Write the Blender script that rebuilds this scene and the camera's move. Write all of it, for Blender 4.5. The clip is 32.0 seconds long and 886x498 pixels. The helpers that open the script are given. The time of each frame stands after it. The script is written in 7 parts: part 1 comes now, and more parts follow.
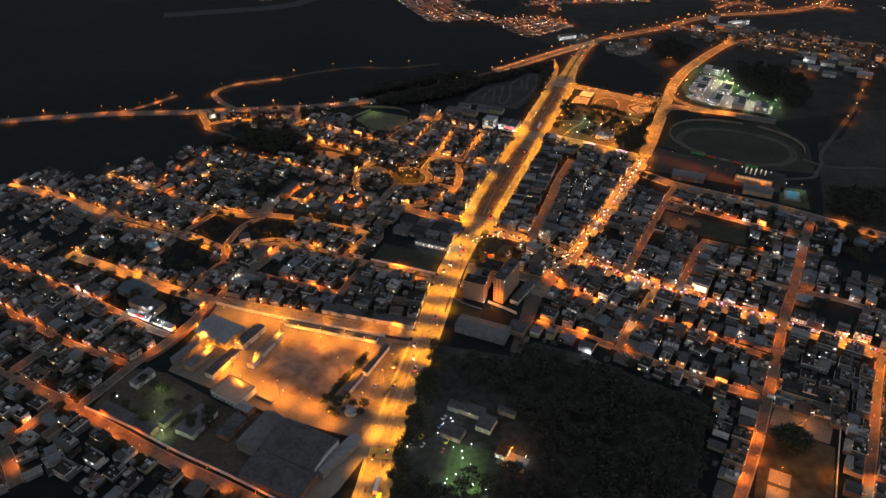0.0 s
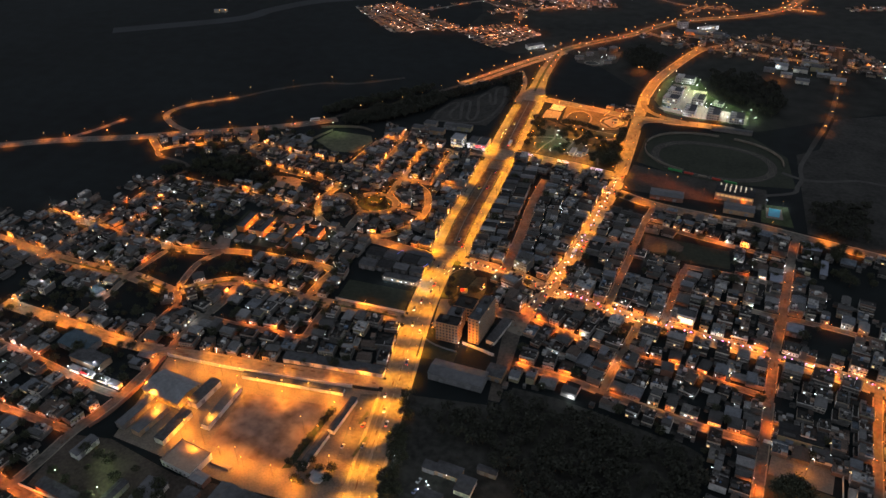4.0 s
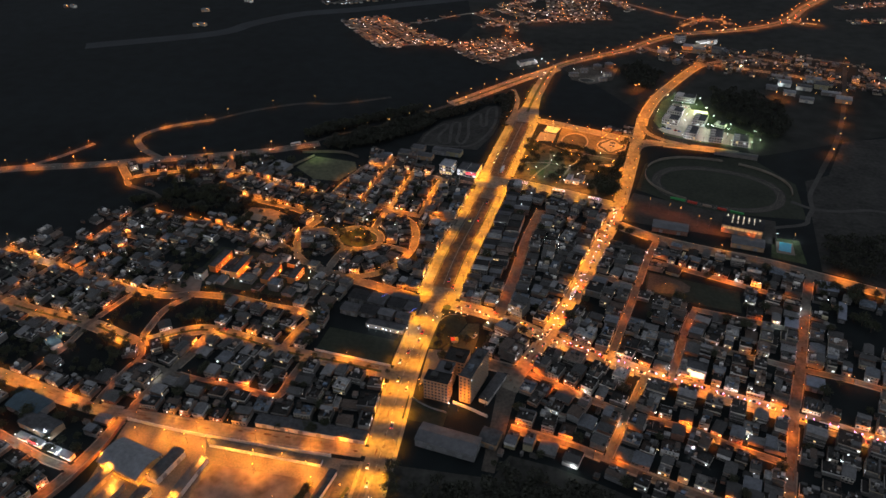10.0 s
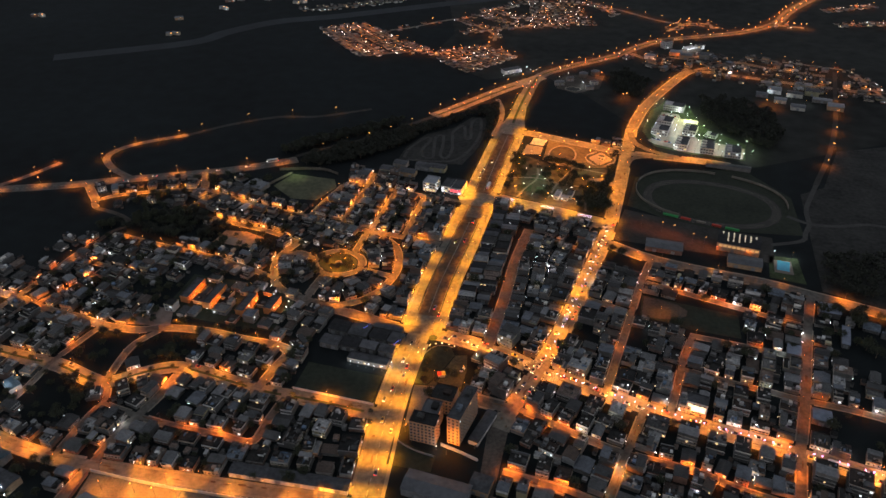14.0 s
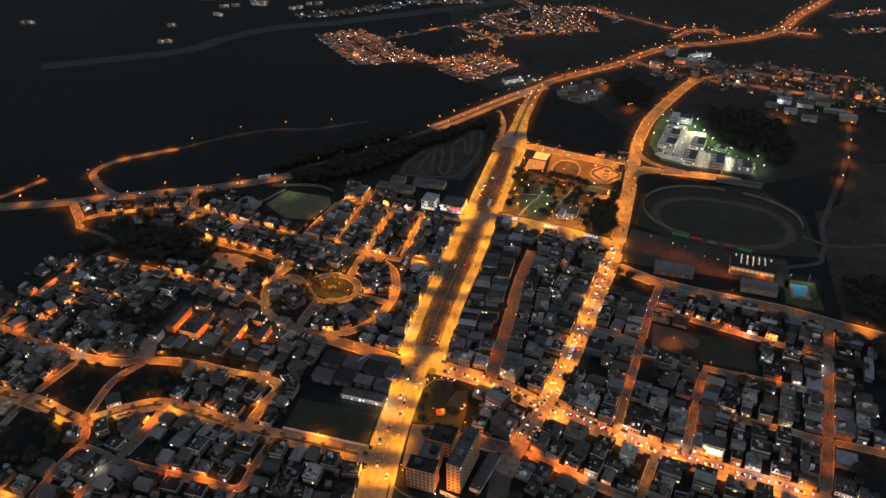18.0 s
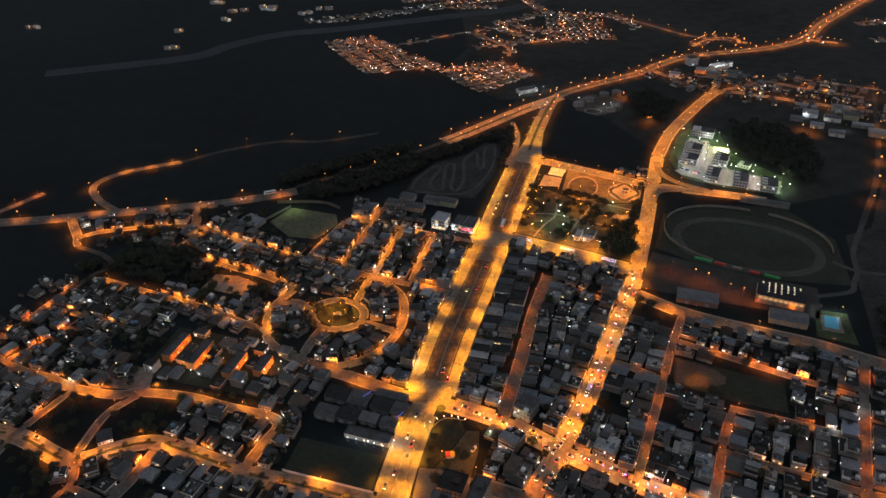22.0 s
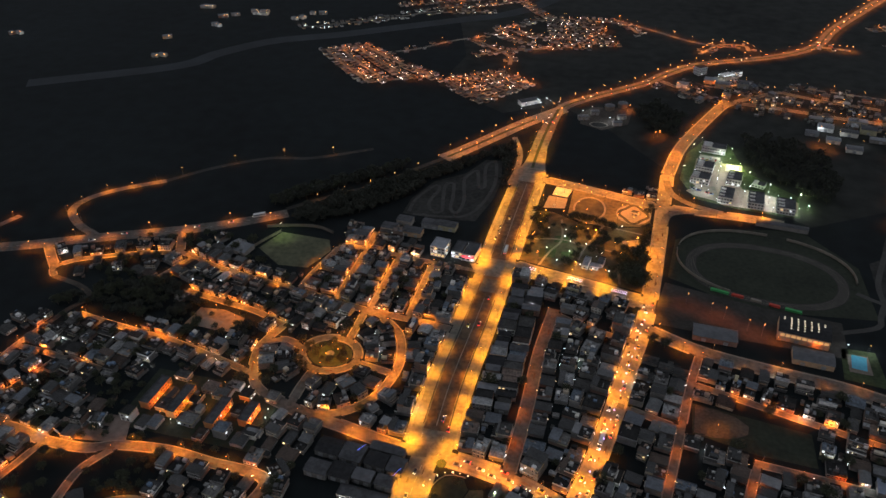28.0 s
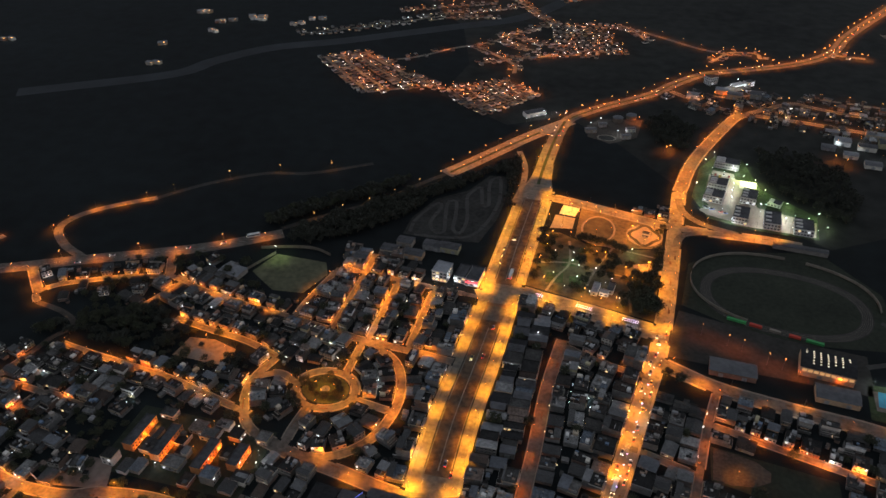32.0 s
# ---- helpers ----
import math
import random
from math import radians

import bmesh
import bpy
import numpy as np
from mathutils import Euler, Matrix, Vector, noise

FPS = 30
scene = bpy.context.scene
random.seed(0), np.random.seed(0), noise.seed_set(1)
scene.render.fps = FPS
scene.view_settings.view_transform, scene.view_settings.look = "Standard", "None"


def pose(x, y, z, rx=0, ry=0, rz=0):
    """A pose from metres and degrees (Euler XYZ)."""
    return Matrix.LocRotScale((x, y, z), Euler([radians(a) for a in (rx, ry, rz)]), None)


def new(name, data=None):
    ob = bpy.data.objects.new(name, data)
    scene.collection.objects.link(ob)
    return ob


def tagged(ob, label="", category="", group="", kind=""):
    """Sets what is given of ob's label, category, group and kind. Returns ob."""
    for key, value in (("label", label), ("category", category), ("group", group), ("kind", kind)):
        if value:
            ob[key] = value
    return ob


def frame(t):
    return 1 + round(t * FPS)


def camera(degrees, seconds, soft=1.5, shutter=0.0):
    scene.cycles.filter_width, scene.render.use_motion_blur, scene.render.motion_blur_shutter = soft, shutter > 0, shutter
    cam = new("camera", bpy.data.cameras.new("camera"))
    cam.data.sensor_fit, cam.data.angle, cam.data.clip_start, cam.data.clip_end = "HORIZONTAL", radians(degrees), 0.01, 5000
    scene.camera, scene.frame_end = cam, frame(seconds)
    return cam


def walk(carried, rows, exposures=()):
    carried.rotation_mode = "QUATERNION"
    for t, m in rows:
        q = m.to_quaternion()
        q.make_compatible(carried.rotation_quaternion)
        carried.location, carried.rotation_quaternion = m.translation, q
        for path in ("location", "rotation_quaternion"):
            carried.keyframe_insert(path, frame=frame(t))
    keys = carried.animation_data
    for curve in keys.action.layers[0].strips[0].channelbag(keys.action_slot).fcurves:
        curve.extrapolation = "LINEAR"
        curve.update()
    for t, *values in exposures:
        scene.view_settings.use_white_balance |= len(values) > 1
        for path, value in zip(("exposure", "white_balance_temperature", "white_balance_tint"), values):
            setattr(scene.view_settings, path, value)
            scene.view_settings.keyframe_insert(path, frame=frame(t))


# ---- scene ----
cam = camera(61.94, 32.0, 1.55)
PATH = [
    (0.0, 154.46, -506.90, 356.78, 56.357, 0.414, 19.099),
    (0.5, 152.93, -501.17, 356.92, 56.357, 0.427, 19.126),
    (1.0, 150.91, -494.67, 357.33, 56.439, 0.444, 19.108),
    (1.5, 149.25, -489.11, 357.61, 56.424, 0.474, 19.069),
    (2.0, 148.02, -483.66, 357.86, 56.372, 0.501, 19.072),
    (2.5, 146.99, -477.99, 358.10, 56.344, 0.534, 18.984),
    (3.0, 144.50, -472.61, 358.27, 56.341, 0.550, 16.421),
    (3.5, 142.30, -466.77, 358.23, 56.336, 0.558, 16.324),
    (5.5, 135.15, -441.46, 358.19, 56.446, 0.581, 16.128),
    (6.0, 133.78, -436.07, 358.21, 56.510, 0.560, 16.086),
    (6.5, 132.51, -431.26, 358.05, 56.528, 0.533, 16.028),
    (7.0, 131.16, -427.03, 357.91, 56.577, 0.507, 15.915),
    (7.5, 130.13, -422.78, 357.85, 56.615, 0.479, 15.834),
    (8.0, 129.39, -419.23, 357.71, 56.596, 0.476, 15.745),
    (8.5, 128.45, -415.02, 357.94, 56.708, 0.459, 15.702),
    (9.0, 127.77, -411.75, 357.85, 56.677, 0.454, 15.617),
    (9.5, 127.22, -408.56, 357.62, 56.606, 0.456, 15.572),
    (10.0, 126.29, -405.20, 357.54, 56.602, 0.462, 15.506),
    (10.5, 125.32, -401.06, 357.69, 56.684, 0.456, 14.353),
    (11.0, 124.34, -397.77, 357.49, 56.623, 0.447, 14.287),
    (11.5, 123.30, -393.82, 357.38, 56.582, 0.450, 14.246),
    (12.0, 122.16, -389.31, 357.34, 56.558, 0.474, 14.215),
    (12.5, 121.02, -384.62, 357.44, 56.542, 0.495, 14.179),
    (13.0, 119.57, -379.03, 357.71, 56.552, 0.512, 14.173),
    (13.5, 118.12, -373.95, 357.93, 56.587, 0.515, 14.123),
    (15.5, 113.94, -357.88, 357.86, 56.491, 0.548, 13.952),
    (16.0, 112.96, -352.45, 358.10, 56.587, 0.570, 14.017),
    (16.5, 111.89, -347.86, 358.06, 56.554, 0.593, 13.972),
    (17.0, 110.95, -343.56, 358.02, 56.524, 0.608, 13.960),
    (17.5, 110.19, -339.64, 357.87, 56.470, 0.612, 13.995),
    (18.0, 108.88, -334.90, 358.15, 56.559, 0.631, 13.993),
    (18.5, 107.29, -331.05, 358.15, 56.532, 0.623, 14.402),
    (19.0, 106.88, -327.72, 358.14, 56.523, 0.624, 14.882),
    (19.5, 106.14, -324.07, 358.18, 56.477, 0.648, 14.895),
    (20.0, 105.06, -319.51, 358.26, 56.452, 0.666, 14.943),
    (20.5, 103.46, -314.98, 358.26, 56.429, 0.677, 14.920),
    (21.0, 102.15, -309.90, 358.26, 56.430, 0.690, 14.941),
    (21.5, 100.90, -304.56, 358.56, 56.526, 0.699, 14.942),
    (22.0, 99.84, -300.41, 358.74, 56.535, 0.700, 14.928),
    (22.5, 99.13, -297.69, 359.05, 56.507, 0.697, 14.882),
    (23.0, 98.39, -295.06, 359.53, 56.473, 0.668, 14.844),
    (23.5, 97.82, -292.62, 359.86, 56.390, 0.643, 14.837),
    (24.0, 96.82, -288.81, 360.23, 56.399, 0.650, 14.836),
    (24.5, 95.92, -285.70, 360.12, 56.308, 0.655, 14.809),
    (25.0, 94.80, -281.34, 360.01, 56.264, 0.666, 14.829),
    (25.5, 93.24, -276.26, 359.96, 56.211, 0.676, 14.839),
    (26.0, 91.46, -271.15, 360.02, 56.181, 0.690, 14.810),
    (26.5, 89.66, -265.74, 360.49, 56.287, 0.708, 14.789),
    (28.5, 84.56, -251.11, 360.99, 56.162, 0.580, 14.715),
    (29.0, 83.61, -246.75, 361.29, 56.127, 0.559, 14.771),
    (29.5, 82.24, -241.67, 361.81, 56.167, 0.562, 14.812),
    (30.0, 80.93, -237.68, 361.94, 56.099, 0.580, 14.758),
    (30.5, 80.17, -233.73, 361.95, 56.039, 0.598, 14.787),
    (31.0, 78.92, -229.04, 362.01, 56.016, 0.597, 14.836),
    (31.5, 77.62, -224.40, 361.98, 56.009, 0.590, 14.885),
    (32.0, 76.02, -219.20, 362.16, 56.087, 0.592, 14.905),
]
walk(cam, [(t, pose(x, y, z, a, b, c)) for t, x, y, z, a, b, c in PATH], ((0.0, 0.09), (10.0, 0.05), (20.0, 0.08), (32.0, 0.06)))

# ---- light: a clear night shortly after dusk, lit by the street lamps ----
world = bpy.data.worlds.new("night_sky")
scene.world = world
world.use_nodes = True
wn = world.node_tree.nodes
wn["Background"].inputs["Color"].default_value = (0.84, 0.91, 1.05, 1)
wn["Background"].inputs["Strength"].default_value = 0.328
scene.view_settings.exposure = 0.0

WHITE = (0.82, 0.92, 1.0)


def lamp_data(name, colour, watts, radius=0.25, cone=0):
    d = bpy.data.lights.new(name, "SPOT" if cone else "POINT")
    if cone:
        d.spot_size, d.spot_blend = radians(cone), 0.8
    d.color, d.energy, d.shadow_soft_size = colour, watts, radius
    return d


LIGHTS = {
    "avenue": lamp_data("avenue_light", (1.0, 0.355, 0.012), 25500, 0.25, 136),
    "boulevard": lamp_data("boulevard_light", (1.0, 0.30, 0.014), 16000, 0.25, 150),
    "street": lamp_data("street_light", (1.0, 0.262, 0.018), 13700, 0.25, 156),
    "lane": lamp_data("lane_light", (1.0, 0.20, 0.017), 9800, 0.25, 158),
    "highway": lamp_data("highway_light", (1.0, 0.245, 0.026), 13500, 0.25, 146),
    "white": lamp_data("white_light", WHITE, 2300, 0.25, 160),
    "hospital": lamp_data("hospital_light", (0.86, 0.98, 0.95), 4800, 0.25, 165),
    "flood": lamp_data("flood_light", (0.72, 1.0, 0.45), 5500, 0.3, 160),
    "flood_low": lamp_data("garden_flood_light", (0.70, 1.0, 0.45), 2300, 0.2),
    "yard": lamp_data("yard_light", (1.0, 0.315, 0.024), 18500, 0.25, 150),
    "pitch": lamp_data("pitch_light", (1.0, 0.32, 0.020), 12500, 0.3, 160),
    "yard_small": lamp_data("small_yard_light", (1.0, 0.28, 0.016), 4200, 0.2),
    "wall_lamp": lamp_data("wall_light", (0.88, 0.95, 1.0), 800, 0.1),
    "wall_lamp_warm": lamp_data("warm_wall_light", (1.0, 0.60, 0.25), 260, 0.1),
    "porch_warm": lamp_data("warm_garden_light", (1.0, 0.24, 0.015), 1200, 0.15),
    "porch_post": lamp_data("garden_light", WHITE, 450, 0.15),
    "far": lamp_data("far_light", (1.0, 0.24, 0.03), 9500, 0.25, 165),
    "dim": lamp_data("dim_lane_light", (1.0, 0.18, 0.010), 3800, 0.25, 164),
    "flood_hot": lamp_data("court_flood_light", (0.80, 1.0, 0.32), 24000, 0.3, 160),
    "red_mast": lamp_data("yard_mast_light", (1.0, 0.18, 0.03), 5200, 0.3, 140),
    "dot": lamp_data("country_light", (1.0, 0.34, 0.03), 1500, 0.25, 165),
    "farm": lamp_data("farm_light", (0.9, 0.97, 1.0), 500, 0.2, 165),
    "suburb": lamp_data("suburb_light", (1.0, 0.21, 0.026), 8500, 0.25, 170),
}
VARIED = {}
for kind in ("avenue", "boulevard", "street", "lane", "suburb", "yard"):
    VARIED[kind] = [LIGHTS[kind]]
    for share in ((0.7, 1.0, 1.2) if kind in ("avenue", "yard") else (0.15, 0.5, 1.0, 1.5)):
        weaker = LIGHTS[kind].copy()
        weaker.energy *= share
        VARIED[kind].append(weaker)


# ---- materials ----
def mat(name, palette, rough=0.85, grain=1.5, stain=0.12, amount=0.35, bump=0.0, metal=0.0, spec=0.3, ribs=0.0, by_object=True):
    """A surface whose colour is picked per object from the palette, with grain and broad stains at real size."""
    m = bpy.data.materials.new(name)
    m.use_nodes = True
    nt = m.node_tree
    b = nt.nodes["Principled BSDF"]
    b.inputs["Roughness"].default_value, b.inputs["Metallic"].default_value = rough, metal
    b.inputs["Specular IOR Level"].default_value = spec
    coord = nt.nodes.new("ShaderNodeTexCoord")
    geo = nt.nodes.new("ShaderNodeNewGeometry")
    info = nt.nodes.new("ShaderNodeObjectInfo")
    ramp = nt.nodes.new("ShaderNodeValToRGB")
    ramp.color_ramp.interpolation = "CONSTANT"
    el = ramp.color_ramp.elements
    for i, c in enumerate(palette):
        e = el[i] if i < 2 else el.new(i / len(palette))
        e.position, e.color = i / len(palette), (*c, 1)
    if len(palette) == 1:
        el[1].color = (*palette[0], 1)
    nt.links.new(info.outputs["Random"] if by_object else geo.outputs["Random Per Island"], ramp.inputs["Fac"])
    fine, broad = nt.nodes.new("ShaderNodeTexNoise"), nt.nodes.new("ShaderNodeTexNoise")
    for n, s in ((fine, grain), (broad, stain)):
        n.inputs["Scale"].default_value, n.inputs["Detail"].default_value = s, 4
        nt.links.new(geo.outputs["Position"], n.inputs["Vector"])
    add = nt.nodes.new("ShaderNodeMath")
    nt.links.new(fine.outputs["Fac"], add.inputs[0])
    nt.links.new(broad.outputs["Fac"], add.inputs[1])
    span = nt.nodes.new("ShaderNodeMapRange")
    span.inputs["From Min"].default_value, span.inputs["From Max"].default_value = 0.7, 1.3
    span.inputs["To Min"].default_value, span.inputs["To Max"].default_value = 1 - amount, 1 + amount
    nt.links.new(add.outputs[0], span.inputs["Value"])
    mul = nt.nodes.new("ShaderNodeVectorMath")
    mul.operation = "SCALE"
    nt.links.new(ramp.outputs["Color"], mul.inputs[0])
    nt.links.new(span.outputs["Result"], mul.inputs["Scale"])
    nt.links.new(mul.outputs["Vector"], b.inputs["Base Color"])
    height = fine.outputs["Fac"]
    if ribs:
        wave = nt.nodes.new("ShaderNodeTexWave")
        wave.inputs["Scale"].default_value = ribs
        nt.links.new(coord.outputs["Object"], wave.inputs["Vector"])
        height = wave.outputs["Fac"]
    if bump or ribs:
        bp = nt.nodes.new("ShaderNodeBump")
        bp.inputs["Strength"].default_value, bp.inputs["Distance"].default_value = bump or 0.5, 0.1
        nt.links.new(height, bp.inputs["Height"])
        nt.links.new(bp.outputs["Normal"], b.inputs["Normal"])
    return m


def glow(name, colour, strength):
    m = bpy.data.materials.new(name)
    m.use_nodes = True
    b = m.node_tree.nodes["Principled BSDF"]
    b.inputs["Base Color"].default_value = (*[0.8 * c for c in colour], 1)
    b.inputs["Emission Color"].default_value = (*colour, 1)
    b.inputs["Emission Strength"].default_value = strength
    m.cycles.emission_sampling = "NONE"
    return m


FACADES = [(0.6050, 0.5650, 0.4875), (0.4288, 0.3612, 0.2725), (0.2725, 0.2488, 0.2150), (0.4675, 0.3125, 0.1950), (0.1950, 0.1800, 0.1613), (0.2637, 0.1463, 0.1075), (0.7212, 0.7112, 0.6825), (0.3900, 0.3513, 0.2238), (0.2338, 0.2338, 0.2338), (0.6438, 0.6050, 0.5463), (0.3213, 0.2825, 0.2438), (0.2150, 0.1950, 0.1750)]
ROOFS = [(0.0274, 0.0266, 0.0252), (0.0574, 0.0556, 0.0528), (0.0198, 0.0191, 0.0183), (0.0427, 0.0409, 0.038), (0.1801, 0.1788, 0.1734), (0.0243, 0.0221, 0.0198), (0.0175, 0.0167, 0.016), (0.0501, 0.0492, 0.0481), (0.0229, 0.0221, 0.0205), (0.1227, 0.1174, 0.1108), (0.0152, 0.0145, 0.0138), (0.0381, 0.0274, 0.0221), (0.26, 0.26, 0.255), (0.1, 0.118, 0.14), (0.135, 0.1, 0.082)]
M = {
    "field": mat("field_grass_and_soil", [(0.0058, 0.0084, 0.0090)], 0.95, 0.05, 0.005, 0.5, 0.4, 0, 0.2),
    "yard": mat("bare_yard_soil", [(0.055, 0.045, 0.036), (0.04, 0.042, 0.028), (0.07, 0.06, 0.05)], 0.95, 0.5, 0.05, 0.5, 0.4),
    "asphalt": mat("worn_asphalt", [(0.088, 0.080, 0.068)], 0.8, 0.35, 0.06, 0.5, 0.15),
    # brown tone holds the dim lamp light of the middle lanes; also repair patches
    "dark_asphalt": mat("patched_dim_lit_asphalt", [(0.088, 0.056, 0.034)], 0.85, 0.25, 0.04, 0.6, 0.15),
    # the unlit look is put into this darker road colour
    "country_road": mat("darkened_unlit_road", [(0.030, 0.028, 0.024)], 0.9, 0.3, 0.05, 0.4, 0.15),
    "concrete_road": mat("worn_concrete_road", [(0.150, 0.132, 0.105)], 0.85, 0.3, 0.05, 0.45, 0.1),
    "pavement": mat("pavement_concrete", [(0.20, 0.175, 0.14)], 0.9, 1.5, 0.1, 0.3),
    "paint": mat("white_road_paint", [(0.34, 0.34, 0.31)], 0.7, 1.0, 0.2, 0.5),
    "yellow_paint": mat("yellow_road_paint", [(0.65, 0.48, 0.06)], 0.7, 1.0, 0.2, 0.3),
    "wall": mat("painted_plaster", FACADES, 0.9, 1.2, 0.25, 0.28),
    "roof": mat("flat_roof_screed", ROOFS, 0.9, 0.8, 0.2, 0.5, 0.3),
    "sheet": mat("corrugated_metal_sheet", [(0.065, 0.064, 0.062), (0.17, 0.17, 0.172), (0.042, 0.041, 0.040), (0.065, 0.045, 0.034), (0.10, 0.108, 0.122), (0.036, 0.035, 0.034), (0.11, 0.11, 0.11), (0.05, 0.05, 0.05)], 0.55, 0.7, 0.15, 0.35, 0.4, 0.25, 0.4, 1.2),
    "glass": mat("dark_window_glass", [(0.03, 0.033, 0.036)], 0.12, 1.0, 0.3, 0.2, 0, 0, 0.6),
    "lamp_post": mat("grey_painted_lamp_post", [(0.06, 0.06, 0.06)], 0.6, 2.0, 0.5, 0.2),
    "steel": mat("galvanised_steel", [(0.35, 0.35, 0.35)], 0.5, 2.0, 0.5, 0.2, 0, 0.6),
    "tank": mat("plastic_water_tank", [(0.03, 0.03, 0.035), (0.08, 0.14, 0.25)], 0.5, 2.0, 0.5, 0.2),
    "leaf": mat("tree_leaves", [(0.040, 0.046, 0.026), (0.048, 0.052, 0.030), (0.036, 0.042, 0.026), (0.055, 0.056, 0.032)], 0.8, 1.5, 0.3, 0.4, by_object=False),
    "bark": mat("tree_bark", [(0.11, 0.08, 0.055)], 0.95, 3.0, 0.5, 0.35, 0.4),
    "lawn": mat("lawn_grass", [(0.034, 0.048, 0.020)], 0.95, 0.35, 0.05, 0.5, 0.5),
    "earth": mat("trodden_earth", [(0.22, 0.155, 0.10)], 0.95, 0.25, 0.035, 0.4, 0.3),
    "sodium": glow("sodium_lamp_glass", (1.0, 0.55, 0.14), 2.6),
    "lampglass": glow("street_lamp_glass", (1.0, 0.48, 0.11), 3.5),
    "whiteglow": glow("white_lamp_glass", (0.9, 0.97, 1.0), 9),
    "amberglow": glow("amber_lamp_glass", (1.0, 0.42, 0.09), 6),
}


# ---- mesh helpers ----
def box(bm, x0, x1, y0, y1, z0, z1, mi=0):
    vs = [bm.verts.new(p) for p in ((x0, y0, z0), (x1, y0, z0), (x1, y1, z0), (x0, y1, z0), (x0, y0, z1), (x1, y0, z1), (x1, y1, z1), (x0, y1, z1))]
    for q in ((3, 2, 1, 0), (4, 5, 6, 7), (0, 1, 5, 4), (1, 2, 6, 5), (2, 3, 7, 6), (3, 0, 4, 7)):
        bm.faces.new([vs[i] for i in q]).material_index = mi


def prism(bm, ring, z0, z1, mi=0):
    """An upright prism over a ring of plan points, anticlockwise."""
    lo, hi = [bm.verts.new((x, y, z0)) for x, y in ring], [bm.verts.new((x, y, z1)) for x, y in ring]
    n = len(ring)
    bm.faces.new(hi).material_index = mi
    bm.faces.new(lo[::-1]).material_index = mi
    for i in range(n):
        bm.faces.new((lo[i], lo[(i + 1) % n], hi[(i + 1) % n], hi[i])).material_index = mi


def disc_ring(r, n, x=0.0, y=0.0, ry=None):
    return [(x + r * math.cos(2 * math.pi * i / n), y + (ry or r) * math.sin(2 * math.pi * i / n)) for i in range(n)]


def gable(bm, x0, x1, y0, y1, z0, rise, t=0.12, mi=0):
    """A pitched sheet roof with its ridge along x."""
    ym = (y0 + y1) / 2
    sec = [(y0, z0), (ym, z0 + rise), (y1, z0), (y1, z0 + t), (ym, z0 + rise + t), (y0, z0 + t)]
    a, b = [bm.verts.new((x0, y, z)) for y, z in sec], [bm.verts.new((x1, y, z)) for y, z in sec]
    for i in range(6):
        j = (i + 1) % 6
        bm.faces.new((a[i], a[j], b[j], b[i])).material_index = mi
    for s, flip in ((a, False), (b, True)):
        for q in ((0, 1, 4, 5), (1, 2, 3, 4)):
            f = [s[i] for i in q]
            bm.faces.new(f[::-1] if flip else f).material_index = mi


def mesh(name, bm, material):
    me = bpy.data.meshes.new(name)
    bmesh.ops.recalc_face_normals(bm, faces=bm.faces)
    bm.to_mesh(me)
    bm.free()
    for m in (material if isinstance(material, (list, tuple)) else [material]):
        me.materials.append(M[m] if isinstance(m, str) else m)
    return me


def part(name, bm, material, parent, label=""):
    ob = new(name, bm if isinstance(bm, bpy.types.Mesh) else mesh(name, bm, material))
    ob.parent = parent
    return tagged(ob, label)


def thing(name, bm, material, label, category, m=None, group="", kind=""):
    ob = new(name, bm if isinstance(bm, bpy.types.Mesh) else mesh(name, bm, material))
    if m is not None:
        ob.matrix_basis = m
    return tagged(ob, label, category, group, kind)


def stamp(proto, m, tags):
    """One more thing from a list of (name, mesh, local matrix); the first is the top and the rest its parts."""
    top = None
    for name, me, local in proto:
        ob = new(name, me)
        if top is None:
            top = ob
            ob.matrix_basis = m
        else:
            ob.parent = top
            ob.matrix_basis = local
            if name == "roof_clutter":
                tagged(ob, kind="stuff")
    return tagged(top, *tags)


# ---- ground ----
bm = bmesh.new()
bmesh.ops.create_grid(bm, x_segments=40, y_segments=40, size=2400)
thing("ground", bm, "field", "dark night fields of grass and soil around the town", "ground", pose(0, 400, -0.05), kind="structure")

# ---- roads ----


def resample(pts, step):
    """A smooth line through the points, with a point every step metres."""
    p = [Vector((x, y)) for x, y in pts]
    q = [2 * p[0] - p[1]] + p + [2 * p[-1] - p[-2]]
    fine = []
    for i in range(1, len(q) - 2):
        n = max(2, int((q[i + 1] - q[i]).length / 1.5))
        for k in range(n):
            t = k / n
            a, b, c, d = q[i - 1], q[i], q[i + 1], q[i + 2]
            fine.append(0.5 * (2 * b + (c - a) * t + (2 * a - 5 * b + 4 * c - d) * t * t + (3 * b - a - 3 * c + d) * t ** 3))
    fine.append(p[-1])
    out, run = [fine[0]], 0.0
    for a, b in zip(fine, fine[1:]):
        run += (b - a).length
        if run >= step:
            out.append(b)
            run = 0.0
    if (out[-1] - fine[-1]).length > step * 0.3:
        out.append(fine[-1])
    return out


def normals(line):
    ns = []
    for i in range(len(line)):
        d = (line[min(i + 1, len(line) - 1)] - line[max(i - 1, 0)]).normalized()
        ns.append(Vector((-d.y, d.x)))
    return ns


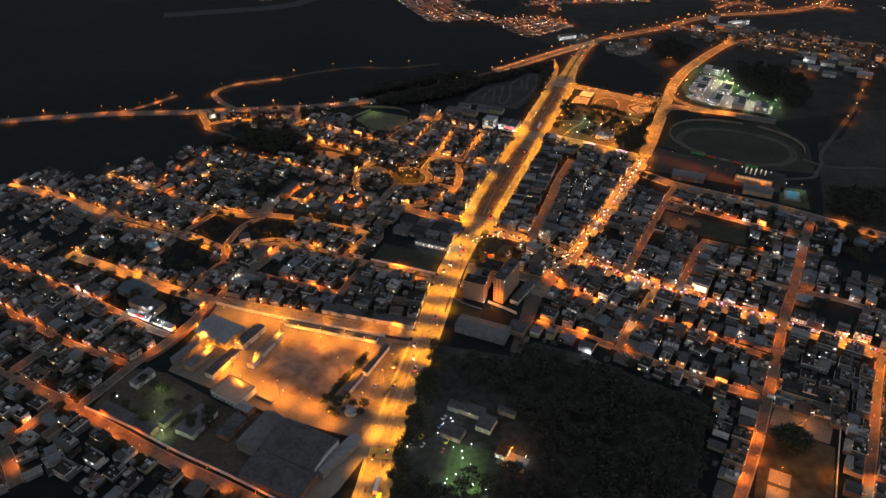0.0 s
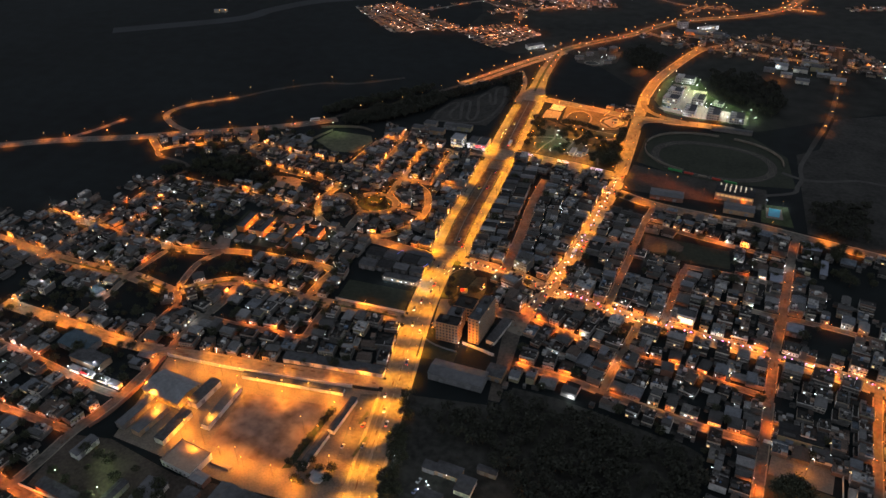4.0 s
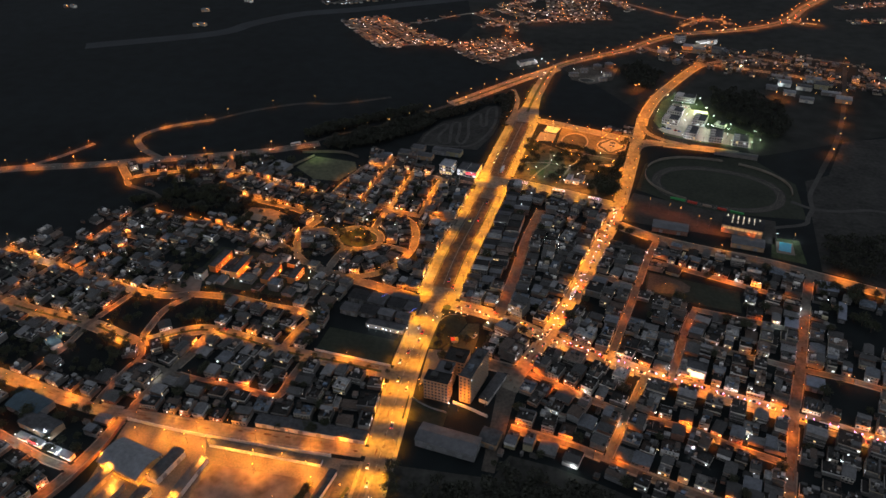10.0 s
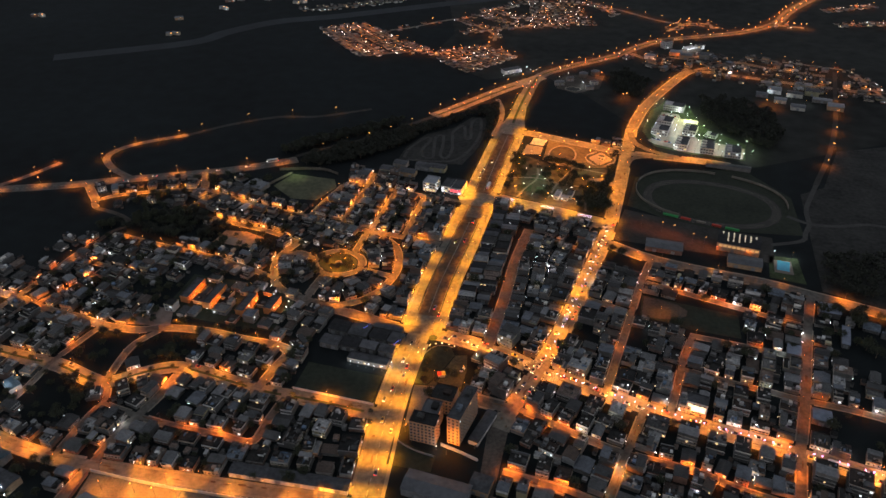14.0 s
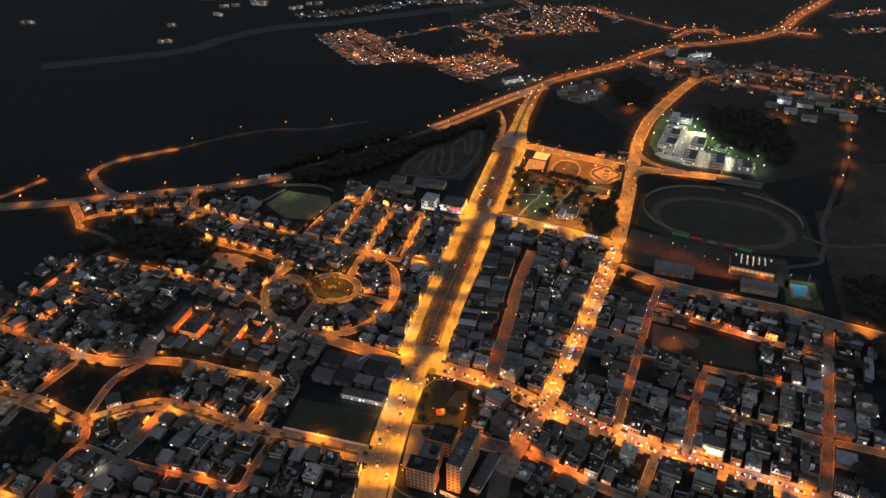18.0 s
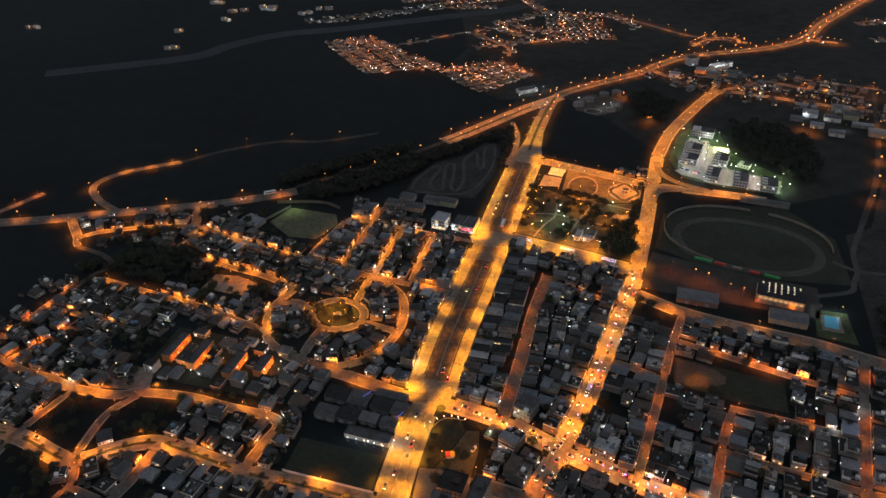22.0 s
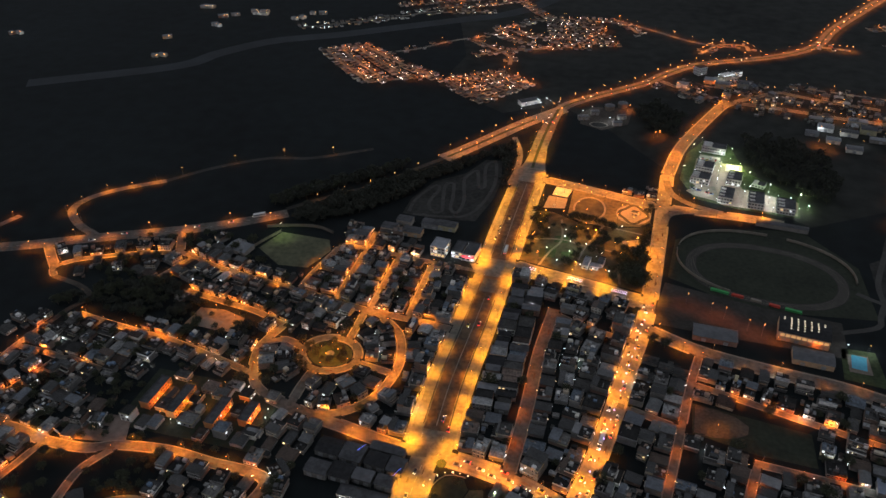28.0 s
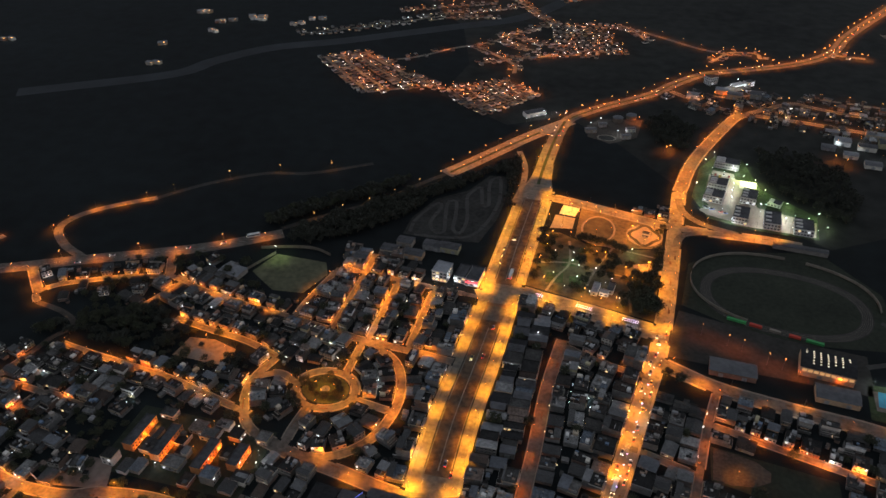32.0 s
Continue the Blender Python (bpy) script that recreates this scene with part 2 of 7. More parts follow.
def ribbon(bm, line, ns, a, b, z, h=0.0, keep=None):
    """A strip between the offsets a and b from a line, at height z, with a kerb face of height h."""
    if not h:
        vs = [(bm.verts.new((*(p + n * a), z)), bm.verts.new((*(p + n * b), z))) for p, n in zip(line, ns)]
        for i, ((p, q), (r, s)) in enumerate(zip(vs, vs[1:])):
            if keep is None or (keep[i] and keep[i + 1]):
                bm.faces.new((p, q, s, r))
        return
    vs = [[bm.verts.new((*(p + n * o), zz)) for o, zz in ((a, z), (a, z + h), (b, z + h), (b, z))] for p, n in zip(line, ns)]
    for i, (u, v) in enumerate(zip(vs, vs[1:])):
        if keep is None or (keep[i] and keep[i + 1]):
            for k in range(3):
                bm.faces.new((u[k], u[k + 1], v[k + 1], v[k]))


LIST = []


def road(name, label, width, pts, surface="asphalt", lamps="street", gap=30.0, sides="alt", rows=2, walk_width=0.8, lots="LR"):
    if label.startswith("dim reddish") or label.startswith("dim lit street behind"):
        lamps, gap = "dim", 22.0
    LIST.append(dict(name=name, label=label, width=width, pts=pts, surface=surface, lamps=lamps, gap=gap, sides=sides, rows=rows, walk_width=walk_width, lots=lots))


AV, ST, LN = "avenue", "street", "lane"
road("avenue", "bright sodium-lit town avenue of worn asphalt", 17, [(24, -300), (22, -262), (11, -200), (6, -150), (1, -100), (-6, -40), (-8, 10), (-7, 45)], "concrete_road", AV, 27, "both", 2, 2.2)
road("avenue", "wide sodium-lit dual avenue of worn asphalt", 30, [(-7, 45), (-8, 110), (-6, 170), (-5, 245), (-4, 330), (-2, 425)], "concrete_road", AV, 22, "both", 1, 2.5)
road("highway", "sodium-lit highway curving away between fields", 16, [(-2, 505), (4, 590), (33, 637), (98, 702), (132, 752), (176, 798), (283, 857), (342, 918), (379, 1005), (463, 1159), (520, 1260)], "asphalt", "highway", 25, "both", 0, 0)
road("highway_branch", "highway branch leading off into the dark", 19, [(10, 598), (-28, 548), (-58, 500), (-84, 458), (-99, 436)], "concrete_road", "highway", 24, "both", 0, 0)
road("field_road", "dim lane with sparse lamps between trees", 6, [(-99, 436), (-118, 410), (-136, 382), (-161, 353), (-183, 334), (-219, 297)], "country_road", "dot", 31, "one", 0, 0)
road("highway_west", "sodium-lit highway along the edge of town", 15, [(-700, 50), (-613, 92), (-558, 122), (-499, 152), (-426, 180), (-371, 206), (-299, 238), (-256, 261), (-214, 290)], "asphalt", "highway", 34, "alt", 0, 0)
road("slip_road", "narrow lit slip road beside the highway", 7, [(-499, 152), (-477, 186), (-461, 225)], "asphalt", LN, 30, "one", 0, 0)
road("loop_road", "curved slip road looping up to a dark ridge road", 8, [(-369, 212), (-398, 226), (-420, 247), (-418, 270), (-397, 295), (-363, 320)], "asphalt", ST, 30, "alt", 0, 0)
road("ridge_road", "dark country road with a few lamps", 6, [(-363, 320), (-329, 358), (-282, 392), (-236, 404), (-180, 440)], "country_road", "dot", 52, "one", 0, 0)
road("second_avenue", "busy sodium-lit avenue lined with shops", 10.6, [(68, -40), (73, -21), (85, 20), (98, 76), (110, 149), (120, 210), (124, 260), (127, 310), (131, 389), (134, 454)], "concrete_road", "boulevard", 25, "both", 2, 1.6)
road("second_avenue", "sodium-lit avenue running out of town", 11, [(134, 454), (150, 530), (192, 641), (210, 667)], "asphalt", ST, 28, "both", 0, 1.5)
road("market_street", "busy cross street lined with lit shops and cars", 10, [(-7, 44), (44, 36), (85, 21), (125, 9), (163, -1), (200, -8), (250, -16), (302, -27), (340, -38)], "concrete_road", ST, 22, "both", 2, 2.2)
road("plaza_street", "sodium-lit street between the avenue and a round plaza", 9, [(-7, 44), (-24, 43), (-68, 51), (-98, 56), (-122, 63)], "asphalt", ST, 26, "alt", 2)
road("diagonal_street", "sodium-lit street with soft orange pools", 7.5, [(-330, -236), (-267, -248), (-211, -255), (-154, -266), (-106, -275), (-62, -281), (-10, -290), (24, -296)], "asphalt", LN, 19, "alt", 2)
road("residential_street", "narrow sodium-lit residential street", 4.7, [(-360, -184), (-326, -190), (-285, -198), (-246, -206), (-201, -210), (-184, -212)], "asphalt", LN, 21, "alt", 2)
road("school_street", "dim concrete street beside a school wall", 6.5, [(-192, -262), (-187, -235), (-184, -212), (-176, -185), (-172, -157), (-170, -126), (-167, -93), (-162, -66), (-160, -40)], "asphalt", LN, 34, "one", 1)
road("residential_street", "narrow sodium-lit residential street", 4.7, [(-420, -134), (-376, -141), (-340, -147), (-299, -153), (-273, -157), (-239, -164), (-201, -173), (-176, -176)], "asphalt", LN, 20, "alt", 2)
road("side_street", "short lit side street between two streets", 7, [(-260, -247), (-254, -205)], "asphalt", LN, 30, "one", 2)
road("side_street", "dim lit side street among low houses", 7, [(-240, -330), (-214, -300), (-205, -256)], "asphalt", LN, 30, "one", 2)
road("side_street", "dim lit side street among low houses", 7, [(-300, -290), (-255, -300), (-214, -300), (-180, -320)], "asphalt", LN, 30, "one", 2)
road("school_road", "bright sodium-lit street along a school wall", 7.4, [(-330, -112), (-280, -118), (-247, -122), (-220, -126), (-191, -128), (-160, -127), (-111, -124), (-64, -121), (-4, -116)], "concrete_road", ST, 23, "alt", 2, 1.8, "L")
road("curved_street", "curved sodium-lit street with a planted middle", 11, [(-480, -32), (-413, -35), (-335, -48), (-277, -53), (-249, -54), (-215, -62), (-200, -59), (-187, -48), (-168, -37), (-146, -37), (-118, -41), (-91, -44), (-58, -44), (-12, -46)], "concrete_road", ST, 24, "alt", 2)
road("residential_street", "narrow sodium-lit residential street", 4.1, [(-206, -60), (-196, -75), (-197, -95), (-197, -128)], "asphalt", LN, 24, "one", 2)
road("residential_street", "narrow sodium-lit residential street", 4.7, [(-196, -80), (-162, -85), (-136, -87), (-103, -87), (-82, -87), (-80, -68), (-78, -46)], "asphalt", LN, 24, "alt", 2)
road("residential_street", "narrow sodium-lit residential street", 4.7, [(-207, -58), (-210, -26), (-205, -11), (-198, 1)], "asphalt", LN, 22, "alt", 1)
road("residential_street", "sodium-lit residential street bending between houses", 6.6, [(-400, 18), (-362, 11), (-330, 7), (-298, -1), (-271, -3), (-247, -7), (-217, -6), (-198, 1), (-166, 5), (-136, 3), (-97, 0), (-97, -21), (-100, -42)], "asphalt", ST, 21, "alt", 2)
road("residential_street", "sodium-lit residential street at the edge of town", 4.7, [(-347, -50), (-341, -13), (-336, 13), (-332, 44), (-330, 69), (-324, 98)], "asphalt", LN, 24, "alt", 2)
road("residential_street", "narrow sodium-lit residential street", 4.1, [(-257, -54), (-249, -18), (-246, -6)], "asphalt", LN, 24, "one", 2)
road("residential_street", "narrow sodium-lit residential street", 4.1, [(-313, 6), (-297, 37), (-289, 63), (-269, 61), (-252, 59)], "asphalt", LN, 22, "one", 2)
road("residential_street", "narrow sodium-lit residential street", 4.1, [(-257, -54), (-256, -78), (-260, -112)], "asphalt", LN, 24, "one", 2)
road("residential_street", "sodium-lit street in front of low houses", 4.7, [(-309, 110), (-282, 106), (-250, 102), (-210, 97), (-185, 91), (-160, 85), (-140, 80)], "asphalt", ST, 22, "alt", 2)
road("ring_road", "sodium-lit ring street round a small plaza", 5, [(-100 + 21 * math.cos(a * math.pi / 9), 114 + 18 * math.sin(a * math.pi / 9)) for a in range(19)], "asphalt", ST, 26, "one", 0, 1.2)
road("crescent", "sodium-lit crescent street round the plaza", 5.8, [(-147, 135), (-153, 111), (-149, 90), (-138, 72), (-120, 62), (-98, 57), (-80, 58), (-65, 67), (-53, 84), (-48, 108), (-50, 127), (-58, 147), (-73, 160), (-93, 168)], "asphalt", ST, 24, "alt", 1)
road("spoke_street", "short lit street leading to the round plaza", 5, [(-92, 130), (-92, 167)], "asphalt", ST, 24, "one", 0)
road("spoke_street", "short lit street leading to the round plaza", 5, [(-80, 110), (-48, 105)], "asphalt", ST, 24, "one", 0)
road("spoke_street", "short lit street leading to the round plaza", 5, [(-120, 114), (-138, 121), (-153, 113)], "asphalt", ST, 24, "one", 0)
road("spoke_street", "short dim street leading to the round plaza", 6, [(-105, 98), (-107, 77), (-107, 60)], "asphalt", "", 24, "one", 0)
road("residential_street", "sodium-lit street between rows of houses", 5.9, [(-273, 206), (-247, 196), (-200, 186), (-153, 179), (-113, 172), (-89, 168), (-58, 166), (-22, 162)], "asphalt", ST, 24, "alt", 2)
road("residential_lane", "narrow lit lane between house rows", 4.1, [(-154, 180), (-152, 204), (-144, 251)], "asphalt", ST, 20, "alt", 1, 1.2)
road("residential_lane", "narrow lit lane between house rows", 4.1, [(-120, 174), (-120, 240), (-121, 279)], "asphalt", ST, 18, "alt", 1, 1.2)
road("residential_lane", "narrow lit lane between house rows", 4.1, [(-89, 168), (-89, 247)], "asphalt", ST, 18, "alt", 1, 1.2)
road("residential_lane", "narrow lit lane between house rows", 4.1, [(-57, 166), (-58, 228), (-56, 244)], "asphalt", ST, 18, "alt", 1, 1.2)
road("residential_street", "sodium-lit street between rows of houses", 4.7, [(-144, 251), (-114, 250), (-82, 246), (-48, 243), (-20, 241)], "asphalt", ST, 24, "alt", 1)
road("residential_street", "sodium-lit street below the highway", 4.7, [(-273, 206), (-310, 197), (-344, 182), (-363, 171), (-371, 158), (-362, 148)], "asphalt", ST, 24, "alt", 1)
road("residential_street", "dark winding lane at the edge of town", 5, [(-324, 98), (-321, 114), (-314, 130), (-333, 142), (-362, 148)], "yard", "", 30, "one", 0, 0)
road("residential_street", "dim lane between low houses", 4.1, [(-330, 66), (-305, 65), (-289, 63)], "asphalt", LN, 22, "one", 1)
road("side_street", "short lit street climbing to the highway", 7, [(-278, 205), (-294, 236)], "asphalt", ST, 30, "one", 0)
road("side_street", "short lit dead-end street", 6, [(-263, 200), (-269, 183), (-276, 164)], "asphalt", ST, 24, "one", 1)
road("side_street", "short lit street climbing to the highway", 7, [(-371, 160), (-389, 177), (-404, 192)], "asphalt", ST, 30, "one", 0)
road("residential_street", "sodium-lit street in front of low houses", 4.7, [(-243, 157), (-206, 151), (-175, 146), (-147, 136)], "asphalt", ST, 20, "alt", 1)
road("side_street", "lit street beside the second avenue", 9, [(40, -17), (73, -21)], "asphalt", LN, 22, "one", 1, 1.6, "L")
road("residential_street", "sodium-lit residential street", 4.7, [(78, -20), (110, -31), (129, -37), (146, -41), (164, -43), (191, -46), (210, -52), (248, -60)], "asphalt", LN, 22, "alt", 2)
road("residential_street", "sodium-lit street at the edge of dark woodland", 4.7, [(76, -74), (112, -78), (138, -84), (162, -90), (194, -97), (220, -101), (240, -104)], "asphalt", LN, 20, "alt", 2, 1.6, "LR")
road("residential_street", "sodium-lit street running down to the edge of town", 4.9, [(138, -86), (146, -51), (153, -22), (158, 0)], "asphalt", ST, 24, "alt", 2)
road("residential_street", "dim reddish-lit residential street", 4.7, [(132, 8), (138, 48), (145, 94), (152, 142), (160, 182)], "asphalt", LN, 30, "alt", 2)
road("residential_street", "dim reddish-lit residential street", 4.7, [(174, -3), (180, 31), (184, 56), (191, 84)], "asphalt", LN, 30, "alt", 2)
road("cross_avenue", "straight sodium-lit street crossing the town", 5.8, [(205, -290), (214, -240), (224, -192), (234, -143), (243, -85), (250, -35), (253, -16)], "asphalt", LN, 22, "alt", 2)
road("cross_avenue", "dim reddish-lit straight residential street", 6.4, [(252, -16), (261, 28), (269, 77), (279, 134), (285, 159)], "asphalt", LN, 36, "alt", 2)
road("cross_avenue", "straight sodium-lit street between houses", 5.2, [(278, -250), (293, -168), (302, -120), (309, -76), (318, -30)], "asphalt", LN, 22, "alt", 2)
road("stadium_street", "straight sodium-lit street beside sports grounds", 11, [(120, 198), (160, 181), (207, 172), (251, 166), (285, 157), (339, 143), (420, 120)], "asphalt", ST, 29, "alt", 1, 1.6, "R")
road("residential_street", "sodium-lit residential street", 4.7, [(152, 146), (183, 138), (222, 128), (267, 117), (277, 115)], "asphalt", LN, 25, "alt", 2)
road("residential_street", "dim reddish-lit residential street", 4.7, [(189, 84), (223, 81), (270, 76)], "asphalt", LN, 30, "alt", 2)
road("residential_street", "dim reddish-lit residential street between shops", 4.7, [(180, 46), (213, 39), (238, 36), (256, 33), (291, 30), (330, 22)], "asphalt", LN, 24, "alt", 2)
road("back_street", "dim reddish-lit street behind the avenue", 8, [(45, 36), (47, 93), (47, 152), (51, 205)], "asphalt", LN, 34, "one", 2)
road("residential_street", "short sodium-lit street", 4.7, [(103, 113), (113, 111), (148, 101)], "asphalt", LN, 24, "alt", 2)
road("residential_street", "dim lit street behind shops", 4.7, [(51, 200), (79, 188), (114, 180)], "asphalt", LN, 26, "alt", 2)
road("park_street", "wide sodium-lit street beside a park", 15, [(-22, 241), (5, 254), (29, 250), (70, 242), (105, 233), (123, 229)], "concrete_road", AV, 26, "both", 1, 2.2, "R")
road("park_road", "sodium-lit road between a park and dark fields", 10, [(-3, 415), (27, 411), (82, 397), (120, 387), (150, 384), (206, 383), (238, 379)], "concrete_road", ST, 26, "both", 0, 2)
road("slip_road", "curved lit slip road beside the stadium", 7, [(131, 352), (136, 372), (152, 381), (180, 384)], "asphalt", "", 30, "one", 0, 0)
road("slip_road", "curved lit slip road beside a hospital", 7, [(133, 440), (138, 415), (156, 397), (185, 387)], "asphalt", ST, 30, "one", 0, 0)
road("far_street", "lit street of a distant suburb", 7, [(210, 666), (245, 661), (271, 657), (304, 650), (333, 644), (365, 640), (430, 628)], "asphalt", "far", 17, "alt", 1)
road("far_street", "lit street of a distant suburb", 6, [(123, 720), (144, 703), (175, 682), (204, 667)], "asphalt", "far", 20, "alt", 1)
road("far_street", "lit street of a distant suburb", 6, [(211, 668), (231, 684), (266, 712), (285, 708), (319, 695), (380, 682)], "asphalt", "far", 28, "alt", 1)
road("far_lane", "dim straight lane on the edge of a suburb", 5.5, [(395, 700), (389, 665), (369, 543), (346, 441), (318, 354)], "country_road", "far", 48, "one", 0, 0)
road("far_lane", "lit lane across distant fields", 7, [(41, 984), (105, 938), (172, 891), (233, 880)], "asphalt", "far", 36, "one", 0, 0)
road("avenue_end", "sodium-lit end of the avenue joining the highway", 17, [(-2, 423), (-3, 470), (-2, 530)], "concrete_road", AV, 26, "both", 0, 0)
road("slip_road", "bright slip road bending off the avenue", 6, [(-20, 395), (-18, 430), (-22, 470), (-34, 505)], "concrete_road", ST, 22, "one", 0, 0)

for r in LIST:
    line = resample(r["pts"], 4.0)
    r["line"], r["normal"] = line, normals(line)
SAMPLES = np.array([(p.x, p.y, r["width"] / 2, i) for i, r in enumerate(LIST) for p in r["line"]])


def clear_of_roads(x, y, margin, skip=-1):
    d = np.hypot(SAMPLES[:, 0] - x, SAMPLES[:, 1] - y) - SAMPLES[:, 2]
    if skip >= 0:
        d = np.where(SAMPLES[:, 3] == skip, 99.0, d)
    return d.min() > margin


def street_lamp_proto(kind, height, reach):
    bm = bmesh.new()
    prism(bm, disc_ring(0.12, 6), 0, height * 0.5)
    prism(bm, disc_ring(0.08, 6), height * 0.5, height)
    box(bm, -0.07, reach, -0.07, 0.07, height - 0.1, height + 0.1)
    box(bm, -0.3, 0.3, -0.3, 0.3, 0, 0.25)
    pole = mesh("street_lamp", bm, "lamp_post")
    bm = bmesh.new()
    s = 0.7 if kind == "farm" else 0.34 if kind in ("avenue", "boulevard", "street", "yard") else 0.46 if kind in ("far", "highway", "dot") else 0.18 if kind in ("porch_post", "porch_warm", "white", "hospital", "yard_small") else 0.27
    hooded = kind in ("avenue", "boulevard", "street", "lane", "dim")
    prism(bm, disc_ring(s * 0.8, 8, reach, 0, s * 0.5), height - 0.3, height - 0.08)
    prism(bm, disc_ring(s, 8, reach, 0, s * 0.6), height - 0.08, height + 0.18, 1 if hooded else 0)
    prism(bm, disc_ring(s * 0.6, 8, reach, 0, s * 0.36), height + 0.18, height + 0.36, 1 if hooded else 0)
    head = mesh("luminaire", bm, ["lampglass", "lamp_post"] if hooded else "whiteglow" if kind in ("farm", "white", "flood_hot", "flood", "flood_low", "porch_post", "hospital") else "sodium" if kind in ("yard", "yard_small", "pitch", "porch_warm") else "amberglow" if kind in ("far", "suburb", "highway", "dot") else "lampglass")
    name = {"yard": "yard_lamp", "yard_small": "yard_lamp", "porch_post": "garden_lamp", "porch_warm": "garden_lamp", "flood": "floodlight", "flood_hot": "floodlight", "pitch": "floodlight", "white": "white_lamp", "hospital": "white_lamp"}.get(kind, "street_lamp")
    return [(name, pole, None), ("luminaire", head, Matrix()), ("light", LIGHTS[kind], Matrix.Translation((reach, 0, height - 0.55)))]


LAMP_PROTO = {
    "avenue": street_lamp_proto("avenue", 8.2, 2.0),
    "boulevard": street_lamp_proto("boulevard", 7.6, 2.2),
    "street": street_lamp_proto("street", 6.8, 2.0),
    "lane": street_lamp_proto("lane", 5.6, 1.6),
    "far": street_lamp_proto("far", 7.5, 1.8),
    "yard": street_lamp_proto("yard", 8.5, 0.6),
    "white": street_lamp_proto("white", 7.0, 0.6),
    "flood": street_lamp_proto("flood", 12.0, 0.6),
    "yard_small": street_lamp_proto("yard_small", 6.0, 0.5),
    "porch_post": street_lamp_proto("porch_post", 3.5, 0.3),
    "porch_warm": street_lamp_proto("porch_warm", 3.2, 0.3),
    "flood_low": street_lamp_proto("flood_low", 4.5, 0.4),
    "pitch": street_lamp_proto("pitch", 15.0, 0.6),
    "highway": street_lamp_proto("highway", 7.8, 2.0),
    "hospital": street_lamp_proto("hospital", 6.0, 0.5),
    "farm": street_lamp_proto("farm", 6.0, 0.5),
    "suburb": street_lamp_proto("suburb", 7.0, 0.8),
    "dot": street_lamp_proto("dot", 8.0, 0.8),
    "red_mast": street_lamp_proto("red_mast", 11.0, 0.6),
    "dim": street_lamp_proto("dim", 5.6, 1.4),
    "flood_hot": street_lamp_proto("flood_hot", 8.0, 0.6),
}
LAMP_LABEL = {
    "farm": "lone farm lamp with a cold white light",
    "boulevard": "steel avenue lamp glowing sodium orange over traffic",
    "avenue": "tall steel avenue lamp glowing bright sodium yellow", "street": "steel street lamp glowing sodium orange over the kerb",
    "lane": "slim street lamp glowing dim amber orange", "far": "distant street lamp glowing amber orange",
    "yard": "yard lamp post glowing sodium yellow", "white": "lamp post with a cold white light", "flood": "tall floodlight mast with a white light",
    "hospital": "hospital lamp post with a cold white light", "flood_low": "low garden lamp with a greenish white light", "pitch": "tall mast with a sodium floodlight over a pitch", "highway": "tall highway lamp glowing sodium orange", "red_mast": "tall yard mast glowing dull red-orange", "dim": "slim street lamp glowing dull red-orange", "flood_hot": "floodlight with a yellow-green light", "dot": "lone country lamp glowing pale orange", "suburb": "small lamp glowing orange in a far suburb",
    "yard_small": "short yard lamp post glowing orange", "porch_warm": "small garden lamp post with an orange light", "porch_post": "small garden lamp post with a white light",
}


far_poles, far_heads, far_lights = bmesh.new(), bmesh.new(), []
lr = random.Random(3)


def street_lamp(kind, x, y, turn):
    if kind in ("far", "suburb", "highway", "dot") or (y > 160 and kind not in ("farm", "hospital", "white", "flood", "flood_hot", "flood_low", "porch_post")) or x < -240 or x > 275:
        for bmx, me in ((far_poles, LAMP_PROTO[kind][0][1]), (far_heads, LAMP_PROTO[kind][1][1])):
            before = len(bmx.verts)
            bmx.from_mesh(me)
            bmx.verts.ensure_lookup_table()
            for v in bmx.verts[before:]:
                v.co = pose(x, y, 0, 0, 0, turn) @ v.co
        far_lights.append((lr.choice(VARIED[kind]) if kind in VARIED else LAMP_PROTO[kind][2][1], pose(x, y, 0, 0, 0, turn) @ LAMP_PROTO[kind][2][2]))
        return None
    proto = list(LAMP_PROTO[kind])
    if kind in VARIED:
        proto[2] = (proto[2][0], lr.choice(VARIED[kind]), proto[2][2])
    return stamp(proto, pose(x, y, 0, 0, 0, turn), (LAMP_LABEL[kind], "street lamp" if kind in ("avenue", "boulevard", "street", "lane", "dim") else "lamp", kind.replace("_", " ") + " lamps"))


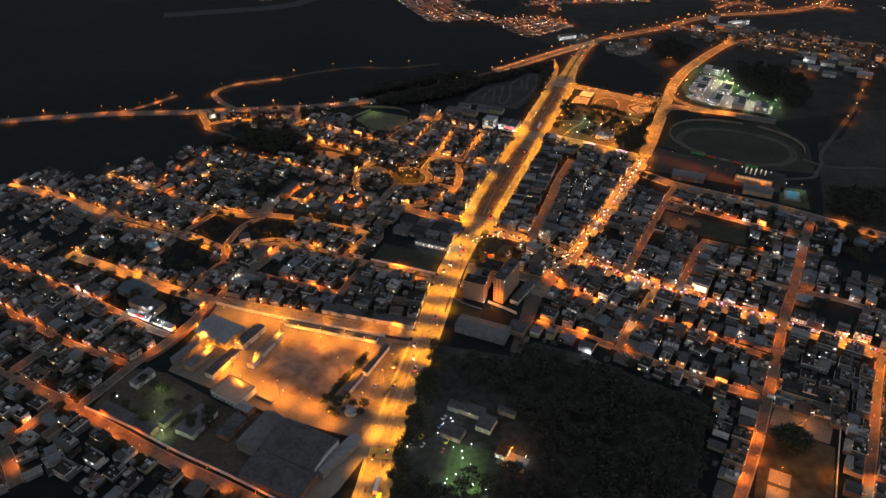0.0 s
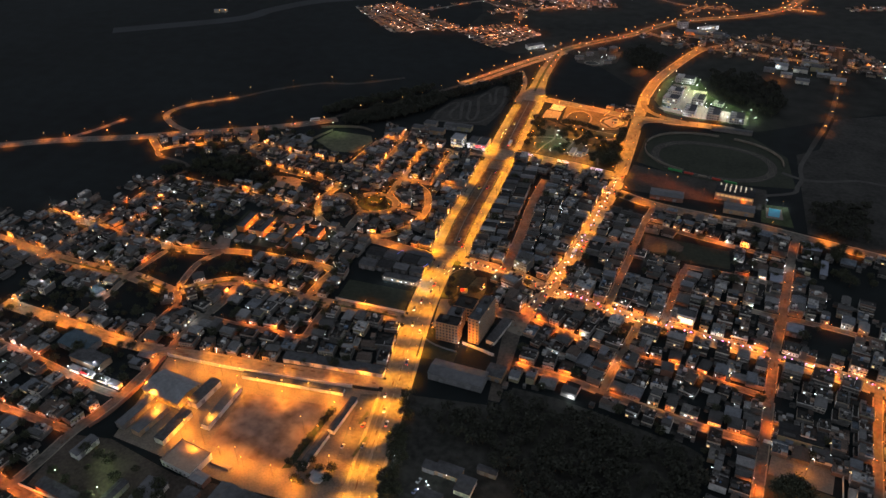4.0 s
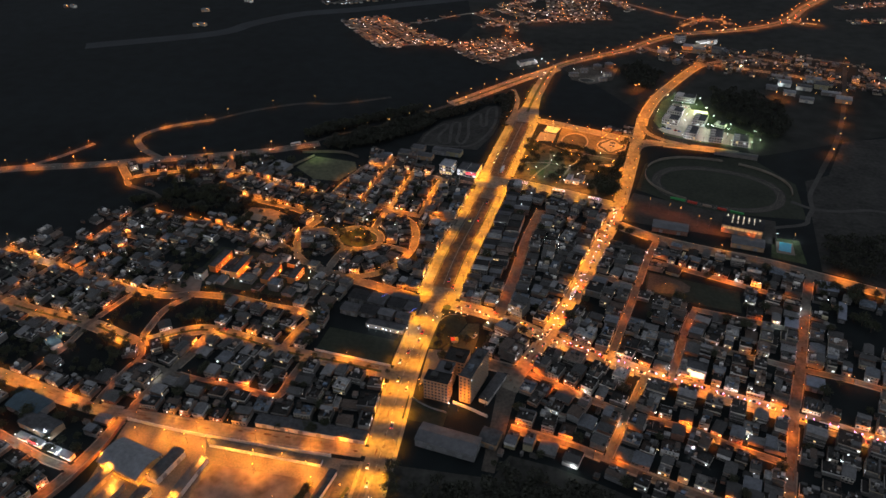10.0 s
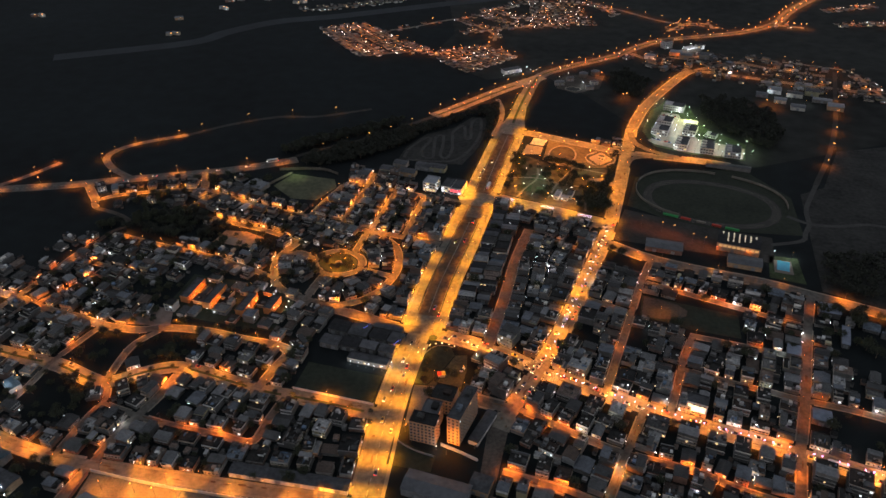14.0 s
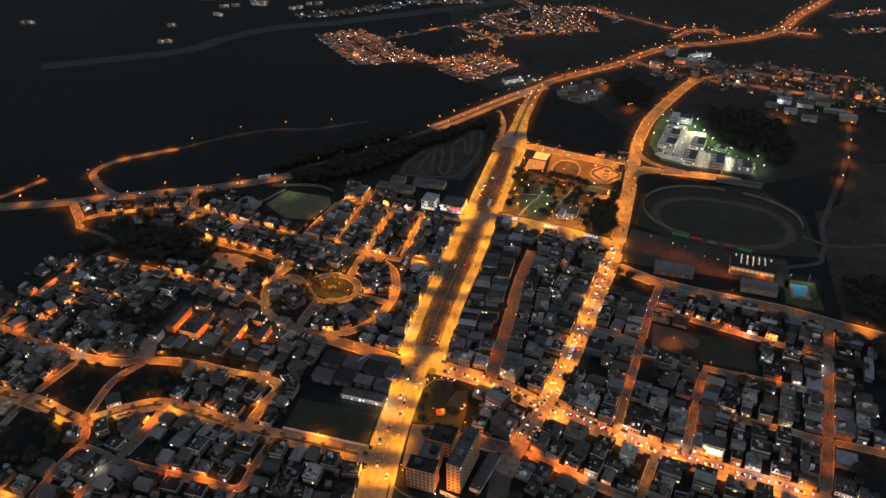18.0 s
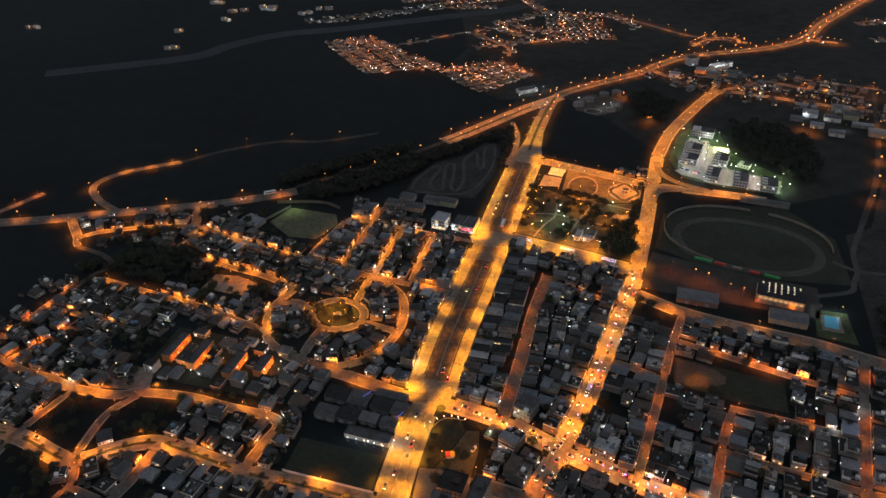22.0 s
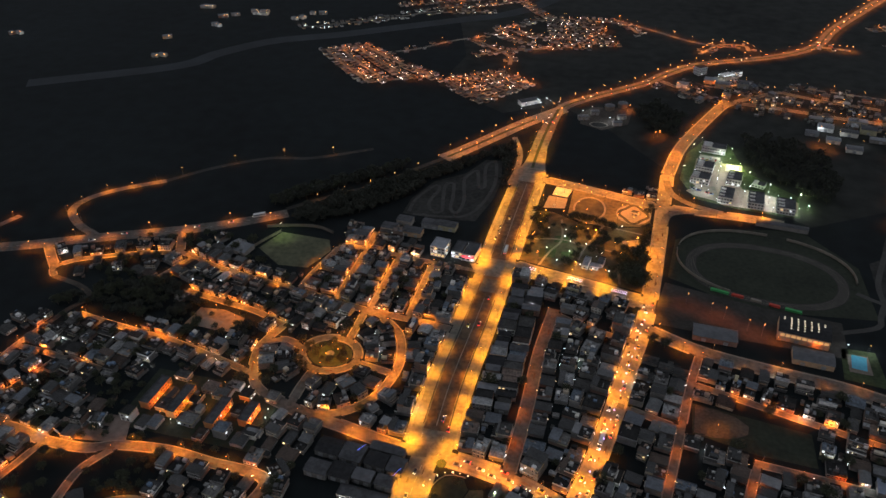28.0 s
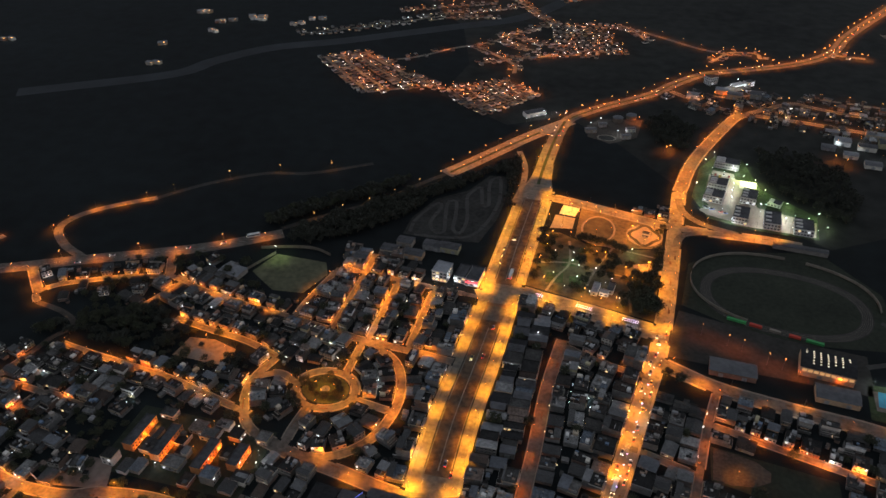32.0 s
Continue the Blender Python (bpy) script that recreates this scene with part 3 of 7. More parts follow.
rng = random.Random(7)
lamp_spots = []
for i, r in enumerate(LIST):
    line, ns, hw = r["line"], r["normal"], r["width"] / 2
    z = 0.02 + 0.0022 * i
    bm = bmesh.new()
    ribbon(bm, line, ns, -hw, hw, z)
    thing(r["name"], bm, r["surface"], r["label"], "road", kind="structure")
    if r["walk_width"]:
        bm = bmesh.new()
        for s in (-1, 1):
            o0, o1 = s * hw, s * (hw + r["walk_width"])
            keep = [clear_of_roads(p.x + n.x * (o0 + o1) / 2, p.y + n.y * (o0 + o1) / 2, 0.6, i) for p, n in zip(line, ns)]
            ribbon(bm, line, ns, min(o0, o1), max(o0, o1), 0.0, 0.2, keep)
        thing("pavement", bm, "pavement", "raised concrete pavement with a kerb along the street", "pavement", kind="structure")
    if r["width"] >= 12:
        bm = bmesh.new()
        for o in ([0.0] if r["width"] < 18 else [-hw * 0.45, hw * 0.45]):
            for k in range(0, len(line) - 1, 2):
                if clear_of_roads(line[k].x, line[k].y, 0.5, i):
                    ribbon(bm, line[k:k + 2], ns[k:k + 2], o - 0.12, o + 0.12, z + 0.012)
        if bm.faces:
            thing("lane_marking", bm, "paint", "worn white dashed lane markings on the road", "road marking", kind="structure")
        else:
            bm.free()
    if r["lamps"]:
        run, nxt, side = 0.0, r["gap"] * 0.4, 1
        for k in range(len(line) - 1):
            run += (line[k + 1] - line[k]).length
            if run < nxt:
                continue
            nxt += r["gap"] * rng.uniform(0.9, 1.1) * (0.82 if r["lamps"] in ("lane", "street") else 1.0)
            todo = (1, -1) if r["sides"] == "both" else (side,)
            if r["sides"] == "alt":
                side = -side
            for s in todo:
                q = line[k] + ns[k] * s * (hw + 0.7)
                kind = "lane" if r["name"] == "second_avenue" and q.y < 2 else r["lamps"]
                if (r["name"] == "park_road" and q.x > 222) or (r["name"] == "second_avenue" and q.y < -12):
                    continue
                if clear_of_roads(q.x, q.y, 0.4, i) and all((q - o).length > (11 if r["lamps"] != "lane" else 12) for o in lamp_spots):
                    lamp_spots.append(q)
                    d = -ns[k] * s
                    street_lamp(kind, q.x, q.y, math.degrees(math.atan2(d.y, d.x)))

# corner lamps of the busy crossing
for x, y, turn in ((77, 31, -60), (94.5, 26.5, 200), (75, 15, 60), (92, 9, 130), (62, -12, 40)):
    street_lamp("street", x, y, turn)


def far_lamps_done():
    ob = thing("distant_street_lamps", far_poles, "lamp_post", "many small street lamps glowing along distant roads", "street lamps", kind="stuff")
    part("luminaires", far_heads, ["amberglow", "lamp_post"], ob)
    for d, m in far_lights:
        light = new("light", d)
        light.parent = ob
        light.matrix_basis = m

# ---- houses along the streets ----
KEEP_OUT = [
    [(-190, -262), (-167, -131), (-2, -121), (24, -292), (-10, -287), (-150, -264)],
    [(2, -120), (72, -120), (72, -28), (38, -26), (36, 30), (0, 38)],
    [(30, -310), (8, -118), (76, -118), (78, -95), (110, -98), (138, -104), (162, -110), (194, -117), (206, -122), (196, -310)],
    [(238, -110), (284, -118), (276, -210), (230, -210)],
    [(9, 405), (9, 262), (118, 240), (128, 388)],
    [(128, 186), (330, 152), (420, 130), (420, 580), (165, 560), (136, 460)],
    [(-224, 226), (-205, 264), (-156, 260), (-143, 236), (-150, 204), (-190, 202)],
    [(-213, 14), (-213, 72), (-114, 72), (-114, 12)],
    [(-78, -38), (-78, 42), (-12, 42), (-12, -40)],
    [(152, 100), (152, 128), (228, 118), (228, 88), (190, 90)],
    [(-248, -48), (-245, -12), (-214, -12), (-214, -50)],
    [(-345, 108), (-325, 138), (-262, 165), (-245, 150), (-250, 112)],
    [(-240, 118), (-235, 142), (-170, 136), (-160, 115)],
    [(-70, 252), (-70, 285), (-18, 290), (-18, 250)],
    [(-120, 600), (-40, 290), (-22, 290), (-18, 600)],
    [(14, 420), (20, 640), (130, 640), (128, 420)],
    [(11, 84), (11, 228), (40, 226), (40, 84)],
    [(124, 183), (158, 180), (155, 163), (127, 165)],
    [(104, 81), (119, 77), (115, 59), (103, 66)],
    [(146, 82), (158, 84), (160, 60), (145, 60)],
    [(-203, -27), (-204, -13), (-168, 0), (-160, -18), (-192, -36)],
    [(-252, -78), (-212, -74), (-206, -92), (-236, -102)],
    [(-160, -66), (-140, -66), (-140, -80), (-158, -80)],
    [(-120, 99), (-80, 99), (-80, 129), (-120, 129)],
    [(-85, -116), (-8, -112), (-8, -103), (-85, -107)],
    [(-260, -143), (-242, -127), (-211, -130), (-198, -142), (-176, -160), (-176, -171), (-224, -168), (-236, -154)],
    [(-304, -103), (-297, -87), (-272, -84), (-254, -66), (-250, -90), (-269, -97), (-283, -107)],
    [(6, -60), (66, -68), (70, -24), (8, -16)],
    [(259, 8), (262, 24), (277, 22), (275, 8)],
    [(284, 127), (286, 144), (302, 144), (300, 126)],
    [(293, 92), (298, 119), (306, 118), (303, 92)],
    [(277, 20), (310, 23), (302, -4), (282, -9)],
    [(254, 73), (256, 89), (268, 88), (266, 72)],
]
SPARSE = [
    [(-254, -213), (-258, -246), (-196, -256), (-188, -216)],
    [(-252, -62), (-254, -112), (-203, -112), (-204, -72)],
    [(-420, 120), (-420, 220), (-260, 240), (-280, 140)],
    [(289, 40), (295, 150), (345, 140), (345, 20)],
    [(-480, 24), (-460, 250), (-374, 170), (-334, 112), (-336, 30)],
]


def inside(x, y, poly):
    hit = False
    for (x0, y0), (x1, y1) in zip(poly, poly[1:] + poly[:1]):
        if (y0 > y) != (y1 > y) and x < (x1 - x0) * (y - y0) / (y1 - y0) + x0:
            hit = not hit
    return hit


def window_mesh(w, h, lit=None):
    """A pane set back in a raised frame with a sill, in one piece, facing -y, its back at y = 0."""
    bm = bmesh.new()

    def ring(o, y, drop=0.0):
        return [bm.verts.new(p) for p in ((-w / 2 - o, y, -o - drop), (w / 2 + o, y, -o - drop), (w / 2 + o, y, h + o), (-w / 2 - o, y, h + o))]
    rings = [ring(0.1, 0, 0.06), ring(0.1, -0.14, 0.06), ring(0, -0.14), ring(0, -0.05)]
    bm.faces.new(rings[0][::-1])
    bm.faces.new(rings[3]).material_index = 1
    for p, q in zip(rings, rings[1:]):
        for i in range(4):
            j = (i + 1) % 4
            bm.faces.new((p[i], p[j], q[j], q[i]))
    return mesh("window", bm, ["steel", lit or "glass"])


M["trim"] = mat("pale_painted_trim", [(0.55, 0.53, 0.49), (0.36, 0.34, 0.31), (0.66, 0.65, 0.62), (0.46, 0.36, 0.27)], 0.85, 1.0, 0.3, 0.25)
M["far_wall"] = mat("far_house_plaster", FACADES, 0.9, 1.2, 0.25, 0.28, by_object=False)
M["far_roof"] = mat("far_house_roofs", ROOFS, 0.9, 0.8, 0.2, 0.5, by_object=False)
# bare block, its dark tone also standing in for shade on unlit walls
BARE = [(0.15, 0.145, 0.135), (0.11, 0.106, 0.10), (0.18, 0.125, 0.10), (0.13, 0.126, 0.12), (0.21, 0.20, 0.185)]
M["bare"] = mat("bare_concrete_block", BARE, 0.95, 1.6, 0.3, 0.35, 0.3)
M["far_bare"] = mat("bare_block_sheds", BARE, 0.95, 1.6, 0.3, 0.35, 0.3, by_object=False)
M["roof_bits"] = mat("mixed_roof_oddments", [(0.05, 0.05, 0.05), (0.42, 0.41, 0.39), (0.16, 0.15, 0.14), (0.62, 0.61, 0.58), (0.10, 0.10, 0.10), (0.28, 0.20, 0.15), (0.12, 0.17, 0.24), (0.34, 0.33, 0.31)], 0.85, 1.5, 0.3, 0.3, by_object=False)
M["lit_warm"] = glow("warm_lit_window", (1.0, 0.62, 0.28), 1.8)
M["lit_white"] = glow("white_lit_window", (0.92, 0.97, 1.0), 1.8)
WINDOWS = [window_mesh(w, h) for w, h in ((1.6, 1.3), (2.4, 1.4), (1.2, 1.2), (3.2, 1.5))]
LIT = [window_mesh(1.8, 1.3, "lit_warm"), window_mesh(2.2, 1.4, "lit_white")]


def door_mesh():
    bm = bmesh.new()
    box(bm, -0.5, 0.5, -0.06, 0, 0, 2.05)
    box(bm, -0.58, -0.5, -0.1, 0, 0, 2.13)
    box(bm, 0.5, 0.58, -0.1, 0, 0, 2.13)
    box(bm, 0.32, 0.4, -0.12, -0.06, 0.95, 1.1)
    return mesh("door", bm, "bark")


def tank_mesh():
    bm = bmesh.new()
    prism(bm, disc_ring(0.55, 8), 0, 1.0)
    prism(bm, disc_ring(0.4, 8), 1.0, 1.25)
    prism(bm, disc_ring(0.18, 6), 1.25, 1.35)
    return mesh("water_tank", bm, "tank")


DOOR, TANK = door_mesh(), tank_mesh()


def tray(bm, x0, x1, y0, y1, z0, z1, rim, floor):
    """A slab with a parapet round it, in one piece; the floor takes the second material."""
    def ring(o, z):
        return [bm.verts.new(p) for p in ((x0 + o, y0 + o, z), (x1 - o, y0 + o, z), (x1 - o, y1 - o, z), (x0 + o, y1 - o, z))]
    rings = [ring(0, z0), ring(0, z1), ring(rim, z1), ring(rim, floor)]
    bm.faces.new(rings[0][::-1])
    bm.faces.new(rings[3]).material_index = 1
    for k, (a, b) in enumerate(zip(rings, rings[1:])):
        for i in range(4):
            j = (i + 1) % 4
            bm.faces.new((a[i], a[j], b[j], b[i])).material_index = 1 if k else 0


def balcony_mesh(w):
    bm = bmesh.new()
    tray(bm, -w / 2, w / 2, -1.0, 0, -0.1, 0.85, 0.08, 0.1)
    return mesh("balcony", bm, ["wall", "wall"])


BALCONY = [balcony_mesh(w) for w in (2.6, 4.0, 5.2)]


def house_proto(w, d, n, style, r):
    """A house of n storeys, its front at -y: walls, roof, windows, a door and what stands on its roof."""
    hs, y0 = 2.65, -d / 2
    name = {"flat": "flat_roofed_", "sheet": "metal_roofed_", "terrace": "terraced_"}[style] + ("bungalow" if n == 1 else "house")
    bm = bmesh.new()
    low = n if n < 2 or r.random() < 0.5 else 1
    box(bm, -w / 2, w / 2, y0, d / 2, 0, low * hs)
    parts, H, ya, yb = [(name, mesh(name, bm, "wall"), None)], n * hs, y0, d / 2
    if low < n:
        ya, yb = y0 - r.choice([0, 0.6, 0.8]), d / 2 - r.choice([0, 0, 0.2, 0.35]) * d
        bm = bmesh.new()
        box(bm, -w / 2, w / 2, ya, yb, low * hs, H)
        parts.append(("upper_floor", mesh("upper_floor", bm, "wall"), Matrix()))
        if yb < d / 2 - 1:
            bm = bmesh.new()
            tray(bm, -w / 2, w / 2, yb, d / 2, low * hs, low * hs + 0.7, 0.15, low * hs + 0.12)
            parts.append(("roof_terrace", mesh("roof_terrace", bm, ["wall", "roof"]), Matrix()))
    bm = bmesh.new()
    if style == "flat":
        tray(bm, -w / 2 - 0.12, w / 2 + 0.12, ya - 0.12, yb + 0.12, H, H + r.choice([0.4, 0.7, 1.0]), 0.2, H + 0.15)
        for _ in range(r.choice([0, 1, 2, 2])):
            cx, cy, cs = r.uniform(-w / 2 + 1, w / 2 - 1), r.uniform(ya + 1, yb - 1), r.uniform(0.3, 0.8)
            box(bm, cx - cs, cx + cs, cy - cs * r.uniform(0.3, 1), cy + cs * r.uniform(0.3, 1), H + 0.15, H + r.uniform(0.3, 0.9), r.choice([0, 0, 1]))
        parts.append(("roof", mesh("roof", bm, [r.choice(["wall", "trim"]), "roof"]), Matrix()))
        if r.random() < 0.6:
            bm = bmesh.new()
            sw, sd = r.uniform(1.8, w * 0.5), r.uniform(2.0, d * 0.45)
            sx, sy = r.choice([-1, 1]) * (w / 2 - sw / 2 - 0.3), yb - sd / 2 - 0.3
            box(bm, sx - sw / 2, sx + sw / 2, sy - sd / 2, sy + sd / 2, H + 0.15, H + 2.3)
            parts.append(("stair_hut", mesh("stair_hut", bm, r.choice(["bare", "sheet", "roof"])), Matrix()))
        if r.random() < 0.5:
            parts.append(("water_tank", TANK, Matrix.Translation((r.uniform(-w / 3, w / 3), r.uniform(-d / 4, d / 10), H + 0.15))))
    elif style == "sheet":
        if w > d:
            gable(bm, -w / 2 - 0.4, w / 2 + 0.4, ya - 0.4, yb + 0.4, H, 0.5 + 0.07 * d)
        else:
            gable(bm, ya - 0.4, yb + 0.4, -w / 2 - 0.4, w / 2 + 0.4, H, 0.5 + 0.07 * w)
            for v in bm.verts:
                v.co.x, v.co.y = v.co.y, v.co.x
        parts.append(("roof", mesh("roof", bm, "sheet"), Matrix()))
    else:
        split = r.uniform(-0.15, 0.25) * d
        tray(bm, -w / 2 - 0.1, w / 2 + 0.1, ya - 0.1, split, H, H + 0.9, 0.15, H + 0.15)
        parts.append(("roof_terrace", mesh("roof_terrace", bm, ["wall", "roof"]), Matrix()))
        bm = bmesh.new()
        box(bm, -w / 2, w / 2, split, yb, H, H + 2.4)
        parts.append(("roof_room", mesh("roof_room", bm, r.choice(["wall", "bare", "bare"])), Matrix()))
        bm = bmesh.new()
        box(bm, -w / 2 - 0.25, w / 2 + 0.25, split - 0.6, yb + 0.25, H + 2.4, H + 2.52)
        parts.append(("sheet_roof", mesh("sheet_roof", bm, "sheet"), Matrix()))
    # lower deck pieces, canopies and screed patches on the roof
    bm = bmesh.new()
    if style != "sheet":
        y1 = yb if style == "flat" else -0.1 * d
        for _ in range(r.choice([2, 3, 4])):
            cx, cy, cw, cd = r.uniform(-w / 2 + 1.2, w / 2 - 1.2), r.uniform(ya + 1.2, max(ya + 1.4, y1 - 1.2)), r.uniform(0.6, 1.1), r.uniform(0.6, 1.8)
            box(bm, cx - cw, cx + cw, cy - cd, cy + cd, H + 0.15, H + r.choice([0.2, 0.24, 0.3, 0.9]))
        if r.random() < 0.55:
            sx, sw = r.choice([-1, 1]), r.uniform(0.25, 0.5) * w
            x0, x1 = (-w / 2 + 0.2, -w / 2 + sw) if sx < 0 else (w / 2 - sw, w / 2 - 0.2)
            box(bm, x0, x1, ya + 0.3, ya + 0.35 * d, H + 2.1, H + 2.18)
            for px in (x0 + 0.1, x1 - 0.1):
                for py in (ya + 0.4, ya + 0.34 * d):
                    box(bm, px - 0.06, px + 0.06, py - 0.06, py + 0.06, H + 0.15, H + 2.1)
    else:
        box(bm, -w / 2 - 0.1, -w / 2 + 0.9, ya + 0.3, ya + 1.3, H - 0.3, H + 1.3)
    parts.append(("chimney" if style == "sheet" else "roof_clutter", mesh("roof_clutter", bm, "far_roof"), Matrix()))
    win = r.choice(WINDOWS) if r.random() < 0.85 else r.choice(LIT)
    for sx in ((-w / 4, w / 4) if w > 8.5 else (r.choice([-1, 1]) * w / 5,)):
        parts.append(("window", win, Matrix.Translation((sx, ya, (n - 1) * hs + 0.95))))
    if n > 1 and r.random() < 0.5:
        parts.append(("balcony", BALCONY[0 if w < 6 else 1 if w < 8 else 2], Matrix.Translation((0, ya, (n - 1) * hs))))
    if n == 1 and r.random() < 0.5:
        parts.append(("door", DOOR, Matrix.Translation((w * r.choice([-0.3, 0.0, 0.3]), y0, 0))))
    # the same house with its panes set into the walls
    plain = []
    for part_name, me, local in parts:
        if part_name in (name, "upper_floor"):
            z0, z1, front = (0, low * hs, y0) if part_name == name else (low * hs, H, ya)
            bm = bmesh.new()
            back = d / 2 if part_name == name else yb
            # sides and back in darker block, which paints in their shade; front plastered
            box(bm, -w / 2, w / 2, front, back, z0, z1, 5)
            box(bm, -w / 2 + 0.01, w / 2 - 0.01, front - 0.06, front + 0.02, z0, z1 - 0.02)
            for face, out in ((front, -1), (back, 1)):
                def lay(x0, x1, depth, za, zb, mi=0):
                    box(bm, x0, x1, min(face + out * depth, face - out * 0.02), max(face + out * depth, face - out * 0.02), za, zb, mi)
                cols = max(2, int(w / 2.0))
                for f in range(int(round((z1 - z0) / hs))):
                    zf = z0 + f * hs
                    lay(-w / 2 - 0.05, w / 2 + 0.05, 0.18, zf + hs - 0.28, zf + hs - 0.06, 3)
                    if zf > 1 and r.random() < 0.5:
                        bx, bw = r.uniform(-0.15, 0.15) * w, r.uniform(0.25, 0.42) * w
                        lay(bx - bw, bx + bw, 0.9, zf, zf + 0.14, 3)
                        for px in (bx - bw, bx + bw - 0.1):
                            lay(px, px + 0.1, 0.88, zf + 0.14, zf + 0.9, 3)
                        box(bm, bx - bw, bx + bw, face + out * 0.9 - 0.05, face + out * 0.9 + 0.05, zf + 0.14, zf + 0.9, 3 if r.random() < 0.6 else 0)
                    for c in range(cols):
                        if r.random() < (0.85 if out < 0 else 0.6):
                            x, z, half = (c + 0.5) * w / cols - w / 2, zf + 0.9, r.choice([0.4, 0.55, 0.75])
                            lay(x - half - 0.1, x + half + 0.1, 0.10, z - 0.1, z + 1.25, 3)
                            lay(x - half, x + half, 0.12, z, z + 1.15, r.choice([2, 4]) if r.random() < 0.09 else 1)
            me = mesh(part_name, bm, ["wall", "glass", "lit_warm", "trim", "lit_white", "bare"])
        plain.append((part_name, me, local))
    return w, d, n, name, parts, plain


hr = random.Random(11)
PROTOS = []
for style, number in (("flat", 22), ("sheet", 14), ("terrace", 14)):
    for _ in range(number):
        n = hr.choice([1, 1, 2, 2, 2] if style == "flat" else [1, 1, 2] if style == "sheet" else [1, 1, 2])
        PROTOS.append(house_proto(hr.choice([6, 7, 8, 8, 9, 10, 11]) - 0.08, round(hr.uniform(8.5, 12.5), 1), n, style, hr))
BIG = [house_proto(hr.choice([9, 10, 11, 12, 13]) - 0.08, round(hr.uniform(10, 14), 1), hr.choice([2, 2, 3, 3]), hr.choice(["flat", "flat", "terrace"]), hr) for _ in range(8)]
HOUSE_LABEL = {
    "flat_roofed_bungalow": ["", "one-storey plastered house with a flat concrete roof"],
    "metal_roofed_bungalow": ["", "low plastered house under a pitched metal roof"],
    "terraced_bungalow": ["", "low plastered house with a half-built roof room"],
    "flat_roofed_house": ["", "", "two-storey plastered house with a flat parapet roof", "three-storey concrete house with a flat parapet roof", "four-storey concrete house with a flat parapet roof"],
    "metal_roofed_house": ["", "", "two-storey house under a pitched metal roof", "three-storey house under a metal roof", ""],
    "terraced_house": ["", "", "two-storey house with a terrace and sheet-roofed room", "three-storey house with a roof terrace", "four-storey house with a roof terrace"],
}

placed, cells = [], {}


def corners(x, y, w, d, a):
    c, s = math.cos(a), math.sin(a)
    return [(x + c * u - s * v, y + s * u + c * v) for u, v in ((-w / 2, -d / 2), (w / 2, -d / 2), (w / 2, d / 2), (-w / 2, d / 2))]


def overlap(A, B):
    for P, Q in ((A, B), (B, A)):
        for i in range(4):
            ex, ey = P[(i + 1) % 4][0] - P[i][0], P[(i + 1) % 4][1] - P[i][1]
            nx, ny = -ey, ex
            pa = [nx * x + ny * y for x, y in P]
            qa = [nx * x + ny * y for x, y in Q]
            if max(pa) <= min(qa) or max(qa) <= min(pa):
                return False
    return True


def reserve(x, y, w, d, a, check=True, margin=0.35):
    """Books a plot; False if a road, a kept-out stretch or another house is in the way."""
    C = corners(x, y, w + margin, d + margin, a)
    if check:
        probe = C + [((C[i][0] + C[(i + 1) % 4][0]) / 2, (C[i][1] + C[(i + 1) % 4][1]) / 2) for i in range(4)] + [(x, y)]
        if any(inside(px, py, k) for px, py in probe for k in KEEP_OUT):
            return False
        if not all(clear_of_roads(px, py, 1.2) for px, py in probe):
            return False
    g = (int(x // 20), int(y // 20))
    for i in (-1, 0, 1):
        for j in (-1, 0, 1):
            if any(overlap(C, B) for B in cells.get((g[0] + i, g[1] + j), ())):
                return False
    cells.setdefault(g, []).append(C)
    return True


def lay_houses():
    order = sorted(range(len(LIST)), key=lambda i: -LIST[i]["width"])
    for r in LIST:
        r["fine"] = resample(r["pts"], 1.0)
        r["fine_n"] = normals(r["fine"])
    for row in (0, 1, 2):
        for i in order:
            r = LIST[i]
            if not r["rows"] or r["rows"] + 1 <= row:
                continue
            line, ns, hw = r["fine"], r["fine_n"], r["width"] / 2
            for s in ((1, -1) if r["lots"] == "LR" else (1,) if r["lots"] == "L" else (-1,)):
                k = 0
                while k < len(line) - 1:
                    shop = r["name"] in ("market_street", "second_avenue", "avenue") and row == 0
                    P = hr.choice(BIG if shop and hr.random() < 0.45 else PROTOS)
                    w, d = P[0], P[1]
                    off = hw + max(r["walk_width"], 0.8) + 0.45 + hr.choice([0, 0, 0.1, 0.3]) + d / 2 + (row * hr.uniform(11.6, 12.6))
                    c = min(len(line) - 1, k + int(w / 2 + 0.5))
                    q = line[c] + ns[c] * s * off
                    front = -ns[c] * s
                    a = math.atan2(front.y, front.x) + math.pi / 2
                    if row:
                        a += math.pi * hr.choice([0, 1, 1])
                    thin = any(inside(q.x, q.y, z) for z in SPARSE)
                    if hr.random() < (0.12 if thin else 0.1 if q.y > 600 else 0.3 if q.y < -262 or (q.y < -214 and q.x < -190) else (0.14 if row else 0.5) if q.x < -205 else 0.62 if row and q.x < -60 else 0.93 if row else 0.97) and reserve(q.x, q.y, w, d, a, True, 0.06):
                        placed.append((q.x, q.y, a, P))
                        k += int(w + 0.5)
                    else:
                        k += 1


lay_houses()
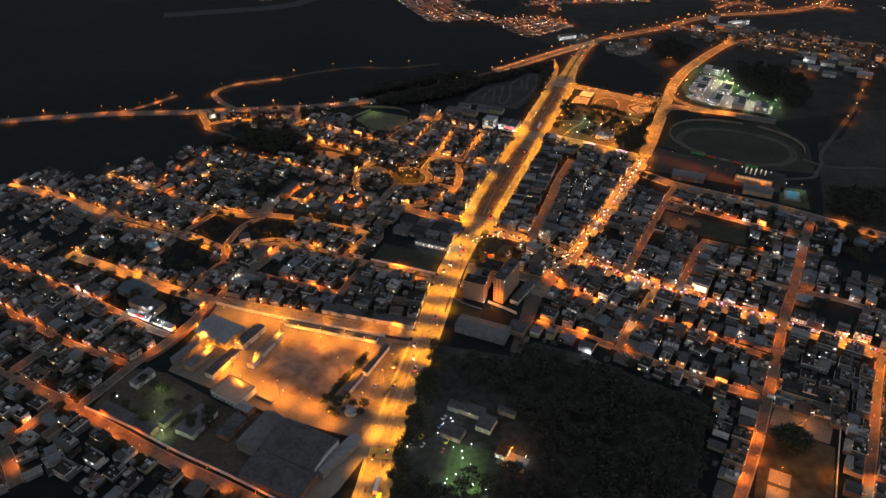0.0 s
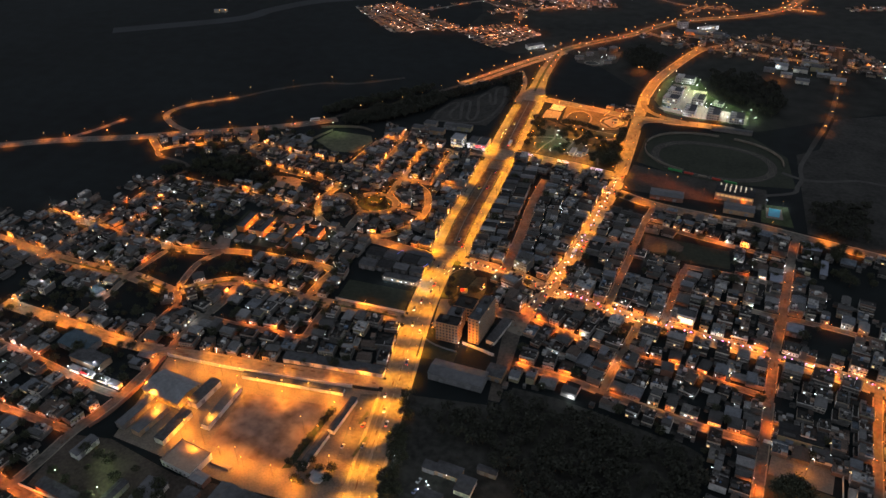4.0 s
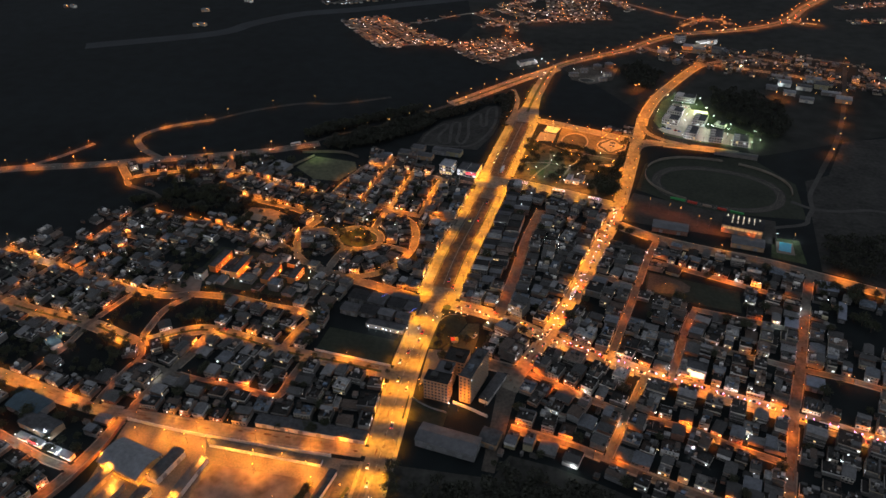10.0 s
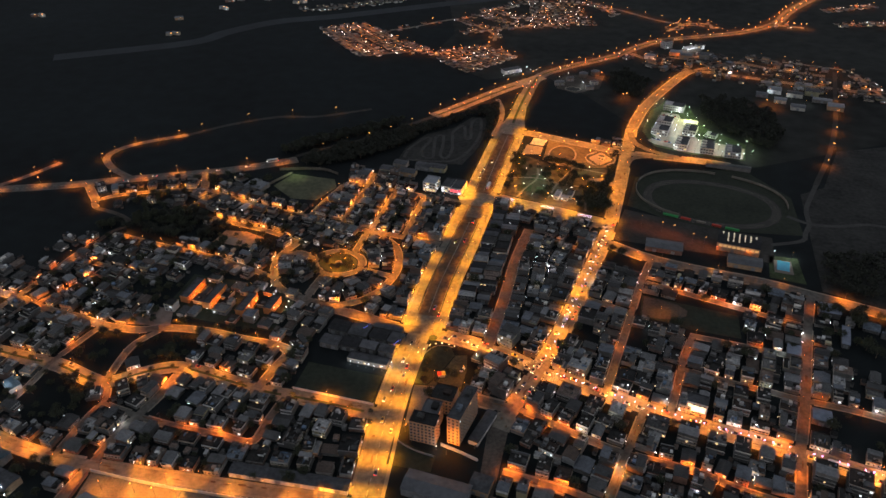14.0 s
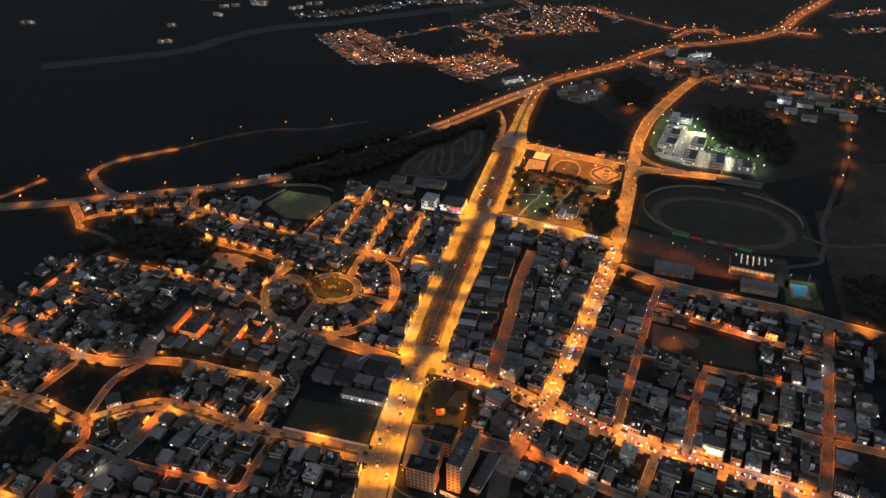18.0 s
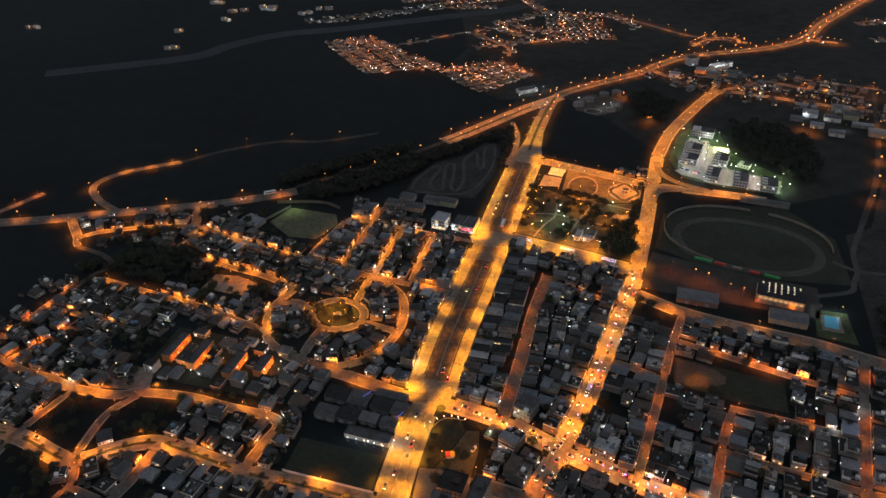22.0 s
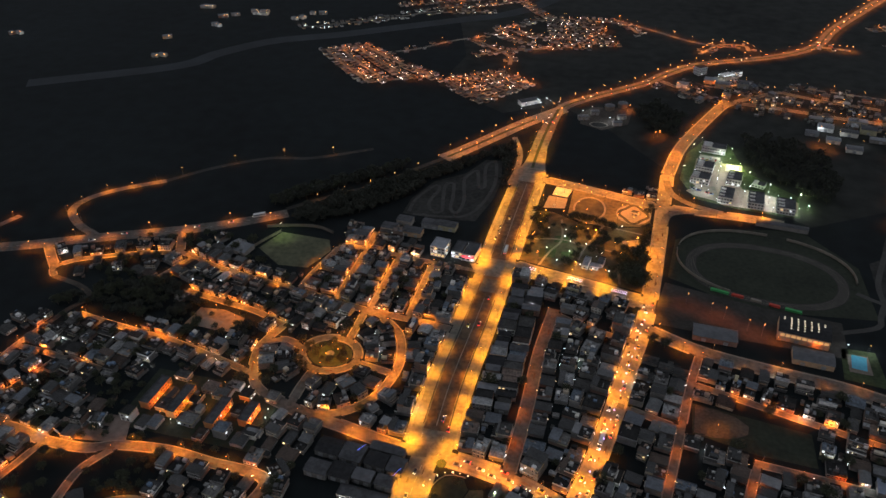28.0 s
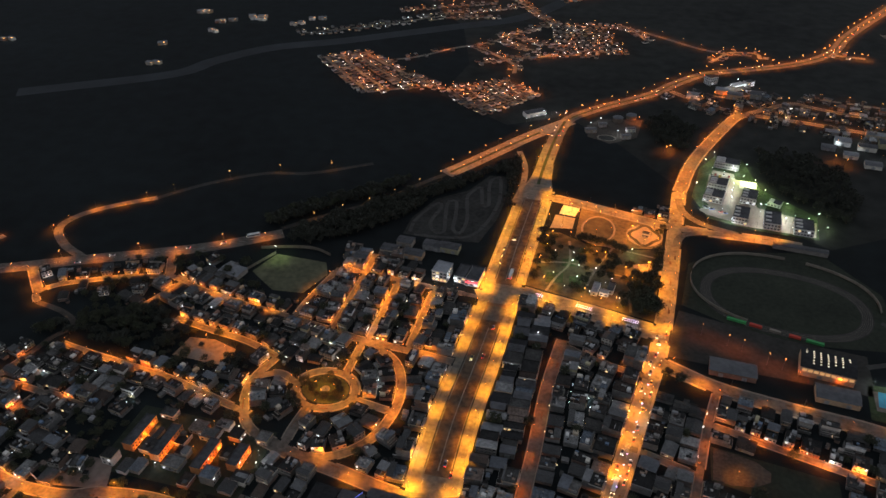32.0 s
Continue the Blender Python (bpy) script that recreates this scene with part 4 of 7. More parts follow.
# the block inside the crescent and other house groups away from the kerbs
for cx, cy, rad, n in ((-128, 88, 24, 14), (-78, 86, 20, 12), (-66, 128, 20, 12), (-118, 146, 24, 12), (-110, 74, 18, 10), (62, 6, 22, 12), (24, 120, 14, 8), (24, 190, 14, 10), (80, 150, 26, 16), (72, 80, 22, 14), (-300, 80, 20, 10), (-230, 75, 22, 12), (-40, 130, 16, 10), (-300, -20, 20, 8), (-150, -14, 24, 10), (230, 5, 24, 10), (215, 60, 22, 10), (165, 75, 16, 8)):
    for _ in range(n * 4):
        P = hr.choice(PROTOS)
        x, y, a = cx + hr.uniform(-rad, rad), cy + hr.uniform(-rad, rad), math.radians(hr.choice([0, 90, 180, 270]) + hr.uniform(-6, 6) - 6)
        if reserve(x, y, P[0], P[1], a):
            placed.append((x, y, a, P))

count, last_house = {}, [None]
placed.sort(key=lambda p: (p[0] - 100) ** 2 * 0.4 + (p[1] + 250) ** 2)
far_walls, far_roofs = bmesh.new(), bmesh.new()


def join_into(bmx, me, m):
    before = len(bmx.verts)
    bmx.from_mesh(me)
    bmx.verts.ensure_lookup_table()
    for v in bmx.verts[before:]:
        v.co = m @ v.co


M["shopfront"] = glow("lit_shop_front", (1.0, 0.80, 0.50), 1.7)
M["shopfront_white"] = glow("white_lit_shop_front", (0.95, 0.97, 1.0), 2.2)
SHOP = []
for w in (3.0, 5.0, 7.0):
    for lit in ("shopfront", "shopfront_white"):
        bm = bmesh.new()
        box(bm, -w / 2, w / 2, -0.06, 0.02, 0.5, 2.1)
        box(bm, -w / 2 - 0.2, w / 2 + 0.2, -1.1, 0.02, 2.5, 2.62, 1)
        box(bm, -w / 2 - 0.12, -w / 2, -0.1, 0.02, 0, 2.5, 1)
        box(bm, w / 2, w / 2 + 0.12, -0.1, 0.02, 0, 2.5, 1)
        SHOP.append(mesh("shop_front", bm, [lit, "sheet"]))
for x, y, a, P in placed:
    name = P[3]
    count[name] = count.get(name, 0) + 1
    m = pose(x, y, 0, 0, 0, math.degrees(a))
    if count[name] <= 132 and y < 420 and x > -380:
        last_house[0] = stamp(P[4] if count[name] <= 16 else [p for p in P[5] if p[0] == name or "roof" in p[0] and (p[0] != "roof_clutter" or count[name] < 70) or p[0] in ("upper_floor", "stair_hut")], m, (HOUSE_LABEL[name][P[2]], "house", name.replace("_", " ") + "s along the streets"))
        if P in BIG and hr.random() < 0.5:
            ob = new("shop_front", hr.choice(SHOP))
            ob.parent = last_house[0]
            ob.matrix_basis = Matrix.Translation((hr.uniform(-1, 1), -P[1] / 2 - 0.03, 0))
    else:
        for part_name, me, local in P[5]:
            if part_name in (name, "roof_room", "stair_hut", "upper_floor"):
                join_into(far_walls, me, m)
            elif "roof" in part_name:
                join_into(far_roofs, me, m)
# lamps on house fronts and yard walls
bm = bmesh.new()
box(bm, -0.12, 0.12, -0.3, 0, -0.05, 0.3)
bracket = mesh("wall_lamp", bm, "steel")
bm = bmesh.new()
prism(bm, disc_ring(0.2, 8, 0, -0.42), -0.12, 0.16)
bulbs = [mesh("bulb", bm.copy(), "whiteglow"), mesh("bulb", bm, "amberglow")]
for x, y, a, P in hr.sample(placed[:1100], 105):
    warm = hr.random() < 0.3
    side = hr.choice([0, 0, 1])
    m = pose(x, y, 0, 0, 0, math.degrees(a) + 180 * side) @ Matrix.Translation((P[0] * hr.uniform(-0.35, 0.35), -P[1] / 2 - 0.02, 2.25))
    stamp([("wall_lamp", bracket, None), ("bulb", bulbs[warm], Matrix()), ("light", LIGHTS["wall_lamp_warm" if warm else "wall_lamp"], Matrix.Translation((0, -0.75, 0.05)))], m, ("warm bulb on a house wall" if warm else "small white lamp on a house wall", "lamp", "lamps on house walls"))

# low lean-tos and yard sheds crowding the plots between the houses
lean_walls, lean_roofs = bmesh.new(), bmesh.new()
for x, y, a, P in placed[:1500]:
    for _ in range(3):
        w, d, h = hr.uniform(1.8, 5.0), hr.uniform(1.8, 4.5), hr.uniform(1.8, 2.8)
        ang = a + hr.choice([0, math.pi / 2])
        u, v = hr.choice([-1, 1]) * hr.uniform(0.3, 0.9) * P[0], hr.uniform(0.3, 1.1) * P[1]
        px, py = x + math.cos(a) * u - math.sin(a) * v, y + math.sin(a) * u + math.cos(a) * v
        if reserve(px, py, w, d, ang, True, 0.02):
            for bmx, box_of in ((lean_walls, (-w / 2, w / 2, -d / 2, d / 2, 0, h)), (lean_roofs, (-w / 2 - 0.15, w / 2 + 0.15, -d / 2 - 0.15, d / 2 + 0.15, h, h + 0.1))):
                before = len(bmx.verts)
                box(bmx, *box_of)
                bmx.verts.ensure_lookup_table()
                for vert in bmx.verts[before:]:
                    vert.co = pose(px, py, 0, 0, 0, math.degrees(ang)) @ vert.co
# water tanks, hatches, washing lines' posts and stacked blocks crowding the flat roofs
clutter = bmesh.new()
for x, y, a, P in placed[:1300]:
    if P[3].startswith("metal"):
        continue
    H = P[2] * 2.65
    for _ in range(hr.choice([3, 4, 5, 6])):
        u, v = hr.uniform(-0.42, 0.42) * P[0], hr.uniform(-0.45, 0.15) * P[1]
        sw, sd, h = hr.uniform(0.25, 0.9), hr.uniform(0.25, 1.3), hr.choice([0.25, 0.4, 0.7, 1.1])
        if hr.random() < 0.35:
            sw, sd, h = hr.choice([(0.09, 1.6, 1.3), (1.8, 0.09, 1.3), (1.3, 1.1, 1.9)])
            u, v = max(-P[0] / 2 + sw, min(P[0] / 2 - sw, u)), max(-P[1] / 2 + sd, v)
        before = len(clutter.verts)
        box(clutter, u - sw, u + sw, v - sd, v + sd, H + 0.15, H + 0.15 + h)
        clutter.verts.ensure_lookup_table()
        m = pose(x, y, 0, 0, 0, math.degrees(a))
        for vert in clutter.verts[before:]:
            vert.co = m @ vert.co
# bulbs over doors and under eaves
porch_white, porch_warm = bmesh.new(), bmesh.new()
for x, y, a, P in hr.sample(placed[:1400], 700):
    bmx = porch_white if hr.random() < 0.5 else porch_warm
    m = pose(x, y, 0, 0, 0, math.degrees(a) + hr.choice([0, 0, 180])) @ Matrix.Translation((P[0] * hr.uniform(-0.4, 0.4), -P[1] / 2 - 1.15, hr.choice([2.2, 2.3, 2.4, 2.65 * P[2] - 0.5])))
    before, sw = len(bmx.verts), hr.choice([0.08, 0.1, 0.13, 0.5])
    box(bmx, -sw, sw, 0.0, 0.16, 0, 0.12)
    box(bmx, -0.02, 0.02, 0.2, 1.15, 0.06, 0.1)
    bmx.verts.ensure_lookup_table()
    for vert in bmx.verts[before:]:
        vert.co = m @ vert.co
M["porch_white"] = glow("white_porch_bulb", (0.88, 0.95, 1.0), 9)
M["porch_warm"] = glow("warm_porch_bulb", (1.0, 0.70, 0.36), 6)


def far_houses_done():
    ob = new("distant_houses", mesh("distant_houses", far_walls, ["far_wall", "glass", "lit_warm", "trim", "lit_white", "far_bare"]))
    tagged(ob, "many small plastered houses in suburbs far off", "houses", kind="stuff")
    part("roofs", far_roofs, "far_roof", ob)
    ob = new("lean_tos", mesh("lean_tos", lean_walls, "far_bare"))
    tagged(ob, "low sheds and lean-tos crowding the yards between houses", "sheds", kind="stuff")
    part("roofs", lean_roofs, "far_roof", ob)
    ob = new("roof_clutter", mesh("roof_clutter", clutter, "roof_bits"))
    tagged(ob, "tanks, hatches, low walls and stacked blocks on flat house roofs", "roof clutter", kind="stuff")
    ob = new("porch_lights", mesh("porch_lights", porch_white, "porch_white"))
    tagged(ob, "many small white bulbs over doors of the houses", "porch lights", kind="stuff")
    ob = new("porch_lights", mesh("porch_lights", porch_warm, "porch_warm"))
    tagged(ob, "many small warm bulbs over doors of the houses", "porch lights", kind="stuff")

# ---- trees ----
def tree_proto(radius, height, seed, clumps=26, leaves=13, leaf=1.0):
    r = random.Random(seed)
    bm = bmesh.new()
    trunk = height * 0.45
    for k in range(3):
        r0, r1 = 0.035 * height * (1 - k * 0.25), 0.035 * height * (1 - (k + 1) * 0.25)
        z0, z1 = trunk * k / 3, trunk * (k + 1) / 3
        lo, hi = [bm.verts.new((x, y, z0)) for x, y in disc_ring(r0, 6)], [bm.verts.new((x, y, z1)) for x, y in disc_ring(r1, 6)]
        for i in range(6):
            bm.faces.new((lo[i], lo[(i + 1) % 6], hi[(i + 1) % 6], hi[i]))
    heads = []
    for k in range(clumps):
        a, e = r.uniform(0, 2 * math.pi), r.uniform(-0.35, 1.0)
        q = radius * r.uniform(0.45, 1.0) * math.sqrt(max(0.05, 1 - max(e, 0) ** 2 * 0.8))
        heads.append(Vector((q * math.cos(a), q * math.sin(a), height * 0.66 + e * height * 0.27)))
    for h in heads[:7]:
        a, b = Vector((0, 0, trunk * r.uniform(0.6, 1.0))), h
        side = (b - a).cross(Vector((0, 0, 1))).normalized() * 0.012 * height
        up = Vector((0, 0, 0.012 * height))
        lo, hi = [bm.verts.new(a + o) for o in (side, up, -side)], [bm.verts.new(b + o * 0.3) for o in (side, up, -side)]
        for i in range(3):
            bm.faces.new((lo[i], lo[(i + 1) % 3], hi[(i + 1) % 3], hi[i]))
    trunk_me = mesh("tree", bm, "bark")
    bm = bmesh.new()
    for h in heads:
        for _ in range(leaves):
            c = h + Vector((r.gauss(0, 1), r.gauss(0, 1), r.gauss(0, 0.7))) * radius * 0.2
            u = Vector((r.gauss(0, 1), r.gauss(0, 1), r.gauss(0, 1))).normalized()
            v = u.cross(Vector((r.gauss(0, 1), r.gauss(0, 1), r.gauss(0, 1)))).normalized()
            s = leaf * radius * r.uniform(0.09, 0.17)
            vs = [bm.verts.new(c + u * s * p + v * s * q) for p, q in ((-1, -0.3), (0, -0.7), (1, -0.2), (0.6, 0.6), (-0.5, 0.7))]
            bm.faces.new(vs)
    return [("tree", trunk_me, None), ("crown", mesh("crown", bm, "leaf"), Matrix())]


TREES = [tree_proto(rad, h, 40 + i, 34, 17, 0.82) for i, (rad, h) in enumerate(((2.2, 4.5), (3.0, 6.5), (3.8, 8.0), (4.6, 9.0)))]
GIANT = tree_proto(9.5, 12.0, 77, 150, 80, 0.45)
tr = random.Random(23)


def tree(x, y, size=None, label="leafy green tree dark in the night", group="trees", scale=1.0):
    k = tr.randrange(len(TREES)) if size is None else size
    s = scale * tr.uniform(0.85, 1.2)
    return stamp(TREES[k], pose(x, y, 0, 0, 0, tr.uniform(0, 360)) @ Matrix.Diagonal((s, s, s, 1)), (label, "tree", group))


stamp(GIANT, pose(252, -143, 0), ("huge dark spreading tree beside a lit plaza", "tree", ""))


def scatter(poly, n, label, sizes=(0, 1, 2, 3), gap=4.5, margin=2.5, avoid=()):
    xs, ys = [p[0] for p in poly], [p[1] for p in poly]
    spots, tries = [], 0
    while len(spots) < n and tries < n * 30:
        tries += 1
        x, y = tr.uniform(min(xs), max(xs)), tr.uniform(min(ys), max(ys))
        if inside(x, y, poly) and clear_of_roads(x, y, margin) and not any(x0 < x < x1 and y0 < y < y1 for x0, x1, y0, y1 in avoid) and all((x - a) ** 2 + (y - b) ** 2 > gap * gap for a, b in spots):
            spots.append((x, y))
            tree(x, y, tr.choice(sizes), label)
    return spots


# the park between the avenues
scatter([(14, 348), (14, 270), (112, 247), (119, 300), (96, 300), (90, 336), (60, 334)], 64, "leafy park tree standing in dim lamp light", (0, 1, 2), 4.2, 1.5, ((62, 88, 254, 286), (26, 58, 270, 292), (35, 52, 297, 315)))
scatter([(94, 300), (96, 252), (117, 246), (120, 300)], 14, "dense dark park tree beside the avenue", (2, 3), 3.5)
scatter([(116, 300), (121, 385), (116, 386), (112, 300)], 10, "dense dark park tree beside the avenue", (1, 2), 4, 1.2)
# woodland edge beside the south avenue, and the dark grounds beyond
scatter([(32, -270), (20, -190), (13, -125), (19, -125), (30, -190), (42, -270)], 34, "dark roadside tree along the avenue", (1, 2, 3), 3.5, 1.2)
# tree belts by the highway loop and on the west edge
scatter([(-340, 115), (-325, 138), (-262, 162), (-248, 150), (-255, 118)], 20, "dark tree at the edge of town", (1, 2, 3))
scatter([(-235, 300), (-160, 362), (-118, 420), (-126, 425), (-170, 372), (-245, 310)], 20, "dark roadside tree beside a field road", (1, 2), 4)
scatter([(-235, 120), (-232, 140), (-175, 134), (-165, 118)], 7, "tree beside a lit earth yard", (0, 1, 2), 6)
for k in range(10):
    a = k * 0.628
    tree(-100 + 10 * math.cos(a), 114 + 8 * math.sin(a), 0, "small tree in the round plaza garden")
# planted middle of the curved street
for k, (p, n) in enumerate(zip(LIST[21]["line"], LIST[21]["normal"])):
    if k % 3 == 0 and p.x > -300 and clear_of_roads(p.x, p.y, 1.0, 21):
        tree(p.x, p.y, 0, "small round street tree on the planted middle", scale=0.7)
scatter([(-244, -46), (-242, -15), (-216, -15), (-216, -46)], 6, "dark tree on an empty plot", (1, 2), 6)
scatter([(262, 118), (300, 100), (330, 60), (340, 130), (300, 150)], 14, "dark tree on open ground at the edge of town", (1, 2, 3), 7)
scatter([(10, -62), (4, 20), (20, 28), (36, -14), (12, -30)], 9, "small tree on a lawn beside the avenue", (0, 1), 7)

def canopy(polys, gap, label, sizes=(2, 3), margin=1.5, keep_out=()):
    """A stand of trees whose crowns close up, in one object."""
    trunks, crowns, spots = bmesh.new(), bmesh.new(), set()
    for poly in polys:
        x0, x1, y0, y1 = min(p[0] for p in poly), max(p[0] for p in poly), min(p[1] for p in poly), max(p[1] for p in poly)
        for i in range(int((x1 - x0) / gap) + 1):
            for j in range(int((y1 - y0) / gap) + 1):
                x, y = x0 + (i + tr.uniform(-0.4, 0.4)) * gap, y0 + (j + tr.uniform(-0.4, 0.4)) * gap
                if inside(x, y, poly) and clear_of_roads(x, y, margin) and not any(inside(x, y, k) for k in keep_out):
                    k = tr.choice(sizes)
                    m = pose(x, y, 0, 0, 0, tr.uniform(0, 360)) @ Matrix.Scale(tr.uniform(0.75, 1.15), 4)
                    join_into(trunks, WOOD[k][0][1], m)
                    join_into(crowns, WOOD[k][1][1], m)
    ob = thing("woodland_trees", trunks, "bark", label, "trees", kind="stuff")
    part("crowns", crowns, "wood_leaf", ob)


M["wood_leaf"] = mat("dark_woodland_leaves", [(0.034, 0.036, 0.026), (0.040, 0.041, 0.030), (0.030, 0.033, 0.025)], 0.85, 1.5, 0.3, 0.3, by_object=False)
WOOD = [tree_proto(rad, h, 60 + i, 20, 9, 1.35) for i, (rad, h) in enumerate(((2.2, 4.0), (3.0, 5.5), (3.8, 7.0), (4.6, 8.0)))]
canopy([[(46, -150), (24, -130), (74, -122), (80, -104), (190, -124), (204, -128), (200, -290), (106, -290), (104, -190), (84, -166)], [(44, -246), (42, -290), (106, -290), (104, -216), (84, -216)]], 8.0, "unlit dark woodland of closed crowns beside the town", (2, 3), 3.0)
canopy([[(-216, 283), (-190, 316), (-160, 346), (-124, 388), (-100, 408), (-80, 428), (-58, 452), (-44, 474), (-32, 486), (-25, 476), (-21, 450), (-20, 405), (-27, 375), (-27, 402), (-34, 448), (-56, 449), (-72, 412), (-98, 388), (-112, 345), (-150, 300), (-190, 276)], [(-224, 300), (-190, 340), (-150, 378), (-132, 404), (-140, 410), (-150, 400), (-200, 356), (-236, 316)]], 5.6, "dark tree belt between highway and dirt course", (1, 2, 3), 2.0)
canopy([[(-345, 112), (-322, 140), (-262, 166), (-246, 152), (-250, 116), (-300, 118)], [(-246, 146), (-240, 120), (-170, 112), (-160, 118), (-170, 130), (-220, 146)]], 6.5, "dark trees round an unlit plot at the edge of town", (0, 1, 2), 2.5, [[(-224, 114), (-224, 142), (-180, 138), (-180, 112)]])
canopy([[(214, 500), (232, 470), (262, 440), (285, 420), (300, 470), (290, 540), (250, 570), (215, 560)], [(296, 170), (345, 158), (350, 230), (300, 215)], [(140, 540), (150, 600), (120, 640), (90, 600), (110, 560)]], 7.5, "dark tree groups on open ground", (1, 2, 3), 3.0)

# dark trees filling yards and empty plots
yard_crowns, yard_trunks = bmesh.new(), bmesh.new()
spots, tries = [], 0
while len(spots) < 420 and tries < 9000:
    tries += 1
    x, y = tr.uniform(-330, 300), tr.uniform(-290, 240)
    if tr.random() > (1.0 if x < -60 else 0.35) or not clear_of_roads(x, y, 2.0) or any((x - a) ** 2 + (y - b) ** 2 < 30 for a, b in spots):
        continue
    if any(inside(x, y, k) for k in KEEP_OUT[:17]) or not reserve(x, y, 2.2, 2.2, 0, False, 0.0):
        continue
    spots.append((x, y))
    k = tr.choice([0, 0, 1, 1, 2])
    m = pose(x, y, 0, 0, 0, tr.uniform(0, 360)) @ Matrix.Scale(tr.uniform(0.8, 1.15), 4)
    join_into(yard_trunks, TREES[k][0][1], m)
    join_into(yard_crowns, TREES[k][1][1], m)
ob = thing("yard_trees", yard_trunks, "bark", "many dark leafy trees in yards and empty plots", "trees", kind="stuff")
part("crowns", yard_crowns, "leaf", ob)

# ---- sports grounds, public buildings and yards ----
def slab(name, ring, z, material, label, category, depth=0.06):
    bm = bmesh.new()
    prism(bm, ring, z - depth, z)
    return thing(name, bm, material, label, category, kind="structure")


def rect(cx, cy, w, d, turn):
    return corners(cx, cy, w, d, radians(turn))


def shed(cx, cy, w, d, turn, h, label, name="warehouse", roof="sheet", rise=None, wall="wall", doors=2, category="building"):
    """A hall with a pitched roof, its ridge along its length, with sliding doors in the front."""
    bm = bmesh.new()
    box(bm, -w / 2, w / 2, -d / 2, d / 2, 0, h)
    ob = thing(name, bm, wall, label, category, pose(cx, cy, 0, 0, 0, turn))
    bm = bmesh.new()
    gable(bm, -w / 2 - 0.4, w / 2 + 0.4, -d / 2 - 0.4, d / 2 + 0.4, h, d * 0.1 if rise is None else rise)
    part("roof", bm, roof, ob)
    for k in range(doors):
        bm = bmesh.new()
        x = (k + 0.5) * w / doors - w / 2
        box(bm, x - 1.6, x + 1.6, -d / 2 - 0.08, -d / 2 + 0.02, 0, min(3.0, h - 0.4))
        part("sliding_door", bm, "steel", ob)
    return ob


def vault(cx, cy, w, d, turn, h, label, name, roof, rise, category="building"):
    """An open court on posts under a rounded sheet roof with a dwarf wall round it."""
    bm = bmesh.new()
    box(bm, -w / 2, w / 2, -d / 2, d / 2, 0, 1.2)
    ob = thing(name, bm, "wall", label, category, pose(cx, cy, 0, 0, 0, turn))
    bm = bmesh.new()
    n = 10
    rows = []
    for k in range(n + 1):
        y = d * (k / n - 0.5) * 1.05
        z = h + rise * math.cos(math.pi * (k / n - 0.5))
        rows.append([bm.verts.new((x, y, z + dz)) for dz in (0, 0.15) for x in (-w / 2 - 0.4, w / 2 + 0.4)])
    for p, q in zip(rows, rows[1:]):
        for i, j in ((2, 3), (1, 0), (0, 2), (3, 1)):
            bm.faces.new((p[i], p[j], q[j], q[i]))
    bm.faces.new((rows[0][0], rows[0][1], rows[0][3], rows[0][2]))
    bm.faces.new((rows[-1][1], rows[-1][0], rows[-1][2], rows[-1][3]))
    part("roof", bm, roof, ob)
    for k in range(6):
        for s in (-1, 1):
            bm = bmesh.new()
            x = (k / 5 - 0.5) * (w - 0.8)
            box(bm, x - 0.2, x + 0.2, s * (d / 2 - 0.3) - 0.2, s * (d / 2 - 0.3) + 0.2, 1.2, h + 0.4)
            part("post", bm, "steel", ob)
    return ob


def flat_block(cx, cy, w, d, turn, storeys, label, name="building", wall="wall", roof="roof", win=1.6, lit=0.0, every=3.2, sides=("front",), category="building", hs=3.1):
    """A storeyed block with a parapet roof and a window in each bay."""
    bm = bmesh.new()
    H = storeys * hs
    box(bm, -w / 2, w / 2, -d / 2, d / 2, 0, H)
    ob = thing(name, bm, wall, label, category, pose(cx, cy, 0, 0, 0, turn))
    bm = bmesh.new()
    tray(bm, -w / 2 - 0.15, w / 2 + 0.15, -d / 2 - 0.15, d / 2 + 0.15, H, H + 0.8, 0.25, H + 0.15)
    part("roof", bm, [wall, roof], ob)
    r = random.Random(int(cx * 7 + cy))
    glassy, bright = window_mesh(win, 1.3), [window_mesh(win, 1.3, "lit_warm"), window_mesh(win, 1.3, "lit_white")]
    for side in sides:
        length, off, a = {"front": (w, d / 2, 0), "right": (d, w / 2, 90), "back": (w, d / 2, 180), "left": (d, w / 2, 270)}[side]
        cols = max(1, int(length / every))
        for k in range(storeys):
            for c in range(cols):
                u = (c + 0.5) * length / cols - length / 2
                win_ob = new("window", r.choice(bright) if r.random() < lit else glassy)
                win_ob.parent = ob
                win_ob.matrix_basis = pose(0, 0, 0, 0, 0, a) @ Matrix.Translation((u, -off, k * hs + 1.0))
    return ob


def wall_run(name, pts, h, label, material="wall", t=0.25, posts=4.0, bold=False):
    """A boundary wall with posts at even steps."""
    ob = None
    line = resample(pts, posts)
    bm = bmesh.new()
    ribbon(bm, line, normals(line), -t / 2, t / 2, 0, h)
    ob = thing(name, bm, material, label, "wall", kind="structure")
    bm = bmesh.new()
    box(bm, -t * 0.9, t * 0.9, -t * 0.9, t * 0.9, 0, h + 0.35)
    me = mesh("post", bm, material)
    for p in (line if bold else []):
        q = new("post", me)
        q.parent = ob
        q.location = (p.x, p.y, 0)
    return ob


def yard_lamp(kind, x, y, turn=0.0):
    return street_lamp(kind, x, y, turn)


